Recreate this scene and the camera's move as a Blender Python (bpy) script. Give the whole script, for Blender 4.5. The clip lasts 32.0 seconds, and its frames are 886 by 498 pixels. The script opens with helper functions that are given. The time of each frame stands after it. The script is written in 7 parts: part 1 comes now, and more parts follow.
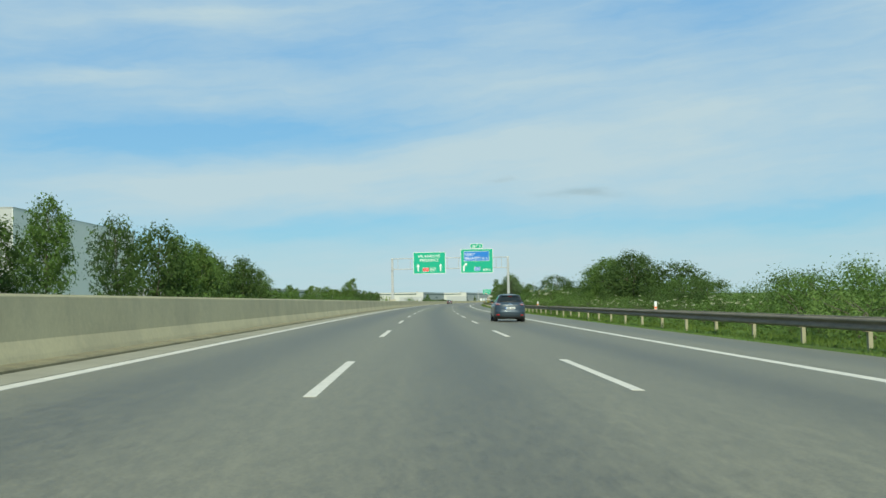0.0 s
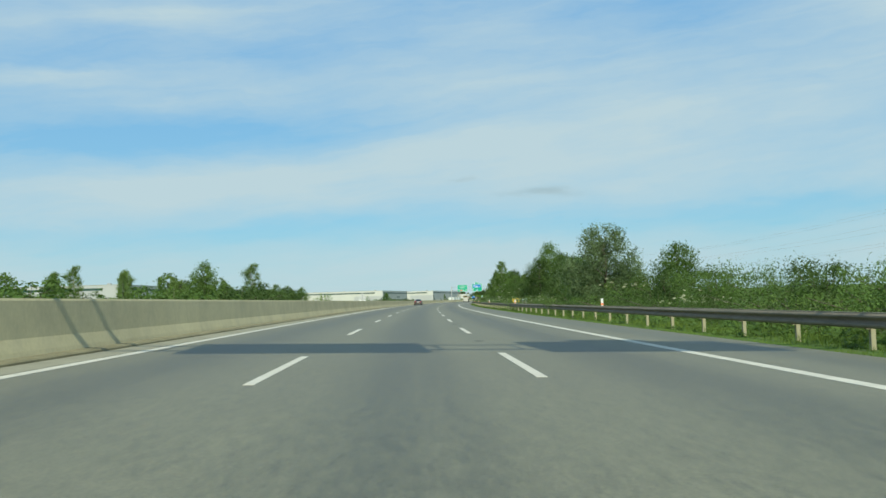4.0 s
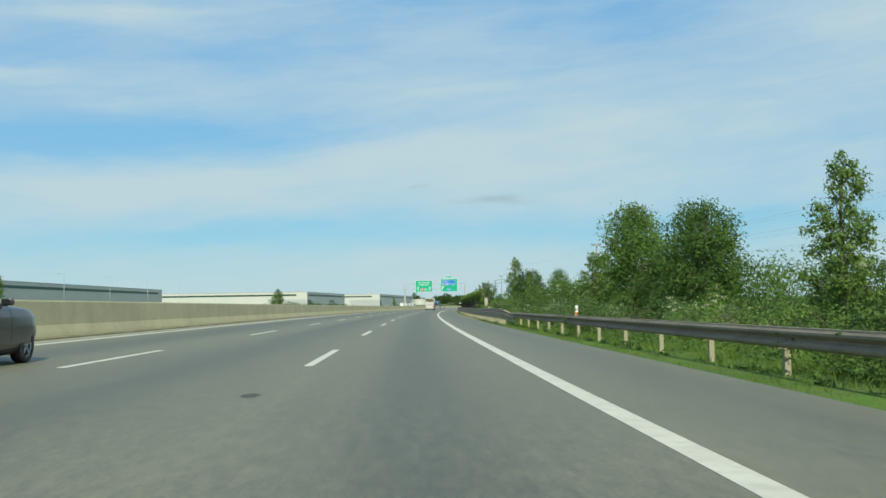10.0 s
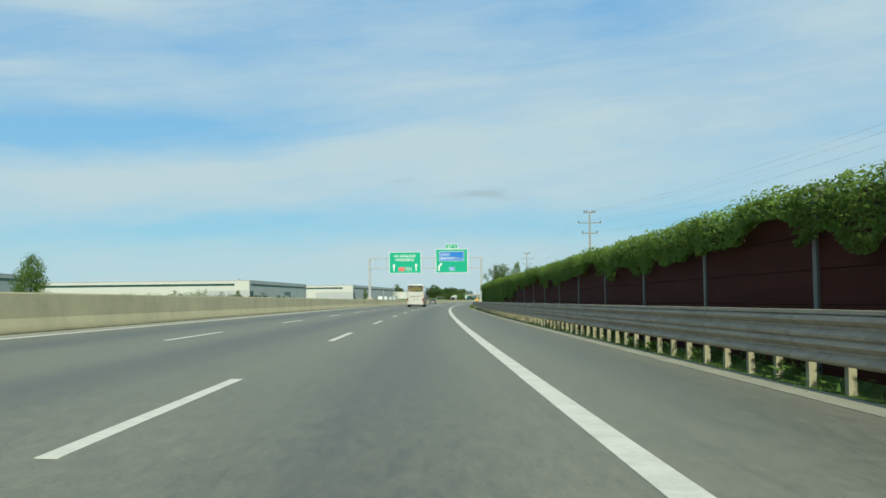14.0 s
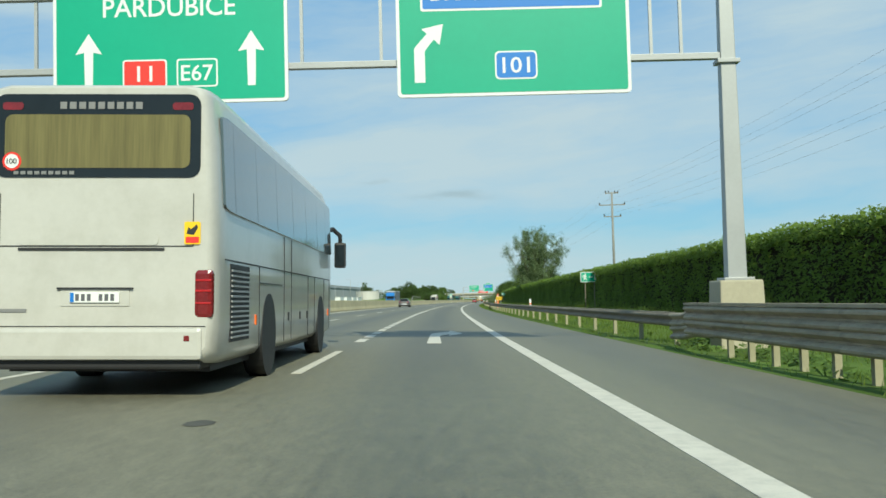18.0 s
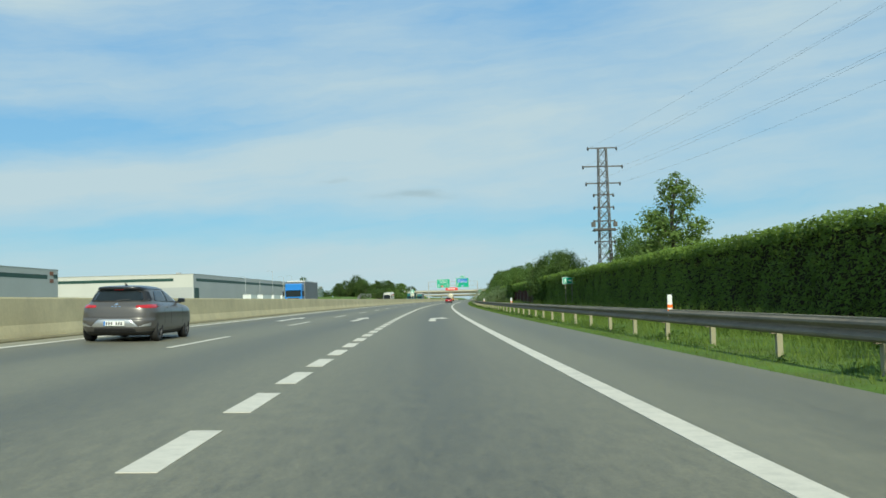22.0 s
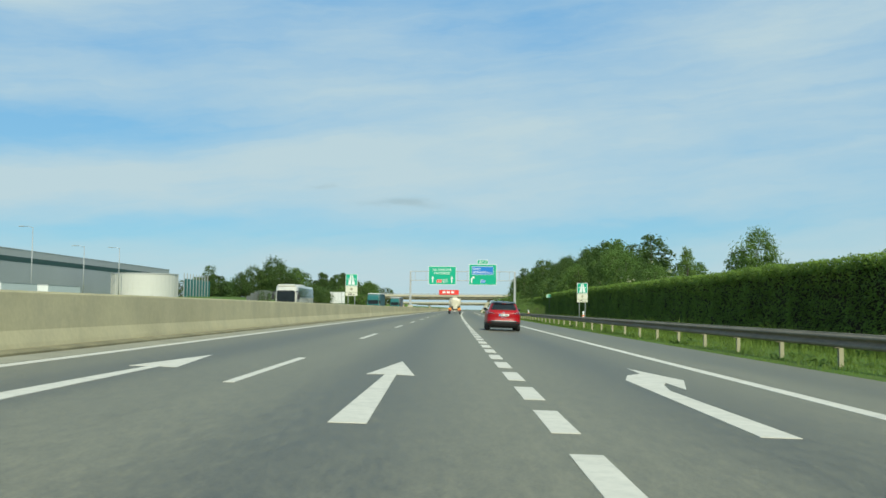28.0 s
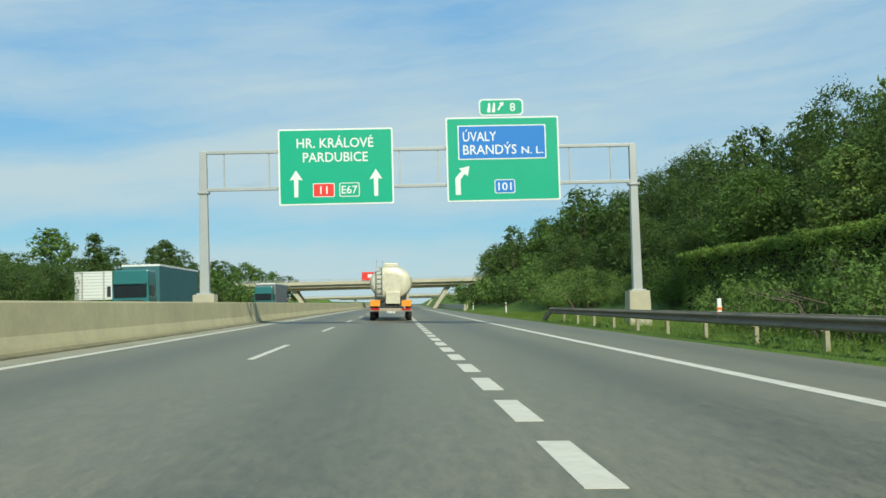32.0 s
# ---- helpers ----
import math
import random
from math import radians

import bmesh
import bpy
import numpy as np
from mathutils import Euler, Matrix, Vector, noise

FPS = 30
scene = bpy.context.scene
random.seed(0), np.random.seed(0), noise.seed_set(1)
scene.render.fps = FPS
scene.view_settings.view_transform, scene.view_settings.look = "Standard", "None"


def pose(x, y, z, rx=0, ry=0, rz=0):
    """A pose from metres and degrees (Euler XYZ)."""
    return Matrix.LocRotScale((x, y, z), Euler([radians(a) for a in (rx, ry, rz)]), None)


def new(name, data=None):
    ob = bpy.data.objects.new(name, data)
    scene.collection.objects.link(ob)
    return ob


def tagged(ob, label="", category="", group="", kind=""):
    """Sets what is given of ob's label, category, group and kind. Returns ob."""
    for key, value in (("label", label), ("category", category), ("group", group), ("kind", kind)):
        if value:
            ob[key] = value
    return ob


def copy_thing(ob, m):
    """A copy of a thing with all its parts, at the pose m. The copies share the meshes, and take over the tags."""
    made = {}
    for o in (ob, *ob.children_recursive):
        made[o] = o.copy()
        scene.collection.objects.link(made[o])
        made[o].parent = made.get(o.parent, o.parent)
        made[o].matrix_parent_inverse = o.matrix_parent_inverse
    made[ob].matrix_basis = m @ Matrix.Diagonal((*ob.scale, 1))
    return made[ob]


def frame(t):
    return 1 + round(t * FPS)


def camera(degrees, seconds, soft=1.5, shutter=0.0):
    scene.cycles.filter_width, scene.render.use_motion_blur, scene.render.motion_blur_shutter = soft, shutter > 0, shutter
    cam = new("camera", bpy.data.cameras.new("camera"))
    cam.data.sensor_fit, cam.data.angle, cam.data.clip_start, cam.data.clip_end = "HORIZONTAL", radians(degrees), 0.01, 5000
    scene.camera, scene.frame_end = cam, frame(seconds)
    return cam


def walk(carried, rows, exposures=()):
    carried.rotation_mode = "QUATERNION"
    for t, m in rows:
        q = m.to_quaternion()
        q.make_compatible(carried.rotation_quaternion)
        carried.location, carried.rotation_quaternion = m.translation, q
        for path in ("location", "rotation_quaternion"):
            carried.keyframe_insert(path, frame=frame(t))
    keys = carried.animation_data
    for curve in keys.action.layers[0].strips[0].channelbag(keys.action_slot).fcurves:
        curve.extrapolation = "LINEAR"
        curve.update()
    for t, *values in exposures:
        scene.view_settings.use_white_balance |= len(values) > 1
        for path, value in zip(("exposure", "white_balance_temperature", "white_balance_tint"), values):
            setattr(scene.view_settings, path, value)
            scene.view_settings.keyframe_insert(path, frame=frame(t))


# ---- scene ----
# ---------------------------------------------------------------- the road's line
# s runs along the carriageway's axis, d to the right of it; a long gentle bend to the right.
CROSS = 0.026                       # crossfall towards the verge
S_AXIS = np.arange(-400.0, 2402.0, 2.0)
BEND = np.interp(S_AXIS, [0, 250, 450, 640, 800, 940, 1000, 1400, 1500],
                 [2.10e-4, 2.10e-4, 2.46e-4, 2.46e-4, 2.04e-4, 2.04e-4, 0.60e-4, 0.60e-4, 0.0])
BEND[S_AXIS < -60] = 0.0


def running(values):
    total = np.concatenate([[0.0], np.cumsum((values[1:] + values[:-1]))])
    return total - np.interp(0.0, S_AXIS, total)


HEAD = running(BEND)
AX_X = running(np.sin(HEAD))
AX_Y = running(np.cos(HEAD))


def heading(s):
    return float(np.interp(s, S_AXIS, HEAD))


def on(s, d, z=0.0):
    """A place by its distance along the axis, its offset to the right and its height."""
    a = heading(s)
    return Vector((float(np.interp(s, S_AXIS, AX_X)) + d * math.cos(a), float(np.interp(s, S_AXIS, AX_Y)) - d * math.sin(a), z))


def deck(d):
    """The height of the carriageway at an offset."""
    return -CROSS * d


def stand(s, d, z=0.0, rz=0.0, tilt=0.0):
    """The pose of a thing at s, d whose y axis runs along the road."""
    return Matrix.Translation(on(s, d, z)) @ Matrix.Rotation(-heading(s) + radians(rz), 4, "Z") @ Matrix.Rotation(tilt, 4, "Y")


# ---------------------------------------------------------------- the camera and its drive
EYE = 1.019
cam = camera(48.73, 32.0, soft=1.6)
# seconds, s, d, and yaw against the road, pitch and roll in degrees
DRIVE = [
    (0, -10.22, -0.679, -1.37, 3.08, 0.94),
    (1, 26.21, -0.518, -1.31, 2.97, 0.63),
    (2, 62.13, -0.403, -1.28, 3.05, 0.79),
    (2.5, 79.45, -0.301, -1.38, 3.15, 1.40),
    (4.5, 150.41, 0.411, -1.84, 3.00, 1.56),
    (5, 168.84, 0.700, -1.81, 3.17, 1.64),
    (5.5, 186.54, 0.949, -1.98, 3.22, 1.58),
    (6, 204.15, 1.232, -2.04, 3.17, 1.62),
    (6.5, 221.77, 1.577, -2.12, 3.17, 1.61),
    (7, 239.36, 1.928, -2.09, 3.06, 1.60),
    (7.5, 256.89, 2.221, -2.06, 3.10, 1.50),
    (8, 274.40, 2.497, -2.02, 3.23, 1.11),
    (8.5, 291.95, 2.781, -2.20, 3.52, 0.83),
    (9, 309.51, 3.061, -2.07, 3.42, 0.85),
    (9.5, 327.09, 3.340, -2.22, 3.40, 0.87),
    (10, 344.62, 3.597, -2.07, 3.37, 0.79),
    (10.5, 361.96, 3.822, -1.83, 3.32, 0.39),
    (11, 379.20, 3.993, -1.38, 3.36, -0.12),
    (11.5, 396.40, 4.067, -1.23, 3.28, -0.49),
    (12, 413.55, 4.100, -1.17, 3.31, -0.57),
    (12.5, 430.65, 4.167, -1.23, 3.35, 0.18),
    (13, 447.70, 4.168, -1.19, 3.19, 0.53),
    (15.5, 531.95, 4.282, -0.88, 3.00, 0.38),
    (16, 549.49, 4.155, -0.66, 3.00, 0.38),
    (16.5, 566.41, 4.032, -0.55, 3.00, 0.75),
    (17, 583.34, 3.939, -0.54, 3.19, 0.92),
    (17.5, 600.35, 3.887, -0.47, 3.17, 1.25),
    (18, 617.45, 3.851, -0.60, 3.05, 1.49),
    (18.5, 634.72, 3.809, -0.24, 3.05, 1.05),
    (19, 652.02, 3.753, -0.28, 3.25, 0.82),
    (19.5, 669.27, 3.651, -0.49, 3.31, 0.80),
    (20, 686.35, 3.554, -0.60, 3.17, 0.68),
    (20.5, 703.03, 3.511, -0.77, 3.14, 0.93),
    (21, 719.62, 3.506, -0.93, 3.01, 1.08),
    (21.5, 736.33, 3.567, -1.09, 2.88, 1.38),
    (22, 753.18, 3.623, -1.14, 2.95, 1.48),
    (23, 787.69, 3.537, -1.16, 3.01, 0.19),
    (24, 821.89, 3.348, -1.05, 3.27, -0.16),
    (27, 925.59, 1.797, 0.08, 3.54, -1.10),
    (27.5, 942.75, 1.304, 0.27, 3.52, -0.98),
    (28, 959.84, 0.912, 0.35, 3.50, -0.47),
    (28.5, 977.23, 0.525, -0.01, 3.37, 0.63),
    (29, 994.65, 0.215, -0.26, 3.34, 1.53),
    (29.5, 1011.89, 0.031, -0.65, 3.33, 1.40),
    (30, 1029.11, -0.051, -0.94, 3.22, 1.58),
    (30.5, 1046.40, -0.056, -1.41, 3.06, 1.45),
    (31, 1063.69, 0.059, -1.87, 3.09, 1.33),
    (31.5, 1080.91, 0.358, -2.39, 3.15, 1.44),
    (32, 1098.15, 0.755, -2.92, 3.11, 1.55),
]
walk(cam, [(t, pose(*on(s, d, EYE + deck(d)), 90 + pitch, roll, yaw - math.degrees(heading(s)))) for t, s, d, yaw, pitch, roll in DRIVE],
     exposures=[(0.0, 0.0, 6600, -5.0), (32.0, 0.0, 6600, -5.0)])

# ---------------------------------------------------------------- sky and sun
SUN_AIM = Vector((-0.03, 0.785, -0.615)).normalized()      # the way the light goes
sun = new("sun", bpy.data.lights.new("sun", "SUN"))
sun.data.energy, sun.data.angle, sun.data.color = 4.8, radians(0.6), (1.0, 0.93, 0.80)
sun.matrix_world = SUN_AIM.to_track_quat("-Z", "Y").to_matrix().to_4x4() @ Matrix.Identity(4)
world = bpy.data.worlds.new("sky")
scene.world = world
world.use_nodes = True


class Nodes:
    """A short way to write node trees."""

    def __init__(self, tree):
        self.tree = tree

    def add(self, kind):
        return self.tree.nodes.new(kind)

    def link(self, a, b):
        self.tree.links.new(a, b)

    def put(self, value, socket):
        if isinstance(value, bpy.types.NodeSocket):
            self.link(value, socket)
        else:
            socket.default_value = value

    def math(self, op, a, b=0.0, c=0.0, clamp=False):
        n = self.add("ShaderNodeMath")
        n.operation, n.use_clamp = op, clamp
        for value, socket in zip((a, b, c), n.inputs):
            self.put(value, socket)
        return n.outputs[0]

    def noise(self, vector, scale, detail=4.0, rough=0.55, distortion=0.0):
        n = self.add("ShaderNodeTexNoise")
        if vector is not None:
            self.link(vector, n.inputs["Vector"])
        n.inputs["Scale"].default_value, n.inputs["Detail"].default_value = scale, detail
        n.inputs["Roughness"].default_value, n.inputs["Distortion"].default_value = rough, distortion
        return n.outputs[0]

    def ramp(self, value, stops):
        n = self.add("ShaderNodeValToRGB")
        while len(n.color_ramp.elements) < len(stops):
            n.color_ramp.elements.new(1.0)
        for e, (at, colour) in zip(n.color_ramp.elements, stops):
            e.position = at
            e.color = (colour, colour, colour, 1) if isinstance(colour, (int, float)) else (*colour, 1)
        self.link(value, n.inputs[0])
        return n.outputs[0]

    def mix(self, fac, a, b, blend="MIX"):
        n = self.add("ShaderNodeMix")
        n.data_type, n.blend_type = "RGBA", blend
        self.put(fac, n.inputs["Factor"])
        for value, socket in ((a, n.inputs[6]), (b, n.inputs[7])):
            self.put(value if isinstance(value, bpy.types.NodeSocket) else (*value, 1), socket)
        return n.outputs[2]

    def xyz(self, x, y, z=0.0):
        n = self.add("ShaderNodeCombineXYZ")
        for value, socket in zip((x, y, z), n.inputs):
            self.put(value, socket)
        return n.outputs[0]

    def split(self, vector):
        n = self.add("ShaderNodeSeparateXYZ")
        self.link(vector, n.inputs[0])
        return n.outputs


def make_sky():
    n = Nodes(world.node_tree)
    out = world.node_tree.nodes["World Output"]
    back = world.node_tree.nodes["Background"]
    sky = n.add("ShaderNodeTexSky")
    sky.sky_type, sky.sun_disc = "NISHITA", False
    sky.sun_elevation = math.asin(-SUN_AIM.z)
    sky.sun_rotation = math.atan2(-SUN_AIM.x, -SUN_AIM.y)
    sky.air_density, sky.dust_density, sky.ozone_density = 1.0, 0.3, 3.0
    # thin high cloud: azimuth and height of each direction, in degrees
    where = n.add("ShaderNodeTexCoord").outputs["Generated"]
    x, y, z = n.split(where)
    turn = n.math("MULTIPLY", n.math("ARCTAN2", x, y), 57.3)
    lift = n.math("MULTIPLY", n.math("ARCSINE", n.math("MAXIMUM", z, 0.0)), 57.3)
    roll = n.noise(n.xyz(n.math("MULTIPLY", turn, 0.045), n.math("MULTIPLY", lift, 0.16), 3.0), 1.0, 5.0, 0.6)
    curl = n.noise(n.xyz(n.math("MULTIPLY", turn, 0.13), n.math("MULTIPLY", lift, 0.42), 8.0), 1.0, 5.0, 0.6)
    lift_w = n.math("ADD", lift, n.math("ADD", n.math("MULTIPLY", n.math("SUBTRACT", roll, 0.5), 3.4), n.math("MULTIPLY", n.math("SUBTRACT", curl, 0.5), 1.5)))
    turn_w = n.math("ADD", turn, n.math("MULTIPLY", n.math("SUBTRACT", curl, 0.5), 9.0))

    def bank(az, el, wide, high, slope, strength):
        """A soft long bank of cloud, or a gap where its strength is negative."""
        da = n.math("SUBTRACT", turn_w, az)
        de = n.math("SUBTRACT", n.math("SUBTRACT", lift_w, el), n.math("MULTIPLY", da, slope))
        q = n.math("ADD", n.math("POWER", n.math("ABSOLUTE", n.math("DIVIDE", da, wide)), 2.0), n.math("POWER", n.math("ABSOLUTE", n.math("DIVIDE", de, high)), 2.0))
        return n.math("MULTIPLY", n.math("EXPONENT", n.math("MULTIPLY", q, -1.0)), strength)

    cover = n.math("ADD", n.math("MULTIPLY", n.math("MINIMUM", lift, 40.0), -0.004), 0.56)
    for args in CLOUD_BANKS:
        cover = n.math("ADD", cover, bank(*args))
    # fine combed streaks, slightly rising, and a soft mottle
    rise = n.math("SUBTRACT", lift_w, n.math("MULTIPLY", turn, 0.10))
    streak = n.noise(n.xyz(n.math("MULTIPLY", turn_w, 0.07), n.math("MULTIPLY", rise, 0.75), 4.0), 1.0, 8.0, 0.62, 0.3)
    soft = n.noise(n.xyz(n.math("MULTIPLY", turn, 0.075), n.math("MULTIPLY", lift, 0.20), 9.0), 1.0, 5.0, 0.6)
    veil = n.math("ADD", n.math("MULTIPLY", n.math("SUBTRACT", streak, 0.5), 0.85), n.math("MULTIPLY", n.math("SUBTRACT", soft, 0.48), 0.9))
    cover = n.math("ADD", cover, veil, clamp=True)
    blue = n.mix(1.0, sky.outputs[0], (SKY_TINT), "MULTIPLY")
    clear = n.mix(n.math("DIVIDE", lift, 16.0, clamp=True), CLEAR_LOW, CLEAR_HIGH)
    blue = n.mix(0.75, blue, clear)
    colour = n.mix(n.math("MULTIPLY", cover, 0.92), blue, CLOUD)
    # a small grey scrap of cloud low in the sky
    scrap = n.math("ADD", bank(9.4, 6.15, 1.7, 0.24, 0.0, 0.75), bank(4.2, 6.9, 0.7, 0.12, 0.0, 0.35), clamp=True)
    n.link(n.mix(n.math("MULTIPLY", scrap, 0.75), colour, (3.6, 4.5, 5.3)), back.inputs[0])
    back.inputs[1].default_value = 0.10


# azimuth, height, half-width, half-height (degrees), slope, strength
CLOUD_BANKS = [(-9.7, 6.9, 15.0, 1.35, 0.08, 0.50), (14.0, 8.6, 13.0, 2.9, 0.03, 0.42), (28.0, 15.5, 8.0, 2.6, 0.0, 0.30), (-14.0, 16.3, 9.0, 0.75, 0.10, 0.45),
               (-19.0, 12.6, 6.0, 0.6, 0.10, 0.38), (8.0, 1.3, 60.0, 1.9, 0.0, 0.26), (-12.5, 9.8, 13.0, 1.15, 0.07, -0.72), (-2.0, 4.3, 26.0, 0.85, 0.015, -0.52),
               (24.0, 5.0, 10.0, 0.8, 0.0, -0.30), (13.0, 17.6, 11.0, 2.0, 0.0, -0.32), (-8.0, 14.2, 12.0, 1.1, 0.05, -0.18), (-2.0, 11.8, 10.0, 1.1, 0.05, 0.16)]
SKY_TINT = (0.69, 1.07, 1.35)
CLOUD = (5.6, 6.55, 7.6)
CLEAR_LOW, CLEAR_HIGH = (3.5, 5.5, 7.0), (2.05, 4.4, 7.9)
make_sky()

# ---------------------------------------------------------------- materials
MATS = {}


def surface(name, base, rough=0.7, metal=0.0, vary=0.25, coarse=0.4, fine=14.0, bump=0.0, spec=0.5, dirt=None, dirt_amount=0.0, coat=0.0, stretch=None):
    """A procedural surface: two scales of uneven tone, optional dirt, relief."""
    m = bpy.data.materials.new(name)
    m.use_nodes = True
    n = Nodes(m.node_tree)
    b = m.node_tree.nodes["Principled BSDF"]
    where = n.add("ShaderNodeTexCoord").outputs["Object"]
    if stretch:
        v = n.add("ShaderNodeVectorMath")
        v.operation = "MULTIPLY"
        n.link(where, v.inputs[0])
        v.inputs[1].default_value = stretch
        where = v.outputs[0]
    big, small = n.noise(where, coarse, 3.0), n.noise(where, fine, 5.0, 0.65)
    dark = tuple(c * (1 - vary) for c in base)
    light = tuple(min(1.0, c * (1 + vary)) for c in base)
    tone = n.math("ADD", n.math("MULTIPLY", big, 0.6), n.math("MULTIPLY", small, 0.4))
    colour = n.mix(n.ramp(tone, [(0.32, 0.0), (0.68, 1.0)]), dark, light)
    if dirt:
        mask = n.math("MULTIPLY", n.ramp(n.noise(where, coarse * 2.7, 6.0, 0.7), [(0.45, 0.0), (0.7, 1.0)]), dirt_amount)
        colour = n.mix(mask, colour, dirt)
    n.link(colour, b.inputs["Base Color"])
    b.inputs["Metallic"].default_value = metal
    n.link(n.math("ADD", n.math("MULTIPLY", n.math("SUBTRACT", small, 0.5), 0.25 * rough), rough, clamp=True), b.inputs["Roughness"])
    b.inputs["Specular IOR Level"].default_value = spec
    b.inputs["Coat Weight"].default_value = coat
    b.inputs["Coat Roughness"].default_value = 0.06
    if bump:
        k = n.add("ShaderNodeBump")
        k.inputs["Strength"].default_value, k.inputs["Distance"].default_value = min(1.0, bump), 0.02
        n.link(small, k.inputs["Height"])
        n.link(k.outputs[0], b.inputs["Normal"])
    MATS[name] = m
    return m


def foliage(name, dark, light, through_colour, rough=0.55):
    """Leaves: each its own tone, with light coming through them."""
    m = bpy.data.materials.new(name)
    m.use_nodes = True
    n = Nodes(m.node_tree)
    tree = m.node_tree
    b, out = tree.nodes["Principled BSDF"], tree.nodes["Material Output"]
    island = n.add("ShaderNodeNewGeometry").outputs["Random Per Island"]
    own = n.add("ShaderNodeObjectInfo").outputs["Random"]
    patch = n.ramp(n.noise(n.add("ShaderNodeTexCoord").outputs["Object"], 0.9, 3.0), [(0.34, 0.0), (0.66, 1.0)])
    tone = n.math("ADD", n.math("ADD", n.math("MULTIPLY", island, 0.30), n.math("MULTIPLY", own, 0.25)), n.math("MULTIPLY", patch, 0.50), clamp=True)
    colour = n.mix(tone, dark, light)
    n.link(colour, b.inputs["Base Color"])
    b.inputs["Roughness"].default_value, b.inputs["Specular IOR Level"].default_value = rough, 0.06
    t = n.add("ShaderNodeBsdfTranslucent")
    n.link(n.mix(0.6, colour, through_colour), t.inputs[0])
    s = n.add("ShaderNodeMixShader")
    s.inputs[0].default_value = 0.28
    n.link(b.outputs[0], s.inputs[1])
    n.link(t.outputs[0], s.inputs[2])
    n.link(s.outputs[0], out.inputs[0])
    MATS[name] = m
    return m


def make_asphalt():
    """Worn grey asphalt: grain, long streaks along the lanes, polished wheel paths, oil down the middle of the lanes."""
    m = bpy.data.materials.new("asphalt")
    m.use_nodes = True
    n = Nodes(m.node_tree)
    b = m.node_tree.nodes["Principled BSDF"]
    lane = n.add("ShaderNodeUVMap")
    lane.uv_map = "lane"
    uv = lane.outputs[0]
    d, s, _ = n.split(uv)
    grain = n.noise(n.xyz(d, s), 26.0, 6.0, 0.8)
    mid = n.noise(n.xyz(d, n.math("MULTIPLY", s, 0.12)), 2.6, 5.0, 0.6)
    long = n.noise(n.xyz(n.math("MULTIPLY", d, 1.3), n.math("MULTIPLY", s, 0.02)), 1.0, 4.0)
    patch = n.noise(n.xyz(n.math("MULTIPLY", d, 0.2), n.math("MULTIPLY", s, 0.05)), 1.0, 3.0)
    across = n.math("COSINE", n.math("MULTIPLY", d, 2 * math.pi / 3.75))       # 1 in the middle of a lane
    tracks = n.math("COSINE", n.math("MULTIPLY", d, 4 * math.pi / 3.75))
    tone = n.math("ADD", n.math("MULTIPLY", n.math("SUBTRACT", grain, 0.5), 2.2), n.math("MULTIPLY", n.math("SUBTRACT", mid, 0.5), 0.34))
    speck = n.noise(n.xyz(d, n.math("MULTIPLY", s, 0.24)), 9.0, 5.0, 0.8)
    tone = n.math("ADD", tone, n.math("MULTIPLY", n.math("SUBTRACT", speck, 0.5), 1.6))
    tone = n.math("ADD", tone, n.math("MULTIPLY", n.math("SUBTRACT", long, 0.5), 0.40))
    tone = n.math("ADD", tone, n.math("MULTIPLY", n.math("SUBTRACT", patch, 0.5), 0.22))
    tone = n.math("ADD", tone, n.math("MULTIPLY", across, -0.19))
    tone = n.math("ADD", n.math("ADD", tone, n.math("MULTIPLY", tracks, -0.04)), 0.5, clamp=True)
    colour = n.mix(tone, (0.075, 0.071, 0.050), (0.208, 0.197, 0.138))
    dust = n.math("MULTIPLY", n.math("GREATER_THAN", d, 5.78), n.math("ADD", n.math("MULTIPLY", mid, 0.4), 0.02))
    n.link(n.mix(dust, colour, (0.190, 0.182, 0.125)), b.inputs["Base Color"])
    n.link(n.math("ADD", n.math("MULTIPLY", tone, 0.2), 0.50), b.inputs["Roughness"])
    b.inputs["Specular IOR Level"].default_value = 0.45
    k = n.add("ShaderNodeBump")
    k.inputs["Strength"].default_value, k.inputs["Distance"].default_value = 0.5, 0.006
    n.link(grain, k.inputs["Height"])
    n.link(k.outputs[0], b.inputs["Normal"])
    return m


ASPHALT = make_asphalt()
PAINT = surface("road_paint", (0.585, 0.55, 0.47), 0.7, vary=0.09, coarse=1.6, fine=34, bump=0.3, spec=0.3, dirt=(0.30, 0.295, 0.26), dirt_amount=0.38)
CONCRETE = surface("concrete", (0.482, 0.428, 0.258), 0.85, vary=0.16, coarse=0.35, fine=9, bump=0.25, dirt=(0.30, 0.27, 0.19), dirt_amount=0.4)
CONCRETE_PALE = surface("pale_concrete", (0.42, 0.385, 0.285), 0.85, vary=0.14, coarse=0.5, fine=12, bump=0.2, dirt=(0.30, 0.28, 0.22), dirt_amount=0.4)
STRIP = surface("gutter_strip", (0.26, 0.245, 0.18), 0.9, vary=0.2, coarse=0.8, fine=14, bump=0.2)
KERB = surface("kerb_concrete", (0.20, 0.178, 0.10), 0.9, vary=0.3, coarse=1.1, fine=16, bump=0.3)
ZINC = surface("galvanised_steel", (0.37, 0.315, 0.235), 0.7, metal=0.0, spec=0.2, vary=0.2, coarse=1.5, fine=22, dirt=(0.13, 0.125, 0.11), dirt_amount=0.6, stretch=(1, 0.3, 1))
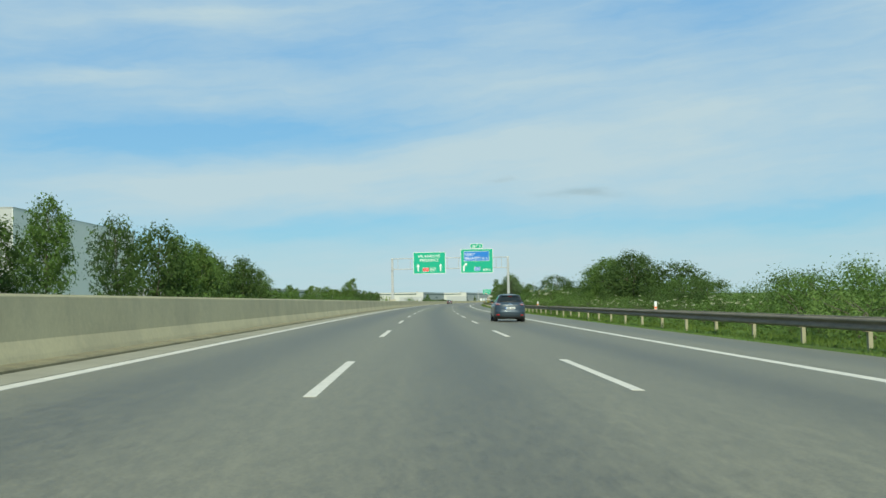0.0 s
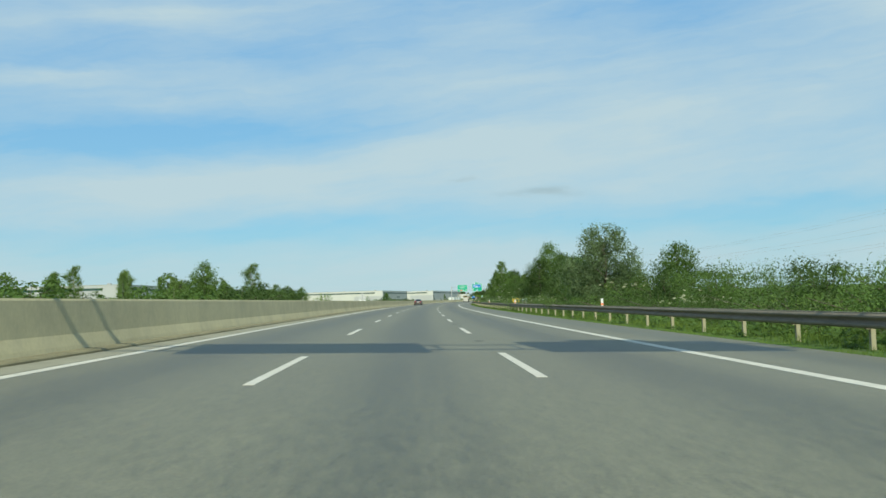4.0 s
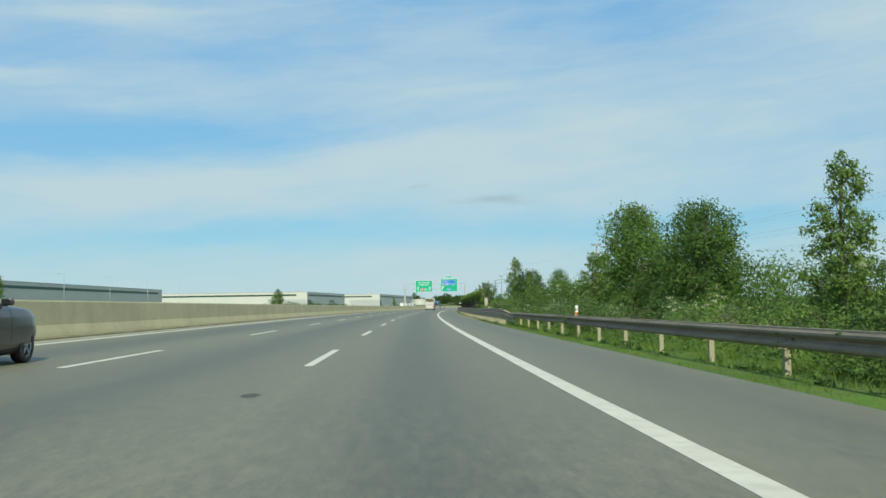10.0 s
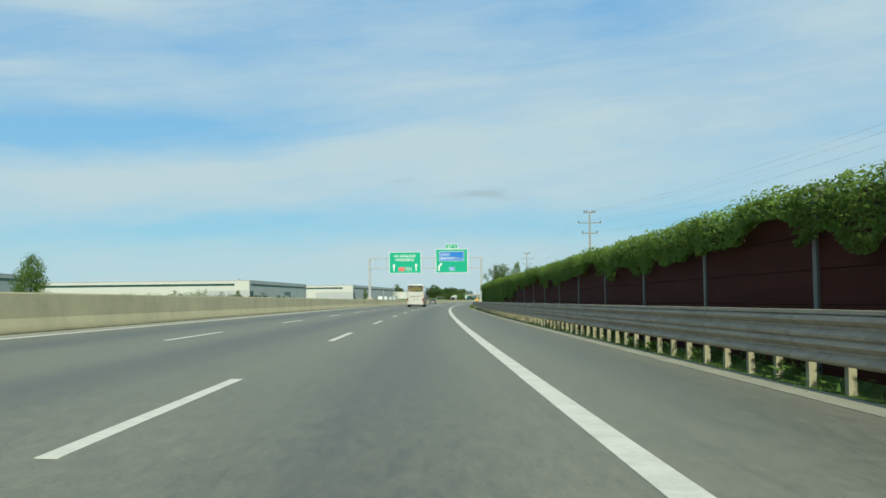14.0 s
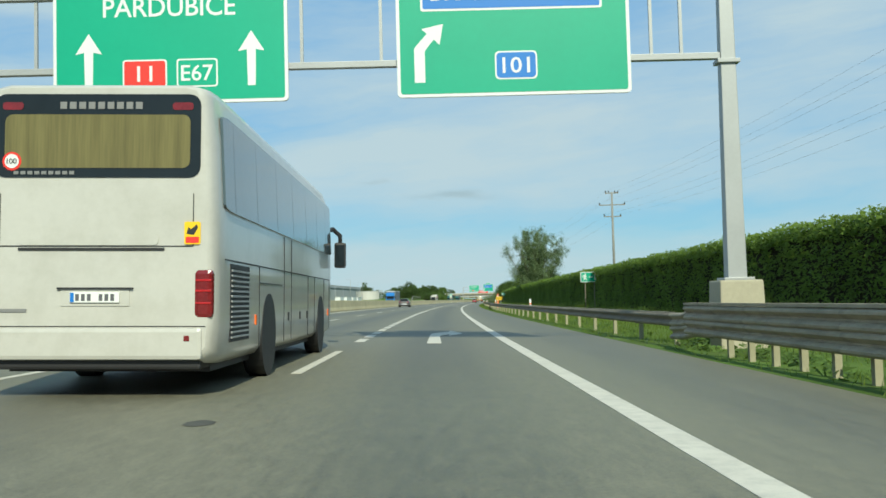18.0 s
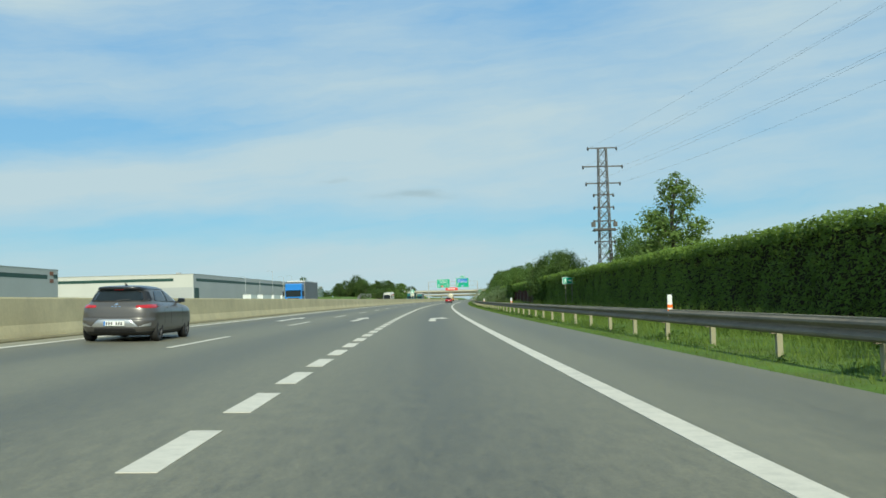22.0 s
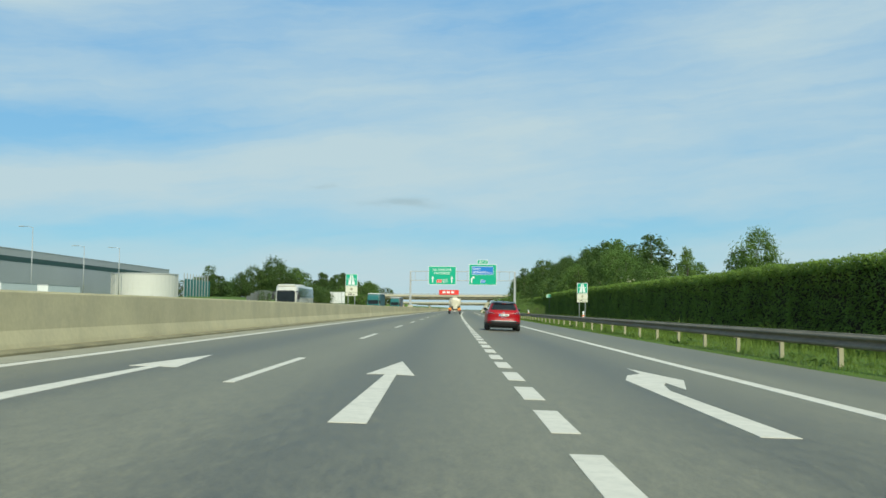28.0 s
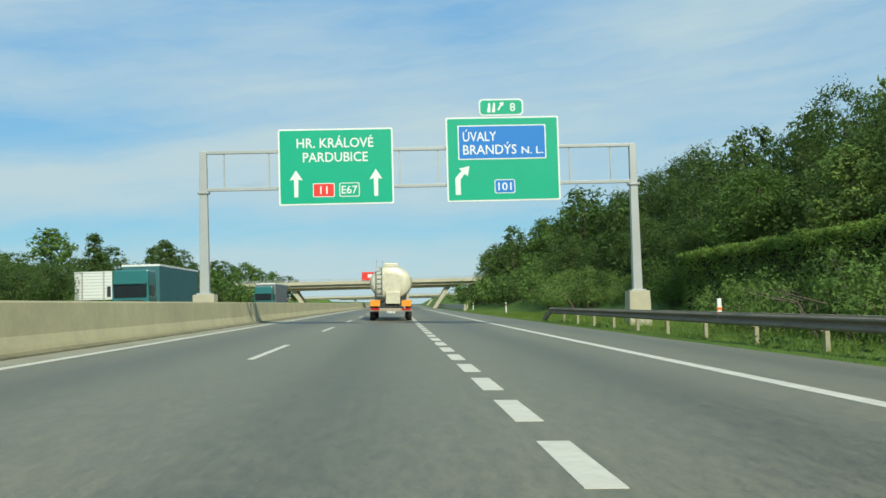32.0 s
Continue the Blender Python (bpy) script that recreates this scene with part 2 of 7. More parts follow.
ZINC_DULL = surface("weathered_steel", (0.235, 0.20, 0.15), 0.75, metal=0.0, spec=0.2, vary=0.25, coarse=1.2, fine=18, dirt=(0.10, 0.085, 0.07), dirt_amount=0.5, stretch=(1, 0.3, 1))
POST_STEEL = surface("post_steel", (0.32, 0.30, 0.20), 0.8, metal=0.1, vary=0.2, coarse=2.0, fine=25)
MAST = surface("grey_mast_steel", (0.36, 0.37, 0.37), 0.5, metal=0.3, vary=0.08, coarse=0.7, fine=15)
GRASS = surface("grass_ground", (0.090, 0.150, 0.030), 0.9, spec=0.1, vary=0.40, coarse=0.25, fine=5.0, bump=0.6, dirt=(0.13, 0.12, 0.06), dirt_amount=0.4)
GREEN = surface("sign_green", (0.004, 0.33, 0.19), 0.45, vary=0.05, coarse=0.5, fine=8)
BLUE = surface("sign_blue", (0.008, 0.16, 0.52), 0.45, vary=0.05, coarse=0.5, fine=8)
RED = surface("sign_red", (0.66, 0.03, 0.02), 0.45, vary=0.05)
WHITE = surface("sign_white", (0.68, 0.69, 0.68), 0.45, vary=0.04)
SIGN_BACK = surface("sign_back", (0.52, 0.53, 0.53), 0.5, metal=0.3, vary=0.08)
CREAM = surface("sign_cream", (0.60, 0.585, 0.47), 0.5, vary=0.05)
YELLOW = surface("sign_yellow", (0.80, 0.50, 0.01), 0.5, vary=0.08)
ORANGE = surface("orange_plastic", (0.90, 0.16, 0.01), 0.5, vary=0.08)
DARK_GREEN = surface("sign_dark_green", (0.015, 0.075, 0.050), 0.5, vary=0.06)
BLACK = surface("black_plastic", (0.02, 0.02, 0.02), 0.5, vary=0.2)
TIMBER = surface("red_brown_panel", (0.055, 0.016, 0.011), 0.9, spec=0.12, vary=0.35, coarse=0.8, fine=10, bump=0.4, stretch=(1, 0.4, 3))
BARK = surface("bark", (0.10, 0.08, 0.06), 0.9, vary=0.4, coarse=2, fine=14, bump=0.7, stretch=(1, 1, 0.3))
BIRCH = surface("birch_bark", (0.50, 0.48, 0.43), 0.8, vary=0.3, coarse=2.5, fine=10, dirt=(0.05, 0.045, 0.04), dirt_amount=0.8, stretch=(0.5, 0.5, 3))
LEAF = foliage("leaf_mid", (0.034, 0.066, 0.018), (0.150, 0.235, 0.062), (0.22, 0.32, 0.05))
LEAF_DARK = foliage("leaf_dark", (0.026, 0.048, 0.016), (0.102, 0.158, 0.048), (0.15, 0.22, 0.04))
LEAF_LIGHT = foliage("leaf_light", (0.058, 0.102, 0.028), (0.200, 0.285, 0.082), (0.28, 0.37, 0.07))
LEAF_WILLOW = foliage("leaf_willow", (0.062, 0.098, 0.044), (0.205, 0.268, 0.130), (0.22, 0.30, 0.09))
LEAF_IVY = foliage("leaf_ivy", (0.030, 0.054, 0.013), (0.190, 0.280, 0.056), (0.30, 0.42, 0.05))
BLADE = foliage("grass_blades", (0.055, 0.095, 0.020), (0.180, 0.248, 0.056), (0.20, 0.33, 0.04))
FLOWER = foliage("elder_flower", (0.35, 0.36, 0.22), (0.62, 0.62, 0.42), (0.5, 0.5, 0.3))

# ---------------------------------------------------------------- mesh tools
def part(name, bm, material, parent=None, label="", smooth=False):
    """One mesh object out of a bmesh, under a thing or a part."""
    me = bpy.data.meshes.new(name)
    bm.to_mesh(me)
    bm.free()
    return dress(name, me, material, parent, label, smooth)


def dress(name, me, material, parent=None, label="", smooth=False):
    if material is not None and not me.materials:
        me.materials.append(material)
    if smooth:
        me.polygons.foreach_set("use_smooth", [True] * len(me.polygons))
    ob = new(name, me)
    ob.parent = parent
    if label:
        ob["label"] = label
    return ob


def data(name, verts, faces, material=None, smooth=False):
    me = bpy.data.meshes.new(name)
    me.from_pydata([tuple(v) for v in verts], [], faces)
    me.update()
    if material is not None:
        me.materials.append(material)
    if smooth:
        me.polygons.foreach_set("use_smooth", [True] * len(me.polygons))
    return me


def thing(name, label, category, m=None, group="", kind=""):
    ob = new(name)
    ob.empty_display_size = 0.2
    if m is not None:
        ob.matrix_basis = m
    return tagged(ob, label, category, group, kind)


def block(bm, x0, x1, y0, y1, z0, z1, bevel=0.0, taper=(1, 1)):
    """A box from corner to corner, its top drawn in by taper, its edges rounded by bevel."""
    geo = bmesh.ops.create_cube(bm, size=1.0)["verts"]
    for v in geo:
        top = v.co.z > 0
        v.co = Vector(((x0 + x1) / 2 + v.co.x * (x1 - x0) * (taper[0] if top else 1),
                       (y0 + y1) / 2 + v.co.y * (y1 - y0) * (taper[1] if top else 1), z1 if top else z0))
    if bevel:
        edges = list({e for v in geo for e in v.link_edges})
        bmesh.ops.bevel(bm, geom=edges, offset=bevel, segments=2, affect="EDGES", profile=0.6)
    return bm


def box(x0, x1, y0, y1, z0, z1, bevel=0.0, taper=(1, 1)):
    return block(bmesh.new(), x0, x1, y0, y1, z0, z1, bevel, taper)


def tube(bm, points, radii, sides=8, cap=True):
    """A tapered tube along points."""
    rings = []
    for i, (q, r) in enumerate(zip(points, radii)):
        a = Vector(points[max(i - 1, 0)])
        b = Vector(points[min(i + 1, len(points) - 1)])
        way = (b - a).normalized()
        u = way.cross(Vector((0, 0, 1)) if abs(way.z) < 0.95 else Vector((1, 0, 0))).normalized()
        v = way.cross(u)
        rings.append([bm.verts.new(Vector(q) + r * (math.cos(k * math.tau / sides) * u + math.sin(k * math.tau / sides) * v)) for k in range(sides)])
    for a, b in zip(rings, rings[1:]):
        for k in range(sides):
            f = bm.faces.new((a[k], a[(k + 1) % sides], b[(k + 1) % sides], b[k]))
            f.smooth = True
    if cap:
        bm.faces.new(rings[0][::-1])
        bm.faces.new(rings[-1])
    return bm


def plate(bm, outline, y0, y1):
    """An upright plate: an outline in x and z, from y0 (front) to y1."""
    front = [bm.verts.new((x, y0, z)) for x, z in outline]
    back = [bm.verts.new((x, y1, z)) for x, z in outline]
    k = len(outline)
    bm.faces.new(front)
    bm.faces.new(back[::-1])
    for i in range(k):
        bm.faces.new((front[i], back[i], back[(i + 1) % k], front[(i + 1) % k]))
    bmesh.ops.recalc_face_normals(bm, faces=bm.faces)
    return bm


def rounded(x0, x1, z0, z1, r, steps=4):
    out = []
    for cx, cz, a0 in ((x1 - r, z1 - r, 0), (x0 + r, z1 - r, 90), (x0 + r, z0 + r, 180), (x1 - r, z0 + r, 270)):
        for i in range(steps + 1):
            a = radians(a0 + 90 * i / steps)
            out.append((cx + r * math.cos(a), cz + r * math.sin(a)))
    return out


def sweep(profile, s0, s1, step=6.0, closed=True, ends=True):
    """A profile of (d, z above the deck at d) drawn along the road."""
    n = max(1, round((s1 - s0) / step))
    verts, faces, k = [], [], len(profile)
    for i in range(n + 1):
        s = s0 + (s1 - s0) * i / n
        verts += [on(s, d, z) for d, z in profile]
    for i in range(n):
        for j in range(k if closed else k - 1):
            a, b = i * k + j, i * k + (j + 1) % k
            faces.append((a, b, b + k, a + k))
    if closed and ends:
        faces += [tuple(range(k))[::-1], tuple(range(n * k, n * k + k))]
    return verts, faces


def words(text, height, material, name, parent, x, y, z, centre=False, width=None, label="", thick=0.004):
    """Lettering as a mesh, upright, facing -y; height is that of the capitals."""
    cu = bpy.data.curves.new(name, "FONT")
    cu.body, cu.size, cu.extrude, cu.resolution_u = text, height / 0.69, thick, 3
    cu.offset = 0.012 * height
    ob = new(name, cu)
    me = bpy.data.meshes.new_from_object(ob.evaluated_get(bpy.context.evaluated_depsgraph_get()))
    bpy.data.objects.remove(ob)
    bpy.data.curves.remove(cu)
    co = np.empty(len(me.vertices) * 3, dtype=np.float32)
    me.vertices.foreach_get("co", co)
    co = co.reshape(-1, 3)
    lo, hi = float(co[:, 0].min()), float(co[:, 0].max())
    k = width / (hi - lo) if width else 1.0
    co[:, 0] = (co[:, 0] - lo) * k - ((hi - lo) * k / 2 if centre else 0)
    co = np.stack([co[:, 0] + x, np.full(len(co), y) - co[:, 2], co[:, 1] + z], axis=1)
    me.vertices.foreach_set("co", co.astype(np.float32).ravel())
    me.materials.clear()
    me.update()
    # one part a letter: pieces that overlap sideways belong together (accents)
    root = list(range(len(me.vertices)))

    def find(a):
        while root[a] != a:
            root[a] = root[root[a]]
            a = root[a]
        return a
    for e in me.edges:
        root[find(e.vertices[0])] = find(e.vertices[1])
    spans = {}
    for i in range(len(root)):
        r, xx = find(i), float(co[i, 0])
        lo_, hi_ = spans.get(r, (xx, xx))
        spans[r] = (min(lo_, xx), max(hi_, xx))
    groups = []
    for r, (lo_, hi_) in sorted(spans.items(), key=lambda q: q[1][0]):
        if groups and lo_ < groups[-1][1] - 0.002:
            groups[-1][1] = max(groups[-1][1], hi_)
            groups[-1][2].add(r)
        else:
            groups.append([lo_, hi_, {r}])
    first = None
    for _, _, roots in groups:
        ids = [i for i in range(len(root)) if find(i) in roots]
        slot = {v: k_ for k_, v in enumerate(ids)}
        faces = [tuple(slot[v] for v in q.vertices) for q in me.polygons if q.vertices[0] in slot]
        first = dress("letter", data("letter", [tuple(co[i]) for i in ids], faces), material, parent, label)
    bpy.data.meshes.remove(me)
    return first


# ---------------------------------------------------------------- leaves and trees
def leaf_mesh(name, centres, size, rng, material, out=None, droop=0.0, long=1.0, spread=0.35):
    """Many small pointed leaves at the given places, joined in one mesh."""
    n = len(centres)
    nor = rng.normal(size=(n, 3))
    if out is not None:
        nor = nor * 0.5 + out * 1.0
    nor[:, 2] += 0.35
    nor /= np.linalg.norm(nor, axis=1, keepdims=True) + 1e-9
    ref = rng.normal(size=(n, 3))
    ref[:, 2] -= droop
    u = ref - nor * np.sum(ref * nor, axis=1, keepdims=True)
    u /= np.linalg.norm(u, axis=1, keepdims=True) + 1e-9
    v = np.cross(nor, u)
    r = (size * rng.uniform(1 - spread, 1 + spread, size=n))[:, None]
    verts = np.empty((n, 3, 3))
    verts[:, 0] = centres - u * r * long + v * r * 0.62
    verts[:, 1] = centres - u * r * long - v * r * 0.62
    verts[:, 2] = centres + u * r * long * 1.1
    me = bpy.data.meshes.new(name)
    me.vertices.add(3 * n)
    me.loops.add(3 * n)
    me.polygons.add(n)
    me.vertices.foreach_set("co", verts.astype(np.float32).ravel())
    me.loops.foreach_set("vertex_index", np.arange(3 * n, dtype=np.int32))
    me.polygons.foreach_set("loop_start", np.arange(0, 3 * n, 3, dtype=np.int32))
    me.update(calc_edges=True)
    me.materials.append(material)
    return me


def clumps(rng, middles, radii, per, squash=0.8):
    """Leaf places round clump middles, denser towards the outside, and the outward way at each."""
    pts, outs = [], []
    for m, r, k in zip(middles, radii, per):
        w = rng.normal(size=(k, 3))
        w /= np.linalg.norm(w, axis=1, keepdims=True)
        q = w * (r * np.minimum(1.15, 0.12 + 0.88 * np.abs(rng.normal(0.62, 0.34, size=k))))[:, None] * np.array([1, 1, squash])
        pts.append(q + m)
        outs.append(w)
    return np.concatenate(pts), np.concatenate(outs)


def make_tree(name, height, spread, seed, leaf, bark, label, category="tree", crown_base=0.25, leaves=9000, size=0.13, lean=0.0, clump=0.20, airy=0.0, tips=0, droop=0.0, long=1.0):
    """A tree: tapered trunk, limbs, and a crown of many leaf clumps with gaps and an uneven outline."""
    rng = np.random.default_rng(seed)
    tree = thing(name, label, category)
    wood = bmesh.new()
    top = height * (0.9 if not tips else 0.96)
    steps = 7
    line = [Vector((lean * height * (i / steps) ** 1.5 + rng.normal() * 0.02 * height * i / steps, rng.normal() * 0.02 * height * i / steps, -0.3 + (top + 0.3) * i / steps)) for i in range(steps + 1)]
    girth = 0.016 * height + 0.03
    tube(wood, line, [girth * (1.25 if i == 0 else 1) * (1 - 0.9 * i / steps) + 0.008 for i in range(steps + 1)], 7)

    def spine(f):
        k = min(f * steps, steps - 1e-6)
        i = int(k)
        return line[i].lerp(line[i + 1], k - i)

    middles, radii = [], []
    count = int(62 - 16 * airy)
    low = crown_base * height
    for i in range(count):
        f = crown_base + (1.0 - crown_base) * ((i + rng.uniform(0, 1)) / count) ** 0.9
        share = (f - crown_base) / (1 - crown_base)
        shape = (math.sin(math.pi * min(1.0, share * 0.80 + 0.17)) ** 0.75) if not tips else (1.02 - share) ** 0.6 * min(1.0, 0.35 + 2.2 * share)
        a = i * 2.39996 + rng.normal() * 0.5
        reach = spread * shape * rng.uniform(0.35, 1.0) ** 0.5 * rng.uniform(0.75, 1.15)
        q0 = spine(max(0.06, min(0.97, f - 0.10 - 0.25 * reach / height)))
        q2 = Vector((0, 0, 0)) + spine(min(f, 0.99))
        q2 = Vector((q2.x + math.cos(a) * reach, q2.y + math.sin(a) * reach, f * height * (0.965 + 0.05 * rng.uniform())))
        q1 = q0.lerp(q2, 0.55) + Vector((0, 0, -0.05 * reach))
        if i % (2 if leaves > 3000 else 4) == 0:
            tube(wood, [q0, q1, q2], [girth * 0.34 * (1 - 0.65 * f), girth * 0.2 * (1 - 0.65 * f), 0.01], 5, cap=False)
        middles.append(np.array(q2))
        radii.append(height * clump * 0.5 * rng.uniform(0.55, 1.25) * (1 - 0.2 * airy))
        if reach > 0.5 * spread:
            middles.append(np.array(q0.lerp(q2, 0.62) + Vector(rng.normal(size=3)) * 0.03 * height))
            radii.append(height * clump * 0.5 * rng.uniform(0.6, 1.2) * (1 - 0.2 * airy))
    volume = np.array(radii) ** 2
    per = np.maximum(30 if leaves > 3000 else 8, (leaves * volume / volume.sum()).astype(int))
    pts, outs = clumps(rng, middles, radii, per)
    part("trunk", wood, bark, tree, smooth=False)
    dress("crown", leaf_mesh(name + "_crown", pts, size, rng, leaf, outs, droop, long), None, tree)
    return tree


def make_fan_tree(name, height, spread, seed, leaf, bark, label, leaves, size, stems=21):
    """A tree of many stems that fan out from the foot, its crown ending in upright tips."""
    rng = np.random.default_rng(seed)
    tree = thing(name, label, "tree")
    wood = bmesh.new()
    middles, radii = [], []
    for i in range(stems):
        a = i * 2.39996 + rng.normal() * 0.25
        reach = spread * (0.12 + 0.88 * (i / (stems - 1)) ** 0.7) * rng.uniform(0.85, 1.0)
        high = height * rng.uniform(0.86, 1.0) * (1 - 0.30 * (reach / spread) ** 3)
        bend = rng.normal(size=2) * 0.04 * spread

        def along(u):
            return Vector((math.cos(a) * reach * u ** 1.2 + bend[0] * math.sin(3 * u), math.sin(a) * reach * u ** 1.2 + bend[1] * math.sin(3 * u), -0.3 + (high + 0.3) * u ** 0.9))

        tube(wood, [along(u) for u in (0.0, 0.12, 0.3, 0.5, 0.7, 0.9)], [0.14, 0.11, 0.085, 0.06, 0.035, 0.012], 6)
        for k in range(9):
            u = 0.27 + 0.72 * (k + rng.uniform(0.1, 0.9)) / 9
            side = rng.normal(size=3) * 0.085 * height * (1.15 - u)
            p = along(u)
            q = p + Vector(side)
            q.z = max(q.z, 0.32 * height)
            if k % 2:
                tube(wood, [p, q], [0.02, 0.008], 4, cap=False)
            middles.append(np.array(q))
            radii.append(height * rng.uniform(0.065, 0.105) * (1.25 - 0.62 * u))
    volume = np.array(radii) ** 2
    pts, outs = clumps(rng, middles, radii, np.maximum(40, (leaves * volume / volume.sum()).astype(int)), 1.25)
    part("trunk", wood, bark, tree)
    dress("crown", leaf_mesh(name + "_crown", pts, size, rng, leaf, outs, 0.3), None, tree)
    return tree


def make_shrub(name, height, spread, seed, leaf, label, leaves=3500, size=0.10, bloom=None, category="shrub"):
    rng = np.random.default_rng(seed)
    bush = thing(name, label, category)
    wood = bmesh.new()
    middles, radii = [], []
    for i in range(13):
        a = i * 2.4 + rng.normal() * 0.3
        reach = spread * rng.uniform(0.1, 0.95)
        q = Vector((math.cos(a) * reach, math.sin(a) * reach, height * rng.uniform(0.45, 0.85) * (1 - 0.25 * reach / spread)))
        tube(wood, [(q.x * 0.3, q.y * 0.3, -0.2), q * 0.5 + Vector((0, 0, 0.1 * height)), q], [0.03 + 0.006 * height, 0.02, 0.008], 5, cap=False)
        for k in (1.0, 0.62, 0.3):
            middles.append(np.array((q.x * (0.6 + 0.4 * k), q.y * (0.6 + 0.4 * k), max(0.2 * height, q.z * k))))
            radii.append(height * rng.uniform(0.16, 0.30))
    volume = np.array(radii) ** 2
    per = np.maximum(30, (leaves * volume / volume.sum()).astype(int))
    pts, outs = clumps(rng, middles, radii, per)
    keep = pts[:, 2] > 0.02
    part("stem", wood, BARK, bush)
    dress("foliage", leaf_mesh(name + "_leaves", pts[keep], size, rng, leaf, outs[keep]), None, bush)
    if bloom:
        hi = pts[:, 2] > height * 0.55
        pick = rng.choice(np.nonzero(hi)[0], 26)
        fl, fo = clumps(rng, pts[pick] * np.array([1.05, 1.05, 1.03]), [0.13] * 26, [16] * 26, 0.35)
        dress("blossom", leaf_mesh(name + "_blossom", fl, 0.045, rng, bloom, fo), None, bush, "flat creamy flower heads")
    return bush

# ---------------------------------------------------------------- the ground
ROAD_L, ROAD_R = -6.22, 8.55
S_NEAR, S_FAR = -60.0, 1900.0


def smooth(a, b, x):
    k = min(1.0, max(0.0, (x - a) / (b - a)))
    return k * k * (3 - 2 * k)


def ground(s, d):
    """The height of the soil."""
    if d <= -24:
        z = 0.05 + 2.3 * smooth(1108, 1132, s) * smooth(-25, -33, d) + 1.0 * smooth(1125, 1185, s) * smooth(-33, -47, d) - 0.6 * smooth(-60, -300, d)
    elif d < ROAD_L:
        z = 0.05
    elif d <= ROAD_R:
        z = deck(d) - 0.12
    else:
        z = deck(ROAD_R) - 0.035 - 0.10 * smooth(10.5, 14.5, d)
        z += smooth(1075, 1180, s) * smooth(13.0, 30.0, d) * 6.5
        z -= 0.8 * smooth(60, 400, d)
    return z


def lay_ground():
    ss = [-1500, -700, -300] + list(range(-100, 1500, 12)) + [1600, 1750, 1900, 2200, 2400]
    dd = [-1400, -700, -350, -200, -120, -80, -60, -50, -40, -32, -26, -24, -23.9, -15, -7.4, -6.3, -6.2, 0, 8.5, 8.56, 9.5, 10.5, 11.5, 12.5, 13.5, 14.5, 16, 18, 21, 24, 27, 30, 36, 50, 80, 140, 300, 700, 1400]
    verts = [on(s, d, ground(s, d)) if s > -400 else on(-400, d, ground(s, d)) + Vector((0, s + 400, 0)) for s in ss for d in dd]
    k = len(dd)
    faces = [(i * k + j, i * k + j + 1, (i + 1) * k + j + 1, (i + 1) * k + j) for i in range(len(ss) - 1) for j in range(k - 1)]
    ob = new("ground", data("ground", verts, faces, GRASS, True))
    tagged(ob, "rough green grass verge and fields beside the motorway", "ground", kind="structure")
    return ob


lay_ground()

# ---------------------------------------------------------------- the carriageway and its paint
def lay_asphalt(name, d0, d1, s0, s1, label, z=0.0, flat=False):
    dd = np.linspace(d0, d1, 9)
    n = int((s1 - s0) / 8)
    verts, faces, uvs = [], [], []
    for i in range(n + 1):
        s = s0 + (s1 - s0) * i / n
        for d in dd:
            verts.append(on(s, d, z if flat else deck(d) + z))
            uvs.append((d, s))
    for i in range(n):
        for j in range(8):
            a = i * 9 + j
            faces.append((a, a + 1, a + 10, a + 9))
    # the sheet's edges go down into the soil
    base = len(verts)
    for i in range(n + 1):
        for j, out in ((0, -0.05), (8, 0.05)):
            q = verts[i * 9 + j].copy()
            s = s0 + (s1 - s0) * i / n
            verts.append(on(s, dd[j] + out, q.z - 0.16))
            uvs.append((dd[j], s))
    for i in range(n):
        a, b = base + 2 * i, base + 2 * i + 2
        faces += [(i * 9, (i + 1) * 9, b, a), (i * 9 + 8, a + 1, b + 1, (i + 1) * 9 + 8)]
    me = data(name, verts, faces, ASPHALT)
    layer = me.uv_layers.new(name="lane")
    idx = np.empty(len(me.loops), dtype=np.int32)
    me.loops.foreach_get("vertex_index", idx)
    layer.data.foreach_set("uv", np.array(uvs, dtype=np.float32)[idx].ravel())
    ob = new(name, me)
    return tagged(ob, label, "road", kind="structure")


road = lay_asphalt("road", ROAD_L, ROAD_R, S_NEAR, S_FAR, "worn grey asphalt carriageway with three lanes and a hard shoulder")
far_road = lay_asphalt("road_opposite", -22.5, -7.6, S_NEAR, S_FAR, "grey asphalt carriageway of the other direction behind the wall", z=0.12, flat=True)


def stripe(d0, d1, s0, s1, name, parent, lift=0.005):
    n = max(1, int((s1 - s0) / 6))
    verts, faces = [], []
    for i in range(n + 1):
        s = s0 + (s1 - s0) * i / n
        verts += [on(s, d0, deck(d0) - 0.003), on(s, d0, deck(d0) + lift), on(s, d1, deck(d1) + lift), on(s, d1, deck(d1) - 0.003)]
    for i in range(n):
        a = i * 4
        faces += [(a + j, a + j + 1, a + j + 5, a + j + 4) for j in range(3)]
    faces += [(0, 3, 2, 1), (n * 4, n * 4 + 1, n * 4 + 2, n * 4 + 3)]
    ob = new(name, data(name, verts, faces, PAINT))
    ob.parent = parent
    return ob


LINE_L, LINE_A, LINE_B, LINE_Q, LINE_R = -5.41, -1.875, 1.875, 1.905, 5.65
stripe(LINE_L - 0.11, LINE_L + 0.11, S_NEAR, 1500, "edge_line", road)
stripe(LINE_R - 0.13, LINE_R + 0.13, S_NEAR, 1330, "edge_line", road)


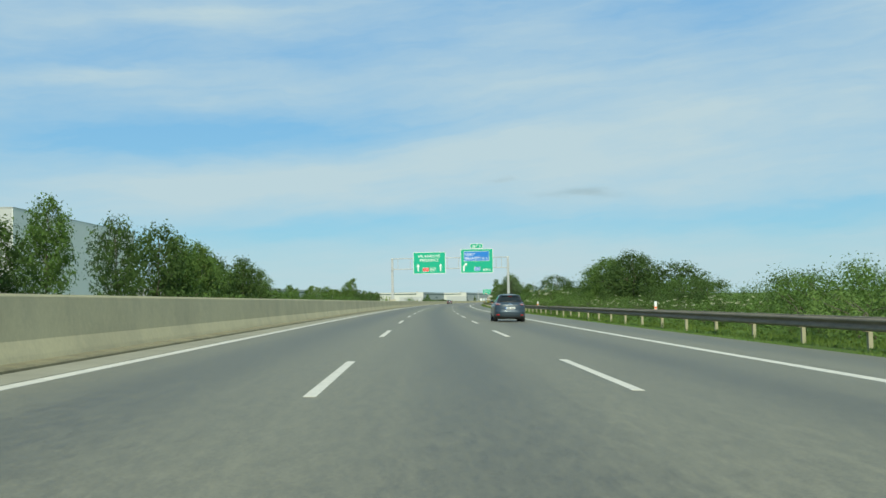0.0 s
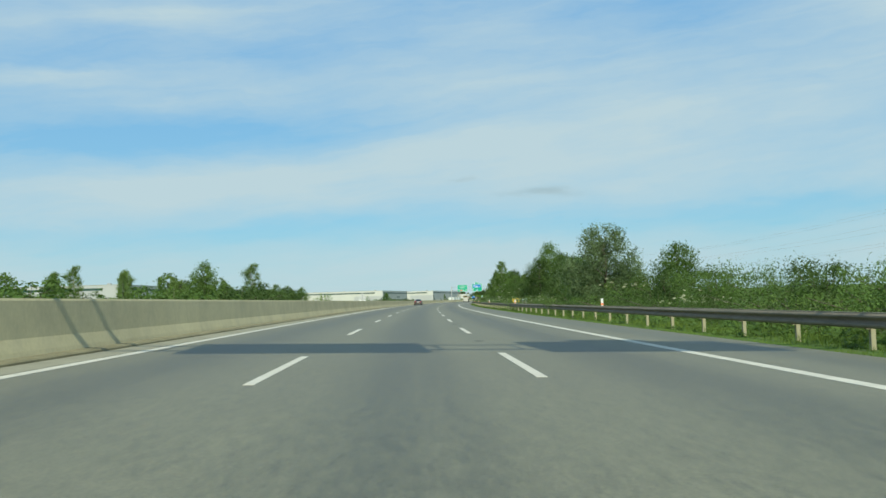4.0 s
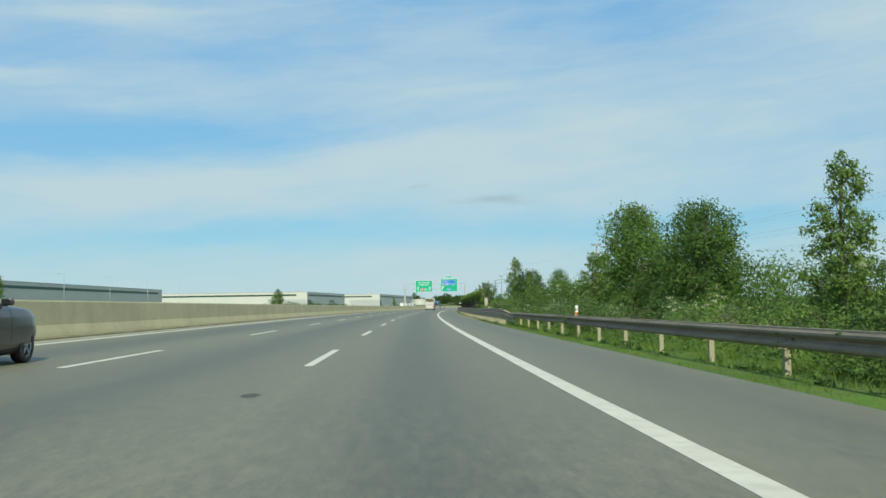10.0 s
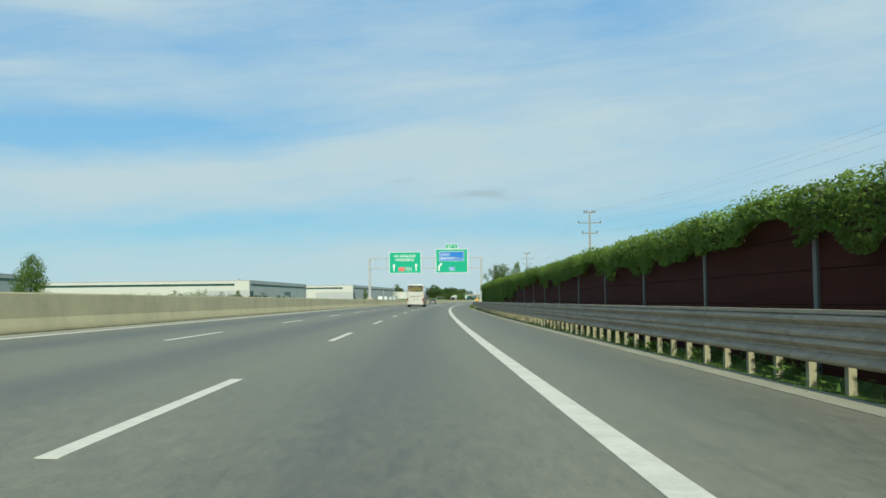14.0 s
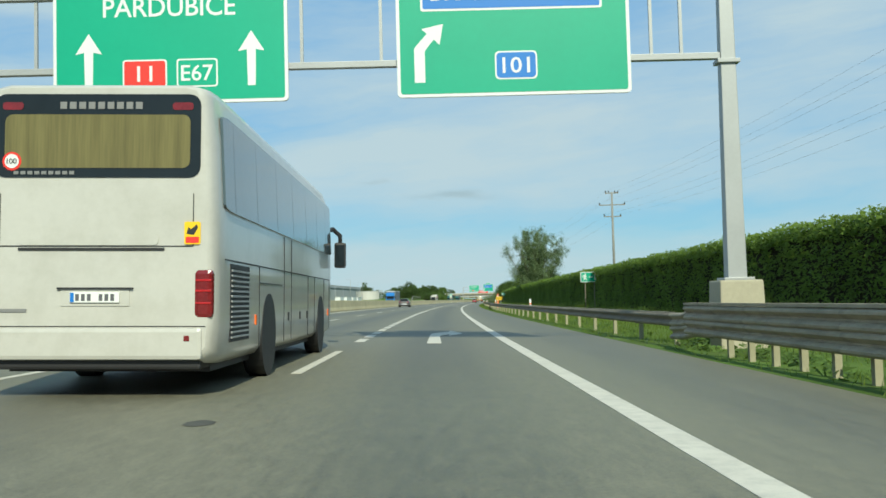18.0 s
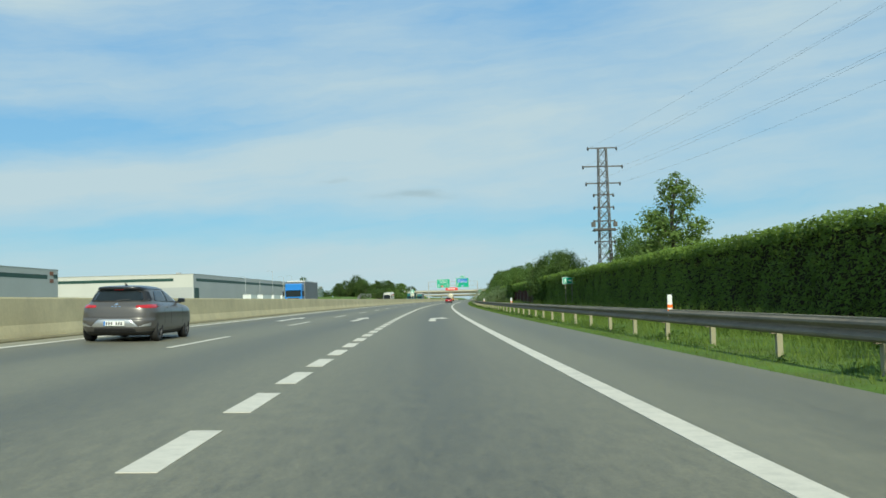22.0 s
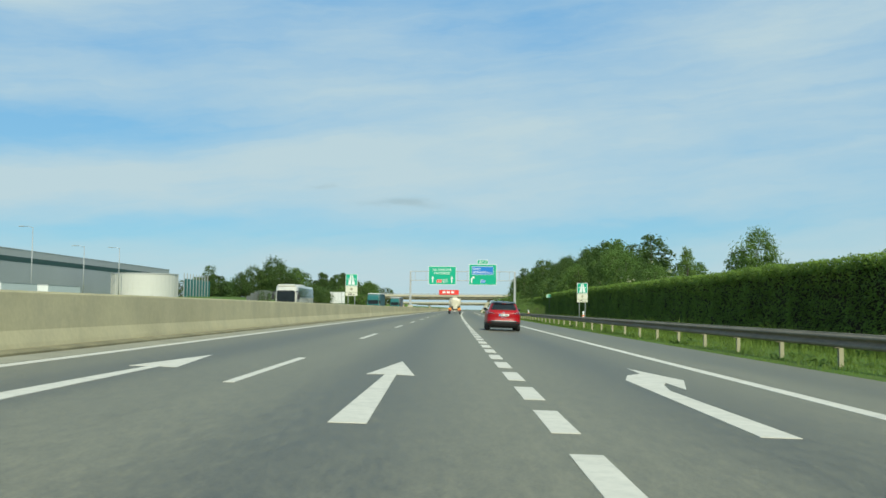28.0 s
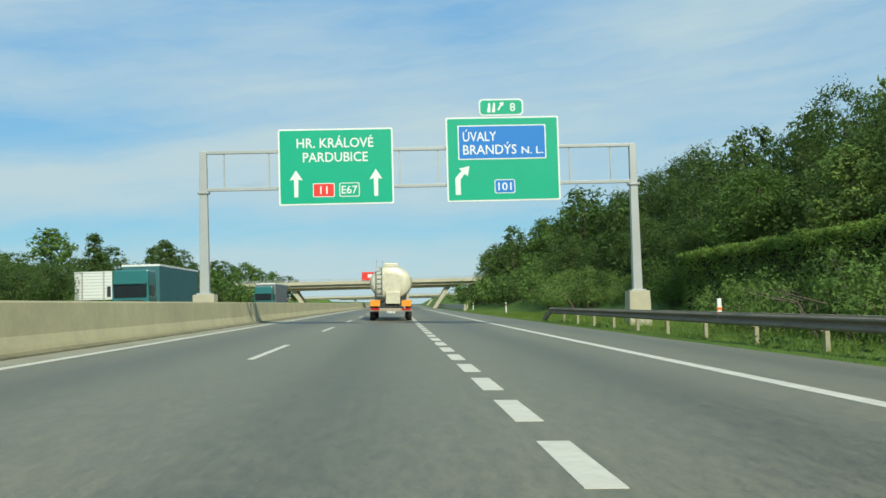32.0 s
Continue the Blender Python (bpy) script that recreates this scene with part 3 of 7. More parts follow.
def dash_mesh(length, width):
    """A painted dash, lying on the sloping deck."""
    bm = bmesh.new()
    block(bm, -width / 2, width / 2, 0, length, -0.003, 0.005)
    me = bpy.data.meshes.new("lane_dash")
    bm.to_mesh(me)
    bm.free()
    me.materials.append(PAINT)
    return me


TILT = math.atan(CROSS)


def dash_row(d, s0, s1, pitch, shift, length, width, name):
    me = dash_mesh(length, width)
    k = math.ceil((s0 - shift) / pitch)
    while k * pitch + shift < s1:
        s = k * pitch + shift
        ob = new(name, me)
        ob.parent = road
        ob.matrix_basis = stand(s, d, deck(d), 0, TILT)
        k += 1


dash_row(LINE_A, S_NEAR, 1400, 18.0, 0.25, 6.2, 0.14, "lane_dash")
dash_row(LINE_B, S_NEAR, 638, 18.0, 1.35, 6.2, 0.15, "lane_dash")
dash_row(LINE_Q, 641, 1330, 3.076, 660.6 % 3.076, 1.85, 0.25, "exit_dash")


def painted(name, outline, s, d):
    """A flat painted shape: outline in (across, along)."""
    bm = bmesh.new()
    lo = [bm.verts.new((x, y, -0.003)) for x, y in outline]
    hi = [bm.verts.new((x, y, 0.006)) for x, y in outline]
    k = len(outline)
    f = bm.faces.new(hi)
    for i in range(k):
        bm.faces.new((lo[i], lo[(i + 1) % k], hi[(i + 1) % k], hi[i]))
    bmesh.ops.recalc_face_normals(bm, faces=bm.faces)
    bmesh.ops.triangulate(bm, faces=[f])
    ob = part(name, bm, PAINT, road)
    ob.matrix_basis = stand(s, d, deck(d), 0, TILT)


AHEAD = [(-0.17, 0), (0.17, 0), (0.085, 6.3), (0.36, 6.2), (0.0, 9.9), (-0.36, 6.2), (-0.085, 6.3)]
ASIDE = [(-0.17, 0), (0.19, 0), (0.15, 4.9), (0.30, 6.0), (0.44, 6.5), (0.44, 5.2), (0.88, 7.2), (0.50, 10.1), (0.46, 8.6), (0.12, 8.0), (-0.12, 6.8)]
for s0 in (641.3, 799.9, 968.4):
    painted("turn_arrow", ASIDE, s0, 3.78)
    if s0 > 700:
        painted("straight_arrow", AHEAD, s0, 0.03)
        painted("straight_arrow", AHEAD, s0, -3.55)

# manhole-sized dark patches in the surface
PATCH = surface("dark_patch", (0.066, 0.064, 0.054), 0.8, vary=0.3, coarse=3, fine=20)
for s0, d0, w, l in ((157.3, 1.8, 0.24, 0.5), (175.7, 1.87, 0.24, 0.5), (211.4, 1.87, 0.24, 0.5), (247.0, 1.87, 0.24, 0.5), (283.3, 1.87, 0.24, 0.5), (319.4, 1.80, 0.22, 0.5), (355.8, 1.80, 0.22, 0.5),
                     (391, 1.87, 0.22, 0.5), (425, 1.87, 0.2, 0.4), (625.7, 1.87, 0.26, 0.4), (1002.2, -1.76, 0.14, 0.3), (1037.5, -1.76, 0.14, 0.3), (1073.5, -1.76, 0.14, 0.3)):
    bm = bmesh.new()
    bmesh.ops.create_circle(bm, cap_ends=True, segments=18, radius=1.0)
    for v in bm.verts:
        v.co *= 1.0 + 0.35 * noise.noise(Vector((v.co.x * 1.7, v.co.y * 1.7, s0)))
    bmesh.ops.transform(bm, matrix=Matrix.Diagonal((w * 0.5, l * 0.5, 1, 1)), verts=bm.verts)
    ob = part("repair_patch", bm, PATCH, road)
    ob.matrix_basis = stand(s0, d0, deck(d0) + 0.004, 0, TILT)

# ---------------------------------------------------------------- the concrete wall in the median
wall = thing("median_wall", "long cast concrete median wall with a sloping foot", "concrete wall", kind="structure")
BASE_D = -6.50
prof = [(-0.06, 0.17), (-0.10, 0.33), (-0.175, 0.555), (-0.22, 1.22), (-0.24, 1.262), (-0.52, 1.262), (-0.54, 1.22), (-0.56, 0.5), (-0.80, 0.10), (-0.80, -0.05), (-0.06, -0.05)]
v, f = sweep([(BASE_D + d, z) for d, z in prof], S_NEAR, 1500, 6)
dress("wall_body", data("wall_body", v, f, CONCRETE), None, wall)
gutter = thing("gutter", "pale concrete gutter strip with a dark kerb along the wall", "gutter", kind="structure")
for nm, pr_, mt in (("channel", [(-6.58, 0.02), (-6.58, 0.245), (-6.45, 0.242), (-6.27, 0.232), (-6.235, 0.205), (-6.225, 0.02)], KERB), ("strip", [(-6.24, 0.02), (-6.24, 0.168), (-5.56, 0.1496), (-5.56, 0.02)], STRIP)):
    v, f = sweep(pr_, S_NEAR, 1500, 8)
    dress(nm, data(nm, v, f, mt), None, gutter)

# ---------------------------------------------------------------- guard rails
def beam_mesh(name, length, scale=1.0, mat=None):
    """A W-shaped steel beam along y; its face looks to -x, its middle at z = 0."""
    w = [(0.0, 0.155), (-0.035, 0.15), (-0.075, 0.115), (-0.08, 0.08), (-0.03, 0.035), (0.0, 0.015), (0.0, -0.015), (-0.03, -0.035), (-0.08, -0.08), (-0.075, -0.115), (-0.035, -0.15), (0.0, -0.155)]
    ring = w + [(x + 0.008, z) for x, z in w[::-1]]
    n = len(ring)
    verts = [(x * scale, y, z * scale) for y in (0, length) for x, z in ring]
    faces = [(j, n + j, n + (j + 1) % n, (j + 1) % n) for j in range(n)]
    return data(name, verts, faces, mat or ZINC_DULL)


def rail_post_mesh(h):
    bm = bmesh.new()
    for x0, x1, y0, y1 in ((0.0, 0.10, -0.055, -0.047), (0.0, 0.008, -0.047, 0.055), (0.092, 0.10, -0.047, 0.055)):
        block(bm, x0, x1, y0, y1, -0.35, h)
    me = bpy.data.meshes.new("post")
    bm.to_mesh(me)
    bm.free()
    me.materials.append(POST_STEEL)
    return me


BEAM = beam_mesh("beam", 4.02)
BEAM_BRIGHT = beam_mesh("beam", 4.02, mat=ZINC)
CAP = data("cap_rail", *(lambda r: ([(x, y, z) for y in (0, 4.02) for x, z in r], [(j, 4 + j, 4 + (j + 1) % 4, (j + 1) % 4) for j in range(4)]))([(-0.06, 0.0), (-0.06, 0.05), (0.10, 0.05), (0.10, 0.0)]), ZINC)
POST = rail_post_mesh(0.70)
BLOCK = data("spacer", [(x, y, z) for z in (0.42, 0.62) for x, y in ((-0.10, -0.04), (0, -0.04), (0, 0.04), (-0.10, 0.04))], [(0, 3, 2, 1), (4, 5, 6, 7), (0, 1, 5, 4), (1, 2, 6, 5), (2, 3, 7, 6), (3, 0, 4, 7)], ZINC_DULL)


def guard_rail(s0, s1, d, label, double=False, post_gap=4.0, top=0.75, ends=(False, False)):
    rail = thing("guard_rail", label, "guard rail", group="guard rails along the verge", kind="structure")
    z0 = deck(d) if d < ROAD_R else deck(ROAD_R) - 0.02
    s = s0
    while s < s1 - 0.5:
        heights = [top - 0.155] if not double else [top - 0.16, top - 0.455]
        for i, zc in enumerate(heights):
            ob = new("beam", BEAM_BRIGHT if double else BEAM)
            ob.parent = rail
            ob.matrix_basis = stand(s, d - 0.10, z0 + zc)
        if double:
            ob = new("cap_rail", CAP)
            ob.parent = rail
            ob.matrix_basis = stand(s, d - 0.10, z0 + top)
        else:
            ob = new("top_edge", CAP)
            ob.parent = rail
            ob.matrix_basis = stand(s, d - 0.10, z0 + top) @ Matrix.Diagonal((0.45, 1, 0.5, 1))
        s += 4.0
    s = s0 + 0.3
    while s < s1:
        ob = new("post", POST)
        ob.parent = rail
        ob.matrix_basis = stand(s, d, z0) @ Matrix.Diagonal((1, 1, (top - 0.06) / 0.70, 1))
        if not double:
            ob = new("spacer", BLOCK)
            ob.parent = rail
            ob.matrix_basis = stand(s, d, z0 + top - 0.75)
        s += post_gap
    for on_, s_e, way in ((ends[0], s0, -1), (ends[1], s1, 1)):
        if on_:
            bm = bmesh.new()
            for a, b in ((0.155, -0.155),):
                v = [bm.verts.new(q) for q in ((-0.10, 0, top - 0.31), (-0.10, 0, top), (-0.10, way * 3.2, 0.10), (-0.10, way * 3.2, -0.25), (0.0, 0, top - 0.31), (0.0, 0, top), (0.0, way * 3.2, 0.10), (0.0, way * 3.2, -0.25))]
                for f in ((0, 1, 2, 3), (4, 7, 6, 5), (1, 5, 6, 2), (0, 3, 7, 4), (0, 4, 5, 1), (3, 2, 6, 7)):
                    bm.faces.new([v[i] for i in f])
            bmesh.ops.recalc_face_normals(bm, faces=bm.faces)
            ob = part("sloped_end", bm, ZINC_DULL, rail)
            ob.matrix_basis = stand(s_e, d - 0.01, z0)
    return rail


shoulder = new("edge_strip", data("edge_strip", *sweep([(8.50, -0.30), (8.50, -0.212), (9.02, -0.225), (9.02, -0.36)], 428, 622, 6), STRIP))
tagged(shoulder, "pale concrete strip along the foot of the tall guard rail", "kerb", kind="structure")
guard_rail(-60, 403, 9.62, "dark weathered steel guard rail on posts in the grass")
guard_rail(406, 636, 9.22, "tall double steel guard rail on closely set posts", True, 1.2, 0.945)
# the rail steps up and in where the tall double rail begins
step_up = thing("rail_transition", "bent steel beams joining the low guard rail to the tall double one", "guard rail", kind="structure")
W_BEAM = [(0.0, 0.155), (-0.035, 0.15), (-0.075, 0.115), (-0.08, 0.08), (-0.03, 0.035), (0.0, 0.015), (0.0, -0.015), (-0.03, -0.035), (-0.08, -0.08), (-0.075, -0.115), (-0.035, -0.15), (0.0, -0.155)]
for name_, ends_ in (("beam", ((402.9, 9.52, 0.575), (404.2, 9.42, 0.60), (405.2, 9.22, 0.76), (406.1, 9.12, 0.765))), ("beam", ((402.9, 9.56, 0.30), (404.2, 9.44, 0.34), (405.2, 9.24, 0.46), (406.1, 9.12, 0.47)))):
    ring_ = W_BEAM + [(x + 0.008, z) for x, z in W_BEAM[::-1]]
    v, f = [], []
    for s_, d_, z_ in ends_:
        v += [on(s_, d_ + x, deck(ROAD_R) - 0.02 + z_ + z) for x, z in ring_]
    k = len(ring_)
    for i in range(3):
        f += [(i * k + j, i * k + k + j, i * k + k + (j + 1) % k, i * k + (j + 1) % k) for j in range(k)]
    dress(name_, data(name_, [tuple(q) for q in v], f, ZINC), None, step_up)
step_down = thing("rail_transition", "bent steel beams leading the tall double rail down to the low one", "guard rail", kind="structure")
for name_, ends_ in (("beam", ((635.9, 9.12, 0.765), (637.4, 9.16, 0.755), (638.8, 9.26, 0.62), (640.1, 9.30, 0.60))), ("beam", ((635.9, 9.12, 0.47), (637.4, 9.16, 0.455), (638.8, 9.26, 0.34), (640.1, 9.31, 0.30)))):
    v, f = [], []
    for s_, d_, z_ in ends_:
        v += [on(s_, d_ + x, deck(ROAD_R) - 0.02 + z_ + z) for x, z in ring_]
    for i in range(3):
        f += [(i * k + j, i * k + k + j, i * k + k + (j + 1) % k, i * k + (j + 1) % k) for j in range(k)]
    dress(name_, data(name_, [tuple(q) for q in v], f, ZINC), None, step_down)
guard_rail(640, 744, 9.40, "weathered steel guard rail ending in a slope beside the emergency bay", ends=(False, True))
guard_rail(738, 1154, 9.75, "long weathered steel guard rail in front of the hedge", ends=(False, True))


# ---------------------------------------------------------------- sign gantries
def bent_arrow(x, z, k):
    """The outline of an arrow that goes up and bends to the right."""
    p = [(-0.11, 0.0), (0.11, 0.0), (0.11, 0.66), (0.30, 0.90), (0.42, 0.78), (0.50, 1.22), (0.05, 1.12), (0.16, 1.02), (-0.11, 0.72)]
    return [(x + a * k, z + b * k) for a, b in p]


def up_arrow(x, z, k):
    p = [(-0.085, 0.0), (0.085, 0.0), (0.10, 0.80), (0.29, 0.76), (0.0, 1.22), (-0.29, 0.76), (-0.10, 0.80)]
    return [(x + a * k, z + b * k) for a, b in p]


def sheet(name, outline, y, material, parent, thick=0.004, label=""):
    return part(name, plate(bmesh.new(), outline, y - thick, y), material, parent, label)


def sign_panel(parent, x0, x1, z0, z1, y):
    board = part("panel", plate(bmesh.new(), rounded(x0, x1, z0, z1, 0.10), y, y + 0.05), SIGN_BACK, parent, "aluminium sign board")
    sheet("white_border", rounded(x0 + 0.01, x1 - 0.01, z0 + 0.01, z1 - 0.01, 0.09), y - 0.001, WHITE, board)
    sheet("green_face", rounded(x0 + 0.075, x1 - 0.075, z0 + 0.075, z1 - 0.075, 0.06), y - 0.006, GREEN, board)
    return board


def gantry(s, mid, left, right, foot_l, foot_r, distance, dz=0.0):
    """A portal over the lanes with two green boards. x runs from the axis of the road."""
    g = thing("sign_gantry", "grey steel sign gantry with two green direction boards over the lanes", "gantry", stand(s, 0, dz), group="sign gantries")
    for x, foot in ((left, foot_l), (right, foot_r)):
        col = part("column", box(x - 0.21, x + 0.21, -0.17, 0.17, foot, 8.02, 0.02, (0.72, 0.72)), MAST, g)
        part("collar", box(x - 0.25, x + 0.25, -0.2, 0.2, 6.10, 6.19, 0.01), MAST, col)
        part("base_plate", box(x - 0.33, x + 0.33, -0.3, 0.3, foot, foot + 0.06, 0.01), MAST, col)
        part("concrete_foot", box(x - 0.52, x + 0.52, -0.5, 0.5, -0.6, foot, 0.04, (0.9, 0.9)), CONCRETE_PALE, g, "concrete block foot")
    for z in (6.28, 7.95):
        part("beam", box(left, right, -0.09, 0.09, z - 0.07, z + 0.07, 0.01), MAST, g)
    w, gap = 5.14, 2.386
    xs = [left + 0.9, mid - gap / 2 - w - 0.45, mid - gap / 2 - w + 0.5, mid - gap / 2 - 0.5, mid - gap / 2 + 0.28, mid + gap / 2 - 0.35, mid + gap / 2 + 0.5, mid + gap / 2 + w - 0.5, mid + gap / 2 + w + 0.5, right - 1.0]
    for x in xs:
        part("strut", box(x - 0.035, x + 0.035, -0.035, 0.035, 6.3, 7.93), MAST, g)
    # board for the lanes ahead
    x0, y = mid - gap / 2 - w, -0.20
    b = sign_panel(g, x0, x0 + w, 5.474, 8.92, y)
    f = y - 0.011
    words("HR. KR\u00c1LOV\u00c9", 0.42, WHITE, "lettering", b, x0 + 0.83, f, 8.06, width=3.43)
    words("PARDUBICE", 0.42, WHITE, "lettering", b, x0 + 1.10, f, 7.42, width=2.90)
    for x in (0.78, 4.34):
        sheet("arrow", up_arrow(x0 + x, 5.84, 1.0), f, WHITE, b)
    for x, wd, mt, tx in ((1.52, 0.97, RED, "11"), (2.70, 0.90, GREEN, "E67")):
        sheet("number_field", rounded(x0 + x, x0 + x + wd, 5.83, 6.46, 0.07), f, WHITE, b)
        sheet("number_face", rounded(x0 + x + 0.035, x0 + x + wd - 0.035, 5.865, 6.425, 0.05), f - 0.005, mt, b)
        words(tx, 0.34, WHITE, "lettering", b, x0 + x + wd / 2, f - 0.011, 5.975, True, width=0.33 if tx == "11" else 0.70)
    # board for the exit
    x0 = mid + gap / 2
    b = sign_panel(g, x0, x0 + w, 5.474, 9.32, y)
    sheet("blue_border", rounded(x0 + 0.54, x0 + 4.54, 7.38, 8.94, 0.05), f, WHITE, b)
    sheet("blue_face", rounded(x0 + 0.59, x0 + 4.49, 7.43, 8.89, 0.04), f - 0.005, BLUE, b)
    words("\u00daVALY", 0.42, WHITE, "lettering", b, x0 + 0.77, f - 0.011, 8.22, width=1.52)
    words("BRAND\u00ddS", 0.42, WHITE, "lettering", b, x0 + 0.77, f - 0.011, 7.62, width=2.42)
    words("N. L.", 0.32, WHITE, "lettering", b, x0 + 3.42, f - 0.011, 7.62, width=0.98)
    sheet("arrow", bent_arrow(x0 + 0.50, 5.80, 1.06), f, WHITE, b)
    sheet("number_field", rounded(x0 + 2.15, x0 + 3.08, 5.83, 6.46, 0.10), f, WHITE, b)
    sheet("number_face", rounded(x0 + 2.185, x0 + 3.045, 5.865, 6.425, 0.08), f - 0.005, BLUE, b)
    words("101", 0.34, WHITE, "lettering", b, x0 + 2.615, f - 0.011, 5.975, True, width=0.60)
    if distance:
        words(distance, 0.34, WHITE, "lettering", b, x0 + 3.56, f, 5.83, width=1.27)
    t = part("exit_tab", plate(bmesh.new(), rounded(x0 + 1.53, x0 + 3.56, 9.36, 10.14, 0.2), y, y + 0.05), SIGN_BACK, g)
    sheet("white_border", rounded(x0 + 1.54, x0 + 3.55, 9.37, 10.13, 0.19), y - 0.001, WHITE, t)
    sheet("green_face", rounded(x0 + 1.60, x0 + 3.49, 9.43, 10.07, 0.15), y - 0.006, GREEN, t)
    words("8", 0.36, WHITE, "lettering", t, x0 + 2.95, f, 9.57)
    for a in (2.0, 2.22):
        sheet("road_sign_shape", [(x0 + a - 0.10, 9.52), (x0 + a + 0.06, 9.52), (x0 + a + 0.05, 9.95), (x0 + a - 0.02, 9.95)], f, WHITE, t)
    sheet("exit_arrow", [(x0 + 2.36, 9.62), (x0 + 2.45, 9.62), (x0 + 2.58, 9.84), (x0 + 2.64, 9.78), (x0 + 2.66, 9.98), (x0 + 2.46, 9.94), (x0 + 2.52, 9.88)], f, WHITE, t)
    return g


gantry(144.9, 2.21, -7.45, 10.9, 1.55, 1.15, "500 m")
gantry(638.9, 1.95, -7.55, 10.45, 1.60, 1.30, "", -0.09)
gantry(1142.1, 2.06, -7.62, 11.78, 1.62, 1.28, "")

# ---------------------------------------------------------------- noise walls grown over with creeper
# nearly black backing: the shade behind a closed creeper curtain, put into the colour
SHADED_BACKING = surface("shaded_backing", (0.030, 0.026, 0.014), 0.95, spec=0.1, vary=0.4, coarse=0.8, fine=10, bump=0.4)
WALL_POST = surface("wall_post", (0.15, 0.148, 0.135), 0.7, vary=0.2)


def ivy_mesh(name, length, height, depth, count, seed, top_only=0.0, size=0.05):
    rng = np.random.default_rng(seed)
    y = rng.uniform(0, length, count)
    edge = np.array([noise.noise(Vector((0.6 * v, seed * 3.1, 0))) for v in y])
    z = height * rng.uniform(0, 1, count)
    cut = height * np.clip(top_only + 0.22 * edge, 0.0, 0.9)
    z = np.where(z < cut, cut + rng.uniform(0, 1, count) ** 2 * (height - cut), z)
    bulge = np.array([noise.noise(Vector((0.7 * a, 0.8 * b, seed))) for a, b in zip(y, z)])
    x = -depth * (0.60 + 0.60 * bulge) * (0.55 + 0.45 * z / height) - rng.uniform(0, 0.16, count)
    crest = rng.uniform(0, 1, count) < 0.38
    z = np.where(crest, height - 0.02 + 0.17 * edge + 0.06 * np.array([noise.noise(Vector((3.1 * v, seed, 7))) for v in y]) + rng.uniform(-0.42, 0.06, count), z)
    x = np.where(crest, rng.uniform(-depth * 1.45, depth * 0.9, count), x)
    pts = np.stack([x, y, z], axis=1)
    out = np.tile(np.array([-0.55, -0.5, 0.55]), (count, 1))
    out[crest] = (-0.45, -0.35, 0.8)
    return leaf_mesh(name, pts, size, rng, LEAF_IVY, out, droop=0.6)


def creeper_wall(s0, s1, d, height, label, top_only=None, seed=1, rise=1.0):
    """Posts and panels with a curtain of creeper over them, red-brown where the foot is bare, painted shade-dark where
    it is covered; top_only: how much of the foot stays bare, from start to end.
    """
    w = thing("noise_wall", label, "noise wall", kind="structure")
    z0 = ground(s0, d) - 0.02
    bay = 6.0
    rows = round((height - 0.16) / 0.5)
    deep = (height - 0.16) / rows
    panel_me = [data("panel", [(x, y, z) for y in (0.07, bay - 0.07) for x, z in ((-0.06, a), (-0.06, a + deep - 0.015), (-0.03, a + deep), (0.06, a + deep), (0.06, a))], [(j, 5 + j, 5 + (j + 1) % 5, (j + 1) % 5) for j in range(5)] + [(0, 1, 2, 3, 4), (9, 8, 7, 6, 5)], TIMBER if top_only else SHADED_BACKING) for a in [k * deep for k in range(rows)]]
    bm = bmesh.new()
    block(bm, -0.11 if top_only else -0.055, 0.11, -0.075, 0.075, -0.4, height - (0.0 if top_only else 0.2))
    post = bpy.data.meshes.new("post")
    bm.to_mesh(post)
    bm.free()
    post.materials.append(WALL_POST if top_only else SHADED_BACKING)
    kinds = {}
    s, i = s0, 0
    while s < s1 - 0.5:
        f = (s - s0) / (s1 - s0)
        up = Matrix.Diagonal((1, 1, 1 + (rise - 1) * smooth(0.45, 0.85, f), 1))
        ob = new("post", post)
        ob.parent = w
        ob.matrix_basis = stand(s, d, z0) @ up
        for me in panel_me:
            ob = new("panel", me)
            ob.parent = w
            ob.matrix_basis = stand(s, d, z0) @ up
        bare = 0.0 if top_only is None else top_only[0] + (top_only[1] - top_only[0]) * max(0.0, min(1.0, (f - 0.55) / 0.22))
        bare = round(bare * 4) / 4
        key = (bare, i % 3)
        if key not in kinds:
            kinds[key] = ivy_mesh("creeper", bay + 0.2, height, 0.34, int((9800 if d < 12 else 5200) * (1 - 0.45 * bare)), seed + i % 3 + int(bare * 40), bare, 0.038 if d < 12 else 0.056)
        ob = new("creeper", kinds[key])
        ob.parent = w
        ob["kind"] = "stuff"
        ob.matrix_basis = stand(s, d - 0.05, z0) @ up
        s += bay
        i += 1
    return w


creeper_wall(448, 616, 10.30, 2.85, "red-brown panel noise wall with grey posts, green creeper hanging over its top", (0.74, 0.0), 3, 1.10)
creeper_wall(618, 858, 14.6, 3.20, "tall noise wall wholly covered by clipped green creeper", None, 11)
creeper_wall(859, 895, 14.8, 3.1, "bare stretch of red-brown noise wall with a thin fringe of creeper", (0.75, 0.75), 17)
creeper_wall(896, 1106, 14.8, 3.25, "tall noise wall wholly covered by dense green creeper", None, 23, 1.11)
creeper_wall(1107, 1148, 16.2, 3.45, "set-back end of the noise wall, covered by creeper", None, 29)


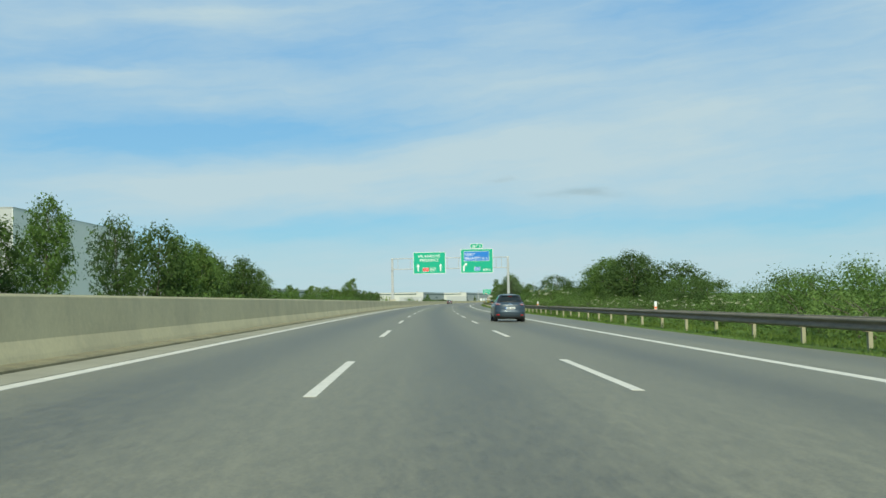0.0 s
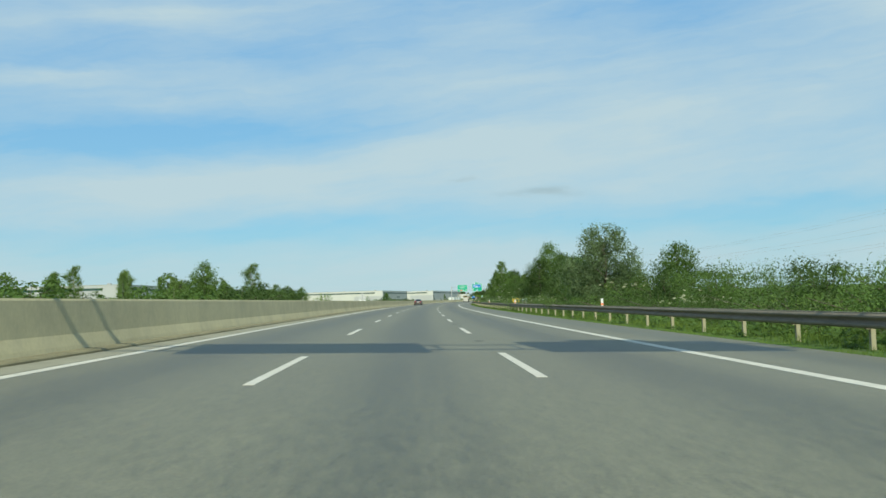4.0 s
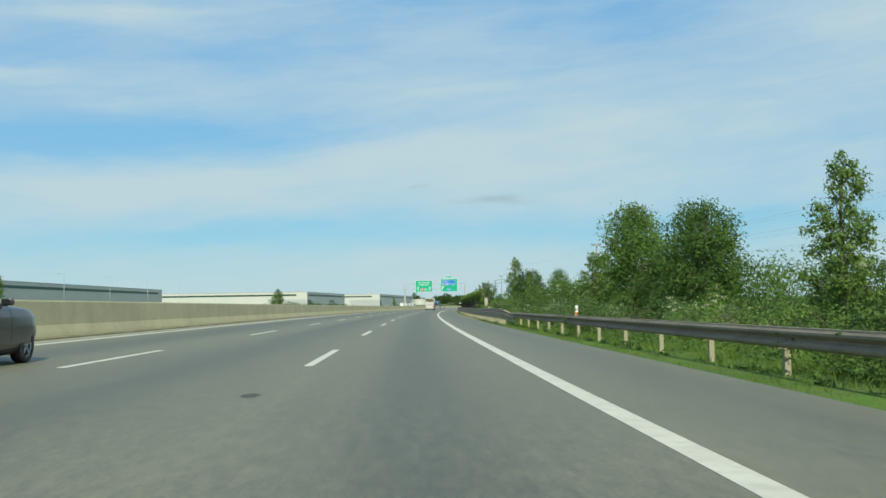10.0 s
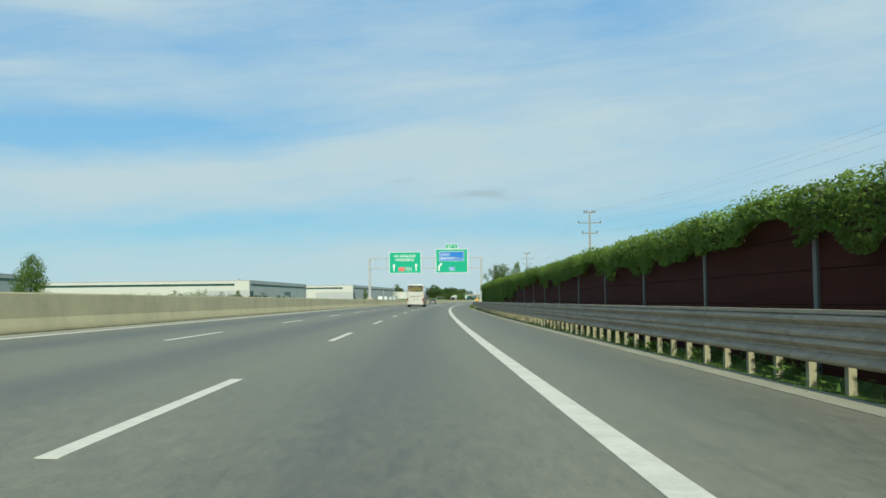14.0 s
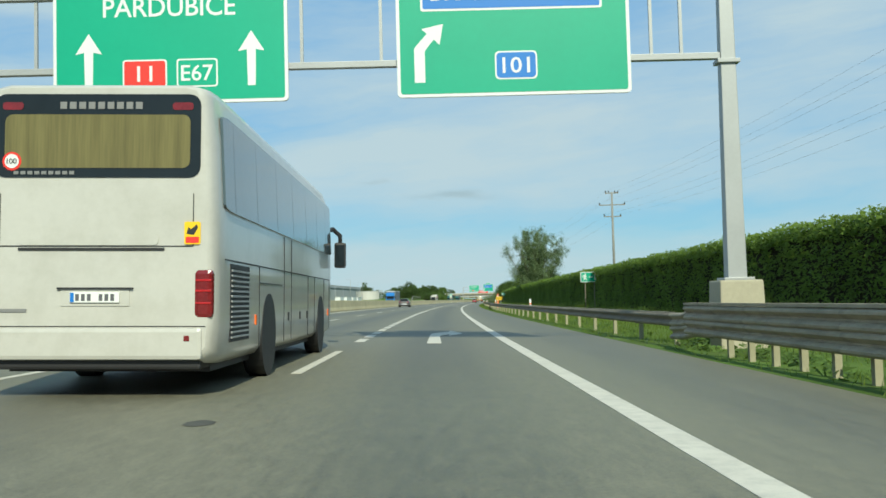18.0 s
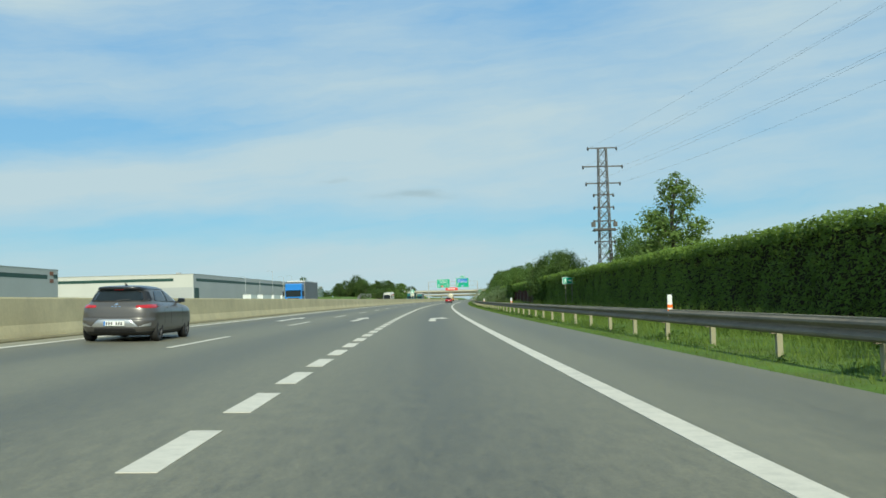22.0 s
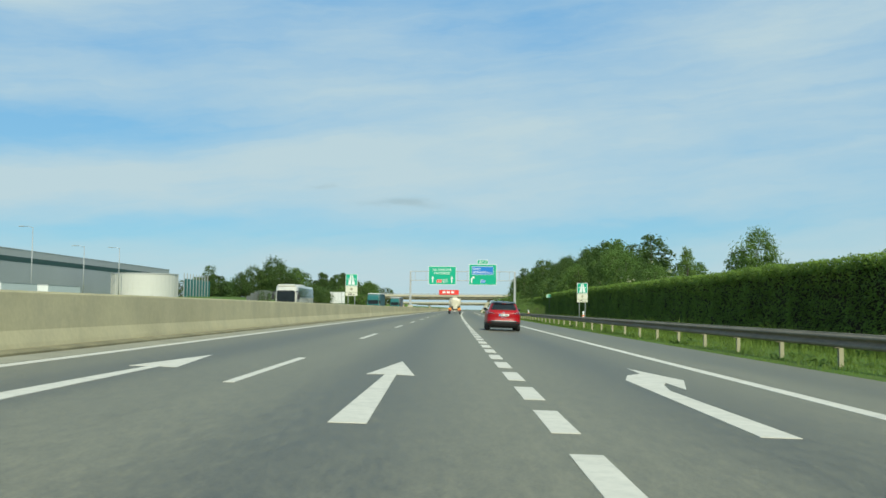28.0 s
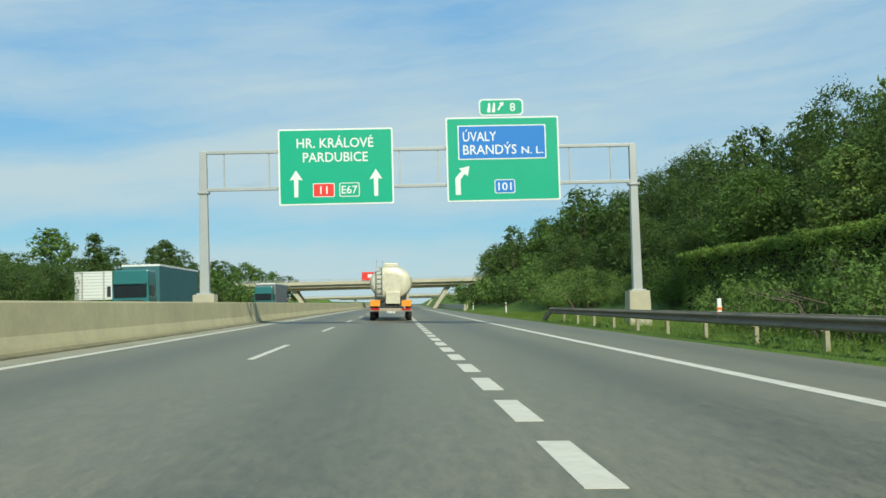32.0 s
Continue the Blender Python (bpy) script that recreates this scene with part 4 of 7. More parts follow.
def stepped_head():
    """The wall's head goes down in two steps, each ending in a stout concrete post."""
    w = thing("noise_wall", "stepped low head of the noise wall with pale concrete end posts", "noise wall", kind="structure")
    for s, height in ((436.0, 1.10), (442.0, 1.95)):
        z0 = ground(s, 10.3) - 0.02
        bm = bmesh.new()
        block(bm, -0.16, 0.16, -0.20, 0.20, -0.4, height + 0.05, 0.02)
        post = part("post", bm, CONCRETE_PALE, w, "pale concrete end post")
        post.matrix_basis = stand(s, 10.3, z0)
        rows = int(height / 0.45)
        for i in range(rows):
            bm = bmesh.new()
            a, b = i * height / rows, (i + 1) * height / rows
            block(bm, -0.06, 0.06, 0.21, 5.9, a, b - 0.015, 0.012)
            part("panel", bm, TIMBER, w).matrix_basis = stand(s, 10.3, z0)
    for s, height, count, seed in ((436.2, 1.15, 900, 61), (442.4, 1.98, 160, 62), (446.0, 2.95, 1500, 63)):
        me = ivy_mesh("creeper", 5.4, height, 0.25, count, seed, {61: 0.35, 62: 0.88, 63: 0.6}[seed])
        ob = new("creeper", me)
        ob.parent = w
        ob["kind"] = "stuff"
        ob.matrix_basis = stand(s, 10.3, ground(s, 10.3) - 0.02)
    return w


stepped_head()

# ---------------------------------------------------------------- trees and shrubs along the way
POOL = {}


def grow(kind):
    """The first plant of a kind."""
    if kind == "ash":
        return make_tree("roadside_tree", 8.0, 2.9, 5, LEAF, BARK, "young leafy roadside tree with a full green crown", leaves=11000, size=0.090, clump=0.24)
    if kind == "maple":
        return make_tree("roadside_tree", 8.0, 3.4, 8, LEAF_DARK, BARK, "broad dark green roadside tree with a dense crown", crown_base=0.12, leaves=11000, size=0.098, clump=0.26)
    if kind == "mid_ash":
        return make_tree("roadside_tree", 8.0, 2.9, 5, LEAF, BARK, "leafy green tree standing well back from the road", leaves=5200, size=0.128, clump=0.24)
    if kind == "mid_maple":
        return make_tree("roadside_tree", 8.0, 3.4, 8, LEAF_DARK, BARK, "dark broad tree standing well back from the road", crown_base=0.12, leaves=5600, size=0.140, clump=0.26)
    if kind == "bank_ash":
        return make_tree("bank_tree", 8.0, 2.9, 105, LEAF, BARK, "tall leafy green tree on the wooded bank", crown_base=0.15, leaves=8500, size=0.085, clump=0.22)
    if kind == "bank_maple":
        return make_tree("bank_tree", 8.0, 3.3, 108, LEAF_DARK, BARK, "tall dark tree on the wooded bank", crown_base=0.10, leaves=8500, size=0.088, clump=0.23)
    if kind == "far_ash":
        return make_tree("background_tree", 8.0, 2.9, 15, LEAF, BARK, "leafy green tree in the roadside wood", crown_base=0.15, leaves=2300, size=0.19)
    if kind == "far_maple":
        return make_tree("background_tree", 8.0, 3.3, 18, LEAF_DARK, BARK, "dark broad tree in the roadside wood", crown_base=0.10, leaves=2400, size=0.195)
    if kind == "birch":
        return make_tree("birch_tree", 9.0, 2.1, 21, LEAF_LIGHT, BIRCH, "slender birch with a pale trunk and airy light crown", crown_base=0.26, leaves=8500, size=0.078, clump=0.17, airy=0.5, tips=5, droop=0.9)
    if kind == "birch_pair":
        return make_tree("birch_tree", 9.0, 2.5, 33, LEAF, BIRCH, "tall birch with a thin pale trunk and loose crown", crown_base=0.22, leaves=9500, size=0.078, clump=0.18, airy=0.4, tips=6, lean=0.05, droop=0.8)
    if kind == "willow":
        return make_tree("willow_tree", 7.0, 3.5, 12, LEAF_WILLOW, BARK, "round grey-green willow reaching down to the grass", crown_base=0.06, leaves=24000, size=0.066, clump=0.30, long=1.5)
    if kind == "poplar":
        return make_tree("poplar_tree", 8.0, 1.9, 40, LEAF_LIGHT, BARK, "young poplar with large loose light leaves", crown_base=0.12, leaves=8000, size=0.075, clump=0.15, airy=0.6, tips=5)
    if kind == "aspen":
        return make_fan_tree("aspen_tree", 10.0, 4.5, 44, LEAF_WILLOW, BARK, "large loose grey-green tree fanning out in many stems, sky showing through", 46000, 0.070)
    if kind == "spruce":
        return make_tree("conifer_tree", 9.0, 1.9, 50, LEAF_DARK, BARK, "dark pointed conifer among leafy trees", crown_base=0.06, leaves=2600, size=0.15, clump=0.12, tips=8, droop=0.6)
    if kind == "hazel":
        return make_shrub("shrub", 2.4, 3.0, 60, LEAF, "leafy green roadside shrub in rough grass", leaves=4200, size=0.046)
    if kind == "thorn":
        return make_shrub("shrub", 2.4, 3.0, 61, LEAF_DARK, "dark dense thorny shrub behind the guard rail", leaves=4200, size=0.046)
    if kind == "briar":
        return make_shrub("shrub", 2.2, 3.0, 62, LEAF_LIGHT, "bright green young shrub behind the guard rail", leaves=4200, size=0.046)
    if kind == "tall_hazel":
        return make_shrub("tall_shrub", 3.4, 3.6, 80, LEAF, "tall leafy green shrub in the verge thicket", leaves=6400, size=0.056)
    if kind == "tall_thorn":
        return make_shrub("tall_shrub", 3.4, 3.6, 81, LEAF_DARK, "tall dark shrub in the verge thicket", leaves=6000, size=0.062)
    if kind == "tall_briar":
        return make_shrub("tall_shrub", 3.4, 3.6, 82, LEAF_LIGHT, "tall bright green shrub in the verge thicket", leaves=6000, size=0.062)
    if kind == "elder":
        return make_shrub("elder_shrub", 2.8, 2.8, 63, LEAF, "elder shrub with flat creamy blossom", leaves=4000, size=0.050, bloom=FLOWER)
    if kind == "far_hazel":
        return make_shrub("background_shrub", 2.4, 3.2, 70, LEAF, "leafy green shrub on the wooded slope", leaves=1700, size=0.10)
    if kind == "far_thorn":
        return make_shrub("background_shrub", 2.4, 3.2, 71, LEAF_DARK, "dark dense shrub on the wooded slope", leaves=1700, size=0.10)
    return make_shrub("shrub", 2.0, 3.2, 64, LEAF_WILLOW, "low grey-green shrub on the grassy verge", leaves=4200, size=0.046)


TALL = {"bank_ash": 8.0, "bank_maple": 8.0, "mid_ash": 8.0, "mid_maple": 8.0, "tall_hazel": 3.1, "tall_thorn": 3.1, "tall_briar": 3.1, "ash": 8.0, "maple": 8.0, "birch": 9.0, "birch_pair": 9.0, "willow": 7.0, "poplar": 8.0, "aspen": 10.0, "spruce": 9.0, "hazel": 2.2, "thorn": 2.2, "briar": 2.0, "elder": 2.6, "sallow": 1.8, "far_ash": 8.0, "far_maple": 8.0, "far_hazel": 2.2, "far_thorn": 2.2}
spin = random.Random(7)


def plant(kind, s, d, top, wide=1.0, group=""):
    """Sets a plant so that its crown ends at the height top."""
    if kind in ("ash", "maple") and (d < -25 or d > 19.5):
        kind = ("mid_" if s < 1050 or d < 0 else "bank_") + kind
    z = ground(s, d) - 0.05
    k = max(0.25, (top - z) / TALL[kind])
    m = stand(s, d, z, spin.uniform(0, 360)) @ Matrix.Diagonal((k * wide, k * wide, k, 1))
    if kind not in POOL:
        POOL[kind] = grow(kind)
        POOL[kind].matrix_basis = m
        ob = POOL[kind]
    else:
        ob = copy_thing(POOL[kind], stand(s, d, z, 0))
        ob.matrix_basis = m
    if group:
        ob["group"] = group
    return ob


def row(kinds, s0, s1, gap, d0, d1, top0, top1, group, wide=1.0):
    s = s0 + gap * spin.random()
    while s < s1:
        plant(spin.choice(kinds), s, spin.uniform(d0, d1), spin.uniform(top0, top1), wide * spin.uniform(0.85, 1.2), group)
        s += gap * spin.uniform(0.7, 1.35)


LOW = ["hazel", "thorn", "briar", "sallow", "elder"]
# verge thicket before the noise wall
row(["hazel", "thorn", "hazel", "thorn", "briar", "elder"], -5, 210, 3.4, 11.9, 13.6, 0.9, 1.7, "verge shrubs", 1.1)
row(LOW, 215, 440, 3.4, 11.7, 13.2, 0.9, 1.5, "verge shrubs", 1.1)
row(["tall_hazel", "tall_thorn", "tall_thorn", "tall_hazel"], 0, 200, 4.2, 16.0, 19.0, 1.8, 2.8, "verge thicket", 1.0)
row(["tall_hazel", "tall_thorn", "elder", "tall_thorn"], 200, 440, 4.6, 16.0, 19.0, 2.2, 3.6, "verge thicket", 1.0)
row(["maple", "ash"], 60, 140, 18, 17.5, 22, 3.2, 4.2, "low verge trees", 1.5)
for kind, s, d, top, wide in (("maple", 71, 16.5, 4.7, 1.5), ("maple", 79, 17.5, 4.6, 1.3), ("ash", 86, 16.8, 4.9, 1.3), ("maple", 94, 18, 4.9, 1.3), ("elder", 112, 14.5, 3.0, 1.2), ("maple", 131, 17, 4.3, 1.9), ("ash", 199, 18, 4.4, 1.1), ("willow", 208.5, 14.8, 6.4, 0.95), ("ash", 229, 16.5, 4.9, 1.2), ("maple", 238, 16.5, 4.8, 1.2),
                              ("ash", 246, 18, 5.6, 0.95), ("maple", 251, 17.2, 6.0, 1.0), ("ash", 265, 17.3, 8.2, 0.75), ("ash", 258, 18, 6.4, 0.85), ("maple", 276, 16.2, 4.6, 1.15), ("maple", 269.5, 16.2, 4.9, 1.1), ("maple", 262.5, 15.6, 6.2, 0.9), ("tall_thorn", 282, 15.4, 3.6, 0.9), ("birch", 277.5, 16.5, 4.9, 0.5), ("poplar", 291, 16, 4.9, 1.1),
                              ("birch", 311, 18, 4.7, 1.3), ("birch", 315, 17.5, 5.4, 1.1), ("ash", 305, 14.6, 3.6, 1.6), ("ash", 299, 15, 2.8, 1.6)):
    plant(kind, s, d, top, wide, "verge trees")
for kind, s, d, top, wide in (("birch_pair", 319, 13.8, 8.1, 0.9), ("birch_pair", 312, 14.0, 5.6, 0.9), ("ash", 312.5, 16, 5.2, 0.9), ("maple", 319, 16.5, 6.2, 0.8), ("ash", 327, 16, 6.4, 0.8), ("maple", 333, 15.4, 3.9, 1.3), ("tall_thorn", 331, 14.0, 2.8, 1.0), ("maple", 338, 16.0, 4.4, 1.1), ("birch", 341, 15.0, 6.6, 1.2), ("ash", 346, 17, 6.6, 1.0), ("birch_pair", 350, 15, 6.0, 1.1),
                              ("maple", 353, 18, 6.0, 1.0), ("ash", 358, 15.2, 6.9, 0.8), ("birch", 361, 14.6, 6.9, 1.0), ("birch_pair", 357.5, 13.9, 7.1, 0.9), ("ash", 384, 15.5, 4.9, 1.0), ("poplar", 371, 15.4, 5.0, 1.0), ("ash", 396, 15.2, 6.0, 0.9)):
    plant(kind, s, d, top, wide, "verge trees")
for kind, s, d, top, wide in (("maple", 391, 17, 5.4, 0.9), ("ash", 402, 17, 6.4, 0.8), ("poplar", 410, 15.5, 4.4, 1.2), ("poplar", 413, 17, 4.6, 1.1), ("poplar", 439.6, 14.6, 4.1, 0.85), ("maple", 446.5, 14.8, 4.4, 0.95), ("poplar", 455.8, 14.4, 6.4, 0.85), ("maple", 461, 17, 4.8, 0.8), ("ash", 452, 19, 4.7, 0.8),
                              ("ash", 590, 14.5, 4.4, 0.6), ("poplar", 616, 14.8, 6.2, 0.7), ("poplar", 967, 15.6, 4.0, 0.65), ("ash", 980, 15.8, 4.3, 0.6), ("aspen", 757.8, 16.4, 11.6, 0.94), ("ash", 839, 21, 6.8, 0.8), ("ash", 831, 20, 5.2, 0.9), ("poplar", 825, 20.5, 5.2, 1.2), ("poplar", 806, 16.9, 7.4, 1.45), ("poplar", 812, 17.6, 6.0, 1.4), ("maple", 849.5, 15.2, 5.0, 1.15), ("maple", 845.5, 16.4, 5.0, 1.1), ("maple", 853, 16.4, 4.6, 1.0), ("ash", 846, 15.6, 5.0, 1.0)):
    plant(kind, s, d, top, wide, "trees behind the noise wall")
for kind, s, d, top, wide in (("ash", 862, 15.8, 4.2, 1.1), ("ash", 895, 15.2, 5.2, 1.0), ("ash", 943, 15.4, 5.9, 0.9), ("ash", 935, 14.6, 5.3, 1.15), ("poplar", 972, 15.6, 4.1, 0.65), ("poplar", 880, 16.2, 5.1, 1.1), ("maple", 888, 17.0, 4.2, 1.0), ("ash", 1009.5, 16.4, 5.0, 0.75), ("poplar", 1027, 17, 5.4, 0.8)):
    plant(kind, s, d, top, wide, "trees behind the noise wall")
row(["hazel", "thorn", "briar"], 862, 906, 7.5, 13.4, 14.2, 0.5, 1.3, "shrubs before the wall", 1.0)
row(["tall_hazel", "tall_thorn", "sallow"], 898, 944, 3.2, 13.0, 14.2, 1.6, 3.2, "shrubs before the wall", 1.0)
row(["thorn", "hazel"], 640, 1100, 26, 13.6, 14.0, 0.3, 0.7, "low weeds at the wall", 1.6)
row(["far_ash", "far_maple"], 815, 1000, 12, 18.5, 24, 3.6, 4.9, "trees behind the noise wall", 1.1)
row(["hazel", "briar", "thorn"], 420, 446, 2.2, 12.6, 14.4, 1.5, 2.3, "shrubs at the head of the wall", 1.1)
# the wooded bank
def brow(s, d):
    """How high the edge of the wood stands behind the wall."""
    return float(np.interp(s + 3.4 * (25 - d), [1052, 1069, 1083, 1100, 1113, 1150, 1200], [4.4, 5.6, 7.6, 9.9, 11.8, 12.4, 13.4])) * (0.55 + 0.018 * d)


def wood_edge(kinds, s0, s1, gap, d0, d1, low, high, wide):
    s = s0 + gap * spin.random()
    while s < s1:
        d = spin.uniform(d0, d1)
        plant(spin.choice(kinds), s, d, brow(s, d) * spin.uniform(low, high), wide * spin.uniform(0.85, 1.15), "bank trees")
        s += gap * spin.uniform(0.75, 1.25)


row(["hazel", "briar", "thorn"], 1110, 1137, 3.0, 13.2, 14.5, 1.6, 2.7, "bank shrubs", 1.0)
row(["tall_briar", "tall_hazel"], 1150, 1200, 4.0, 16.0, 18.5, 2.4, 3.8, "bank shrubs", 1.0)
row(["far_hazel", "far_thorn"], 1200, 1330, 5.0, 17.0, 20.0, 3.0, 5.0, "bank shrubs", 1.1)
wood_edge(["maple", "ash", "maple"], 1068, 1110, 4.6, 22.0, 26.0, 0.78, 0.98, 0.9)
wood_edge(["maple", "far_maple", "ash"], 1108, 1205, 4.2, 18.5, 21.5, 0.45, 0.75, 1.2)
wood_edge(["maple", "maple", "far_maple"], 1110, 1205, 4.4, 23.0, 27.0, 0.84, 1.0, 1.0)
row(["far_hazel", "far_thorn"], 1200, 1330, 4.6, 19.0, 23.0, 5.0, 7.6, "bank shrubs", 1.0)
row(["far_maple", "far_ash"], 1200, 1340, 5.5, 21, 28, 10.0, 14.0, "bank trees", 1.0)
row(["far_maple", "far_maple", "far_ash"], 1148, 1340, 5.5, 29, 40, 12.0, 15.5, "bank trees", 1.1)
row(["far_maple", "far_ash", "spruce"], 1170, 1420, 9, 42, 62, 13.0, 16.0, "bank trees", 1.2)
plant("elder", 1079, 24.5, 7.0, 0.7, "bank trees")
plant("poplar", 1133, 17.6, 6.4, 1.5, "bank trees")
# trees beyond the other carriageway
row(["maple", "ash", "ash"], 52, 66, 5.0, -35, -31, 6.6, 9.2, "trees beyond the far lanes", 1.0)
row(["maple", "ash", "ash"], 113, 165, 5.0, -35, -31, 6.6, 9.2, "trees beyond the far lanes", 1.0)
row(["birch", "far_maple", "far_ash"], 165, 300, 6.5, -38, -32, 4.2, 6.0, "trees beyond the far lanes", 1.0)
row(["far_hazel", "far_thorn"], 100, 280, 7, -30, -27, 2.2, 4.0, "shrubs beyond the far lanes", 1.2)
for kind, s, d, top, wide in (("birch_pair", 55, -33, 9.4, 1.2), ("ash", 73, -33, 10.2, 0.7), ("maple", 88, -32, 9.6, 0.75), ("maple", 102, -32, 10.0, 0.85), ("ash", 110, -32, 9.4, 0.9), ("birch", 118, -31, 8.6, 1.0), ("ash", 258, -28, 6.6, 0.9), ("birch", 334, -37, 9.6, 1.2), ("poplar", 250, -29, 4.4, 1.2), ("ash", 376, -33.5, 5.1, 1.0), ("far_ash", 352, -33, 5.2, 1.0), ("far_maple", 360, -33.5, 4.8, 1.0), ("ash", 345, -34, 5.4, 0.9), ("far_maple", 366, -34, 4.4, 1.0), ("briar", 405, -32.0, 4.6, 0.36), ("briar", 399, -33.0, 3.4, 0.30),
                              ("birch", 512, -70, 7.2, 1.3), ("ash", 570, -32.4, 5.3, 0.85), ("briar", 600, -33, 2.6, 0.9), ("hazel", 688, -50, 3.6, 0.9), ("hazel", 807, -84, 6.2, 0.5), ("poplar", 761, -59, 4.6, 1.2), ("poplar", 823, -30.5, 5.5, 1.0)):
    plant(kind, s, d, top, wide, "trees beyond the far lanes")
row(["far_maple", "far_ash", "far_thorn"], 276, 352, 4.2, -38, -33, 4.0, 5.6, "trees beyond the far lanes", 1.0)
row(["far_hazel", "far_thorn"], 640, 800, 14, -60, -40, 2.4, 3.4, "shrubs beyond the far lanes", 1.0)
# the dark wood by the overpass
for s, d, top, wide in ((1176, -36.5, 8.4, 1.2), (1181, -39.5, 10.4, 1.1), (1187, -41.8, 12.3, 1.0), (1184, -46.0, 10.2, 1.1), (1193, -44.5, 10.4, 1.0), (1189, -50.0, 9.0, 1.1)):
    plant("maple", s, d, top, wide, "far wood")
row(["tall_thorn", "tall_hazel", "tall_thorn"], 1166, 1212, 3.6, -34, -29.5, 4.2, 6.2, "far wood", 1.1)
row(["far_maple", "far_hazel", "far_thorn"], 1212, 1290, 3.4, -38, -28, 5.6, 7.8, "far wood", 1.1)
row(["far_maple", "far_ash", "spruce"], 1215, 1420, 6.0, -60, -32, 8.5, 12.0, "far wood", 1.3)
row(["far_maple", "far_ash", "spruce"], 1300, 1650, 11, -130, -60, 9.0, 13.5, "far wood", 1.8)
row(["far_maple", "far_ash"], 1380, 1800, 14, 30, 70, 9.0, 13.0, "far wood", 1.6)
plant("far_maple", 1296, -86, 15.0, 0.8, "far wood")
plant("spruce", 1330, -92, 11.0, 1.0, "far wood")
plant("thorn", 1128, -31.8, 4.6, 0.9, "far wood")


# ---------------------------------------------------------------- grass blades on the verge
def blades(name, bands, seed, label):
    """Bands of (s0, s1, d0, d1, per metre, height)."""
    rng = np.random.default_rng(seed)
    verts = []
    for s0, s1, d0, d1, per, h in bands:
        n = int((s1 - s0) * per)
        s, d = rng.uniform(s0, s1, n), rng.uniform(d0, d1, n)
        a = np.interp(s, S_AXIS, HEAD)
        x = np.interp(s, S_AXIS, AX_X) + d * np.cos(a)
        y = np.interp(s, S_AXIS, AX_Y) - d * np.sin(a)
        patch = np.array([noise.noise(Vector((0.35 * p, 0.9 * q, seed))) for p, q in zip(s, d)])
        z = np.array([ground(p, q) for p, q in zip(s, d)]) - 0.02
        hh = h * np.clip(rng.uniform(0.45, 1.15, n) + 0.8 * patch, 0.2, 1.9)
        t = rng.uniform(0, math.tau, n)
        w = 0.007 + 0.014 * hh
        lean = rng.normal(0, 0.35, (n, 2)) * hh[:, None]
        v = np.empty((n, 3, 3))
        v[:, 0] = np.stack([x - w * np.cos(t), y - w * np.sin(t), z], 1)
        v[:, 1] = np.stack([x + w * np.cos(t), y + w * np.sin(t), z], 1)
        v[:, 2] = np.stack([x + lean[:, 0], y + lean[:, 1], z + hh], 1)
        verts.append(v.reshape(-1, 3))
    verts = np.concatenate(verts)
    n = len(verts) // 3
    me = bpy.data.meshes.new(name)
    me.vertices.add(3 * n)
    me.loops.add(3 * n)
    me.polygons.add(n)
    me.vertices.foreach_set("co", verts.astype(np.float32).ravel())
    me.loops.foreach_set("vertex_index", np.arange(3 * n, dtype=np.int32))
    me.polygons.foreach_set("loop_start", np.arange(0, 3 * n, 3, dtype=np.int32))
    me.update(calc_edges=True)
    me.materials.append(BLADE)
    return tagged(new(name, me), label, "grass", kind="stuff")


blades("verge_grass", [(-5, 404, 8.62, 9.4, 60, 0.10), (-5, 404, 9.4, 10.4, 90, 0.20), (404, 640, 8.75, 10.0, 22, 0.14), (640, 1200, 8.62, 9.4, 60, 0.10), (640, 1200, 9.4, 10.6, 110, 0.16), (-5, 440, 10.2, 13.2, 110, 0.30), (620, 1190, 10.4, 14.2, 110, 0.30), (640, 1110, 12.9, 14.3, 55, 0.75), (1190, 1330, 8.62, 14, 30, 0.3)], 3, "uneven green verge grass and weeds round the guard rail")

def weeds(name, bands, seed, label):
    """Leafy weeds in tufts: bands of (s0, s1, d0, d1, tufts per metre, height)."""
    rng = np.random.default_rng(seed)
    pts = []
    for s0, s1, d0, d1, per, h in bands:
        k = int((s1 - s0) * per)
        for s, d in zip(rng.uniform(s0, s1, k), rng.uniform(d0, d1, k)):
            hh = h * rng.uniform(0.5, 1.3)
            q = rng.normal(size=(26, 3)) * np.array([0.5 * hh + 0.06, 0.9 * hh + 0.1, 0.0])
            q[:, 2] = hh * rng.uniform(0.05, 1.0, 26) ** 1.2 * np.clip(1.1 - np.abs(q[:, 0]) / (hh + 0.1), 0.1, 1)
            pts.append(q + np.array(on(s, d, ground(s, d))))
    pts = np.concatenate(pts)
    me = leaf_mesh(name, pts, 0.055, rng, LEAF, np.tile(np.array([0.0, -0.3, 0.8]), (len(pts), 1)), long=1.5)
    return tagged(new(name, me), label, "weeds", kind="stuff")


weeds("verge_weeds", [(-5, 404, 10.3, 11.8, 4.5, 0.42), (-5, 404, 9.3, 10.1, 0.8, 0.14), (404, 640, 9.3, 10.1, 2.0, 0.22), (640, 1150, 9.5, 10.6, 0.6, 0.20), (640, 1108, 13.2, 14.3, 2.0, 0.55)], 9, "dark leafy weeds in tufts along the guard rail")

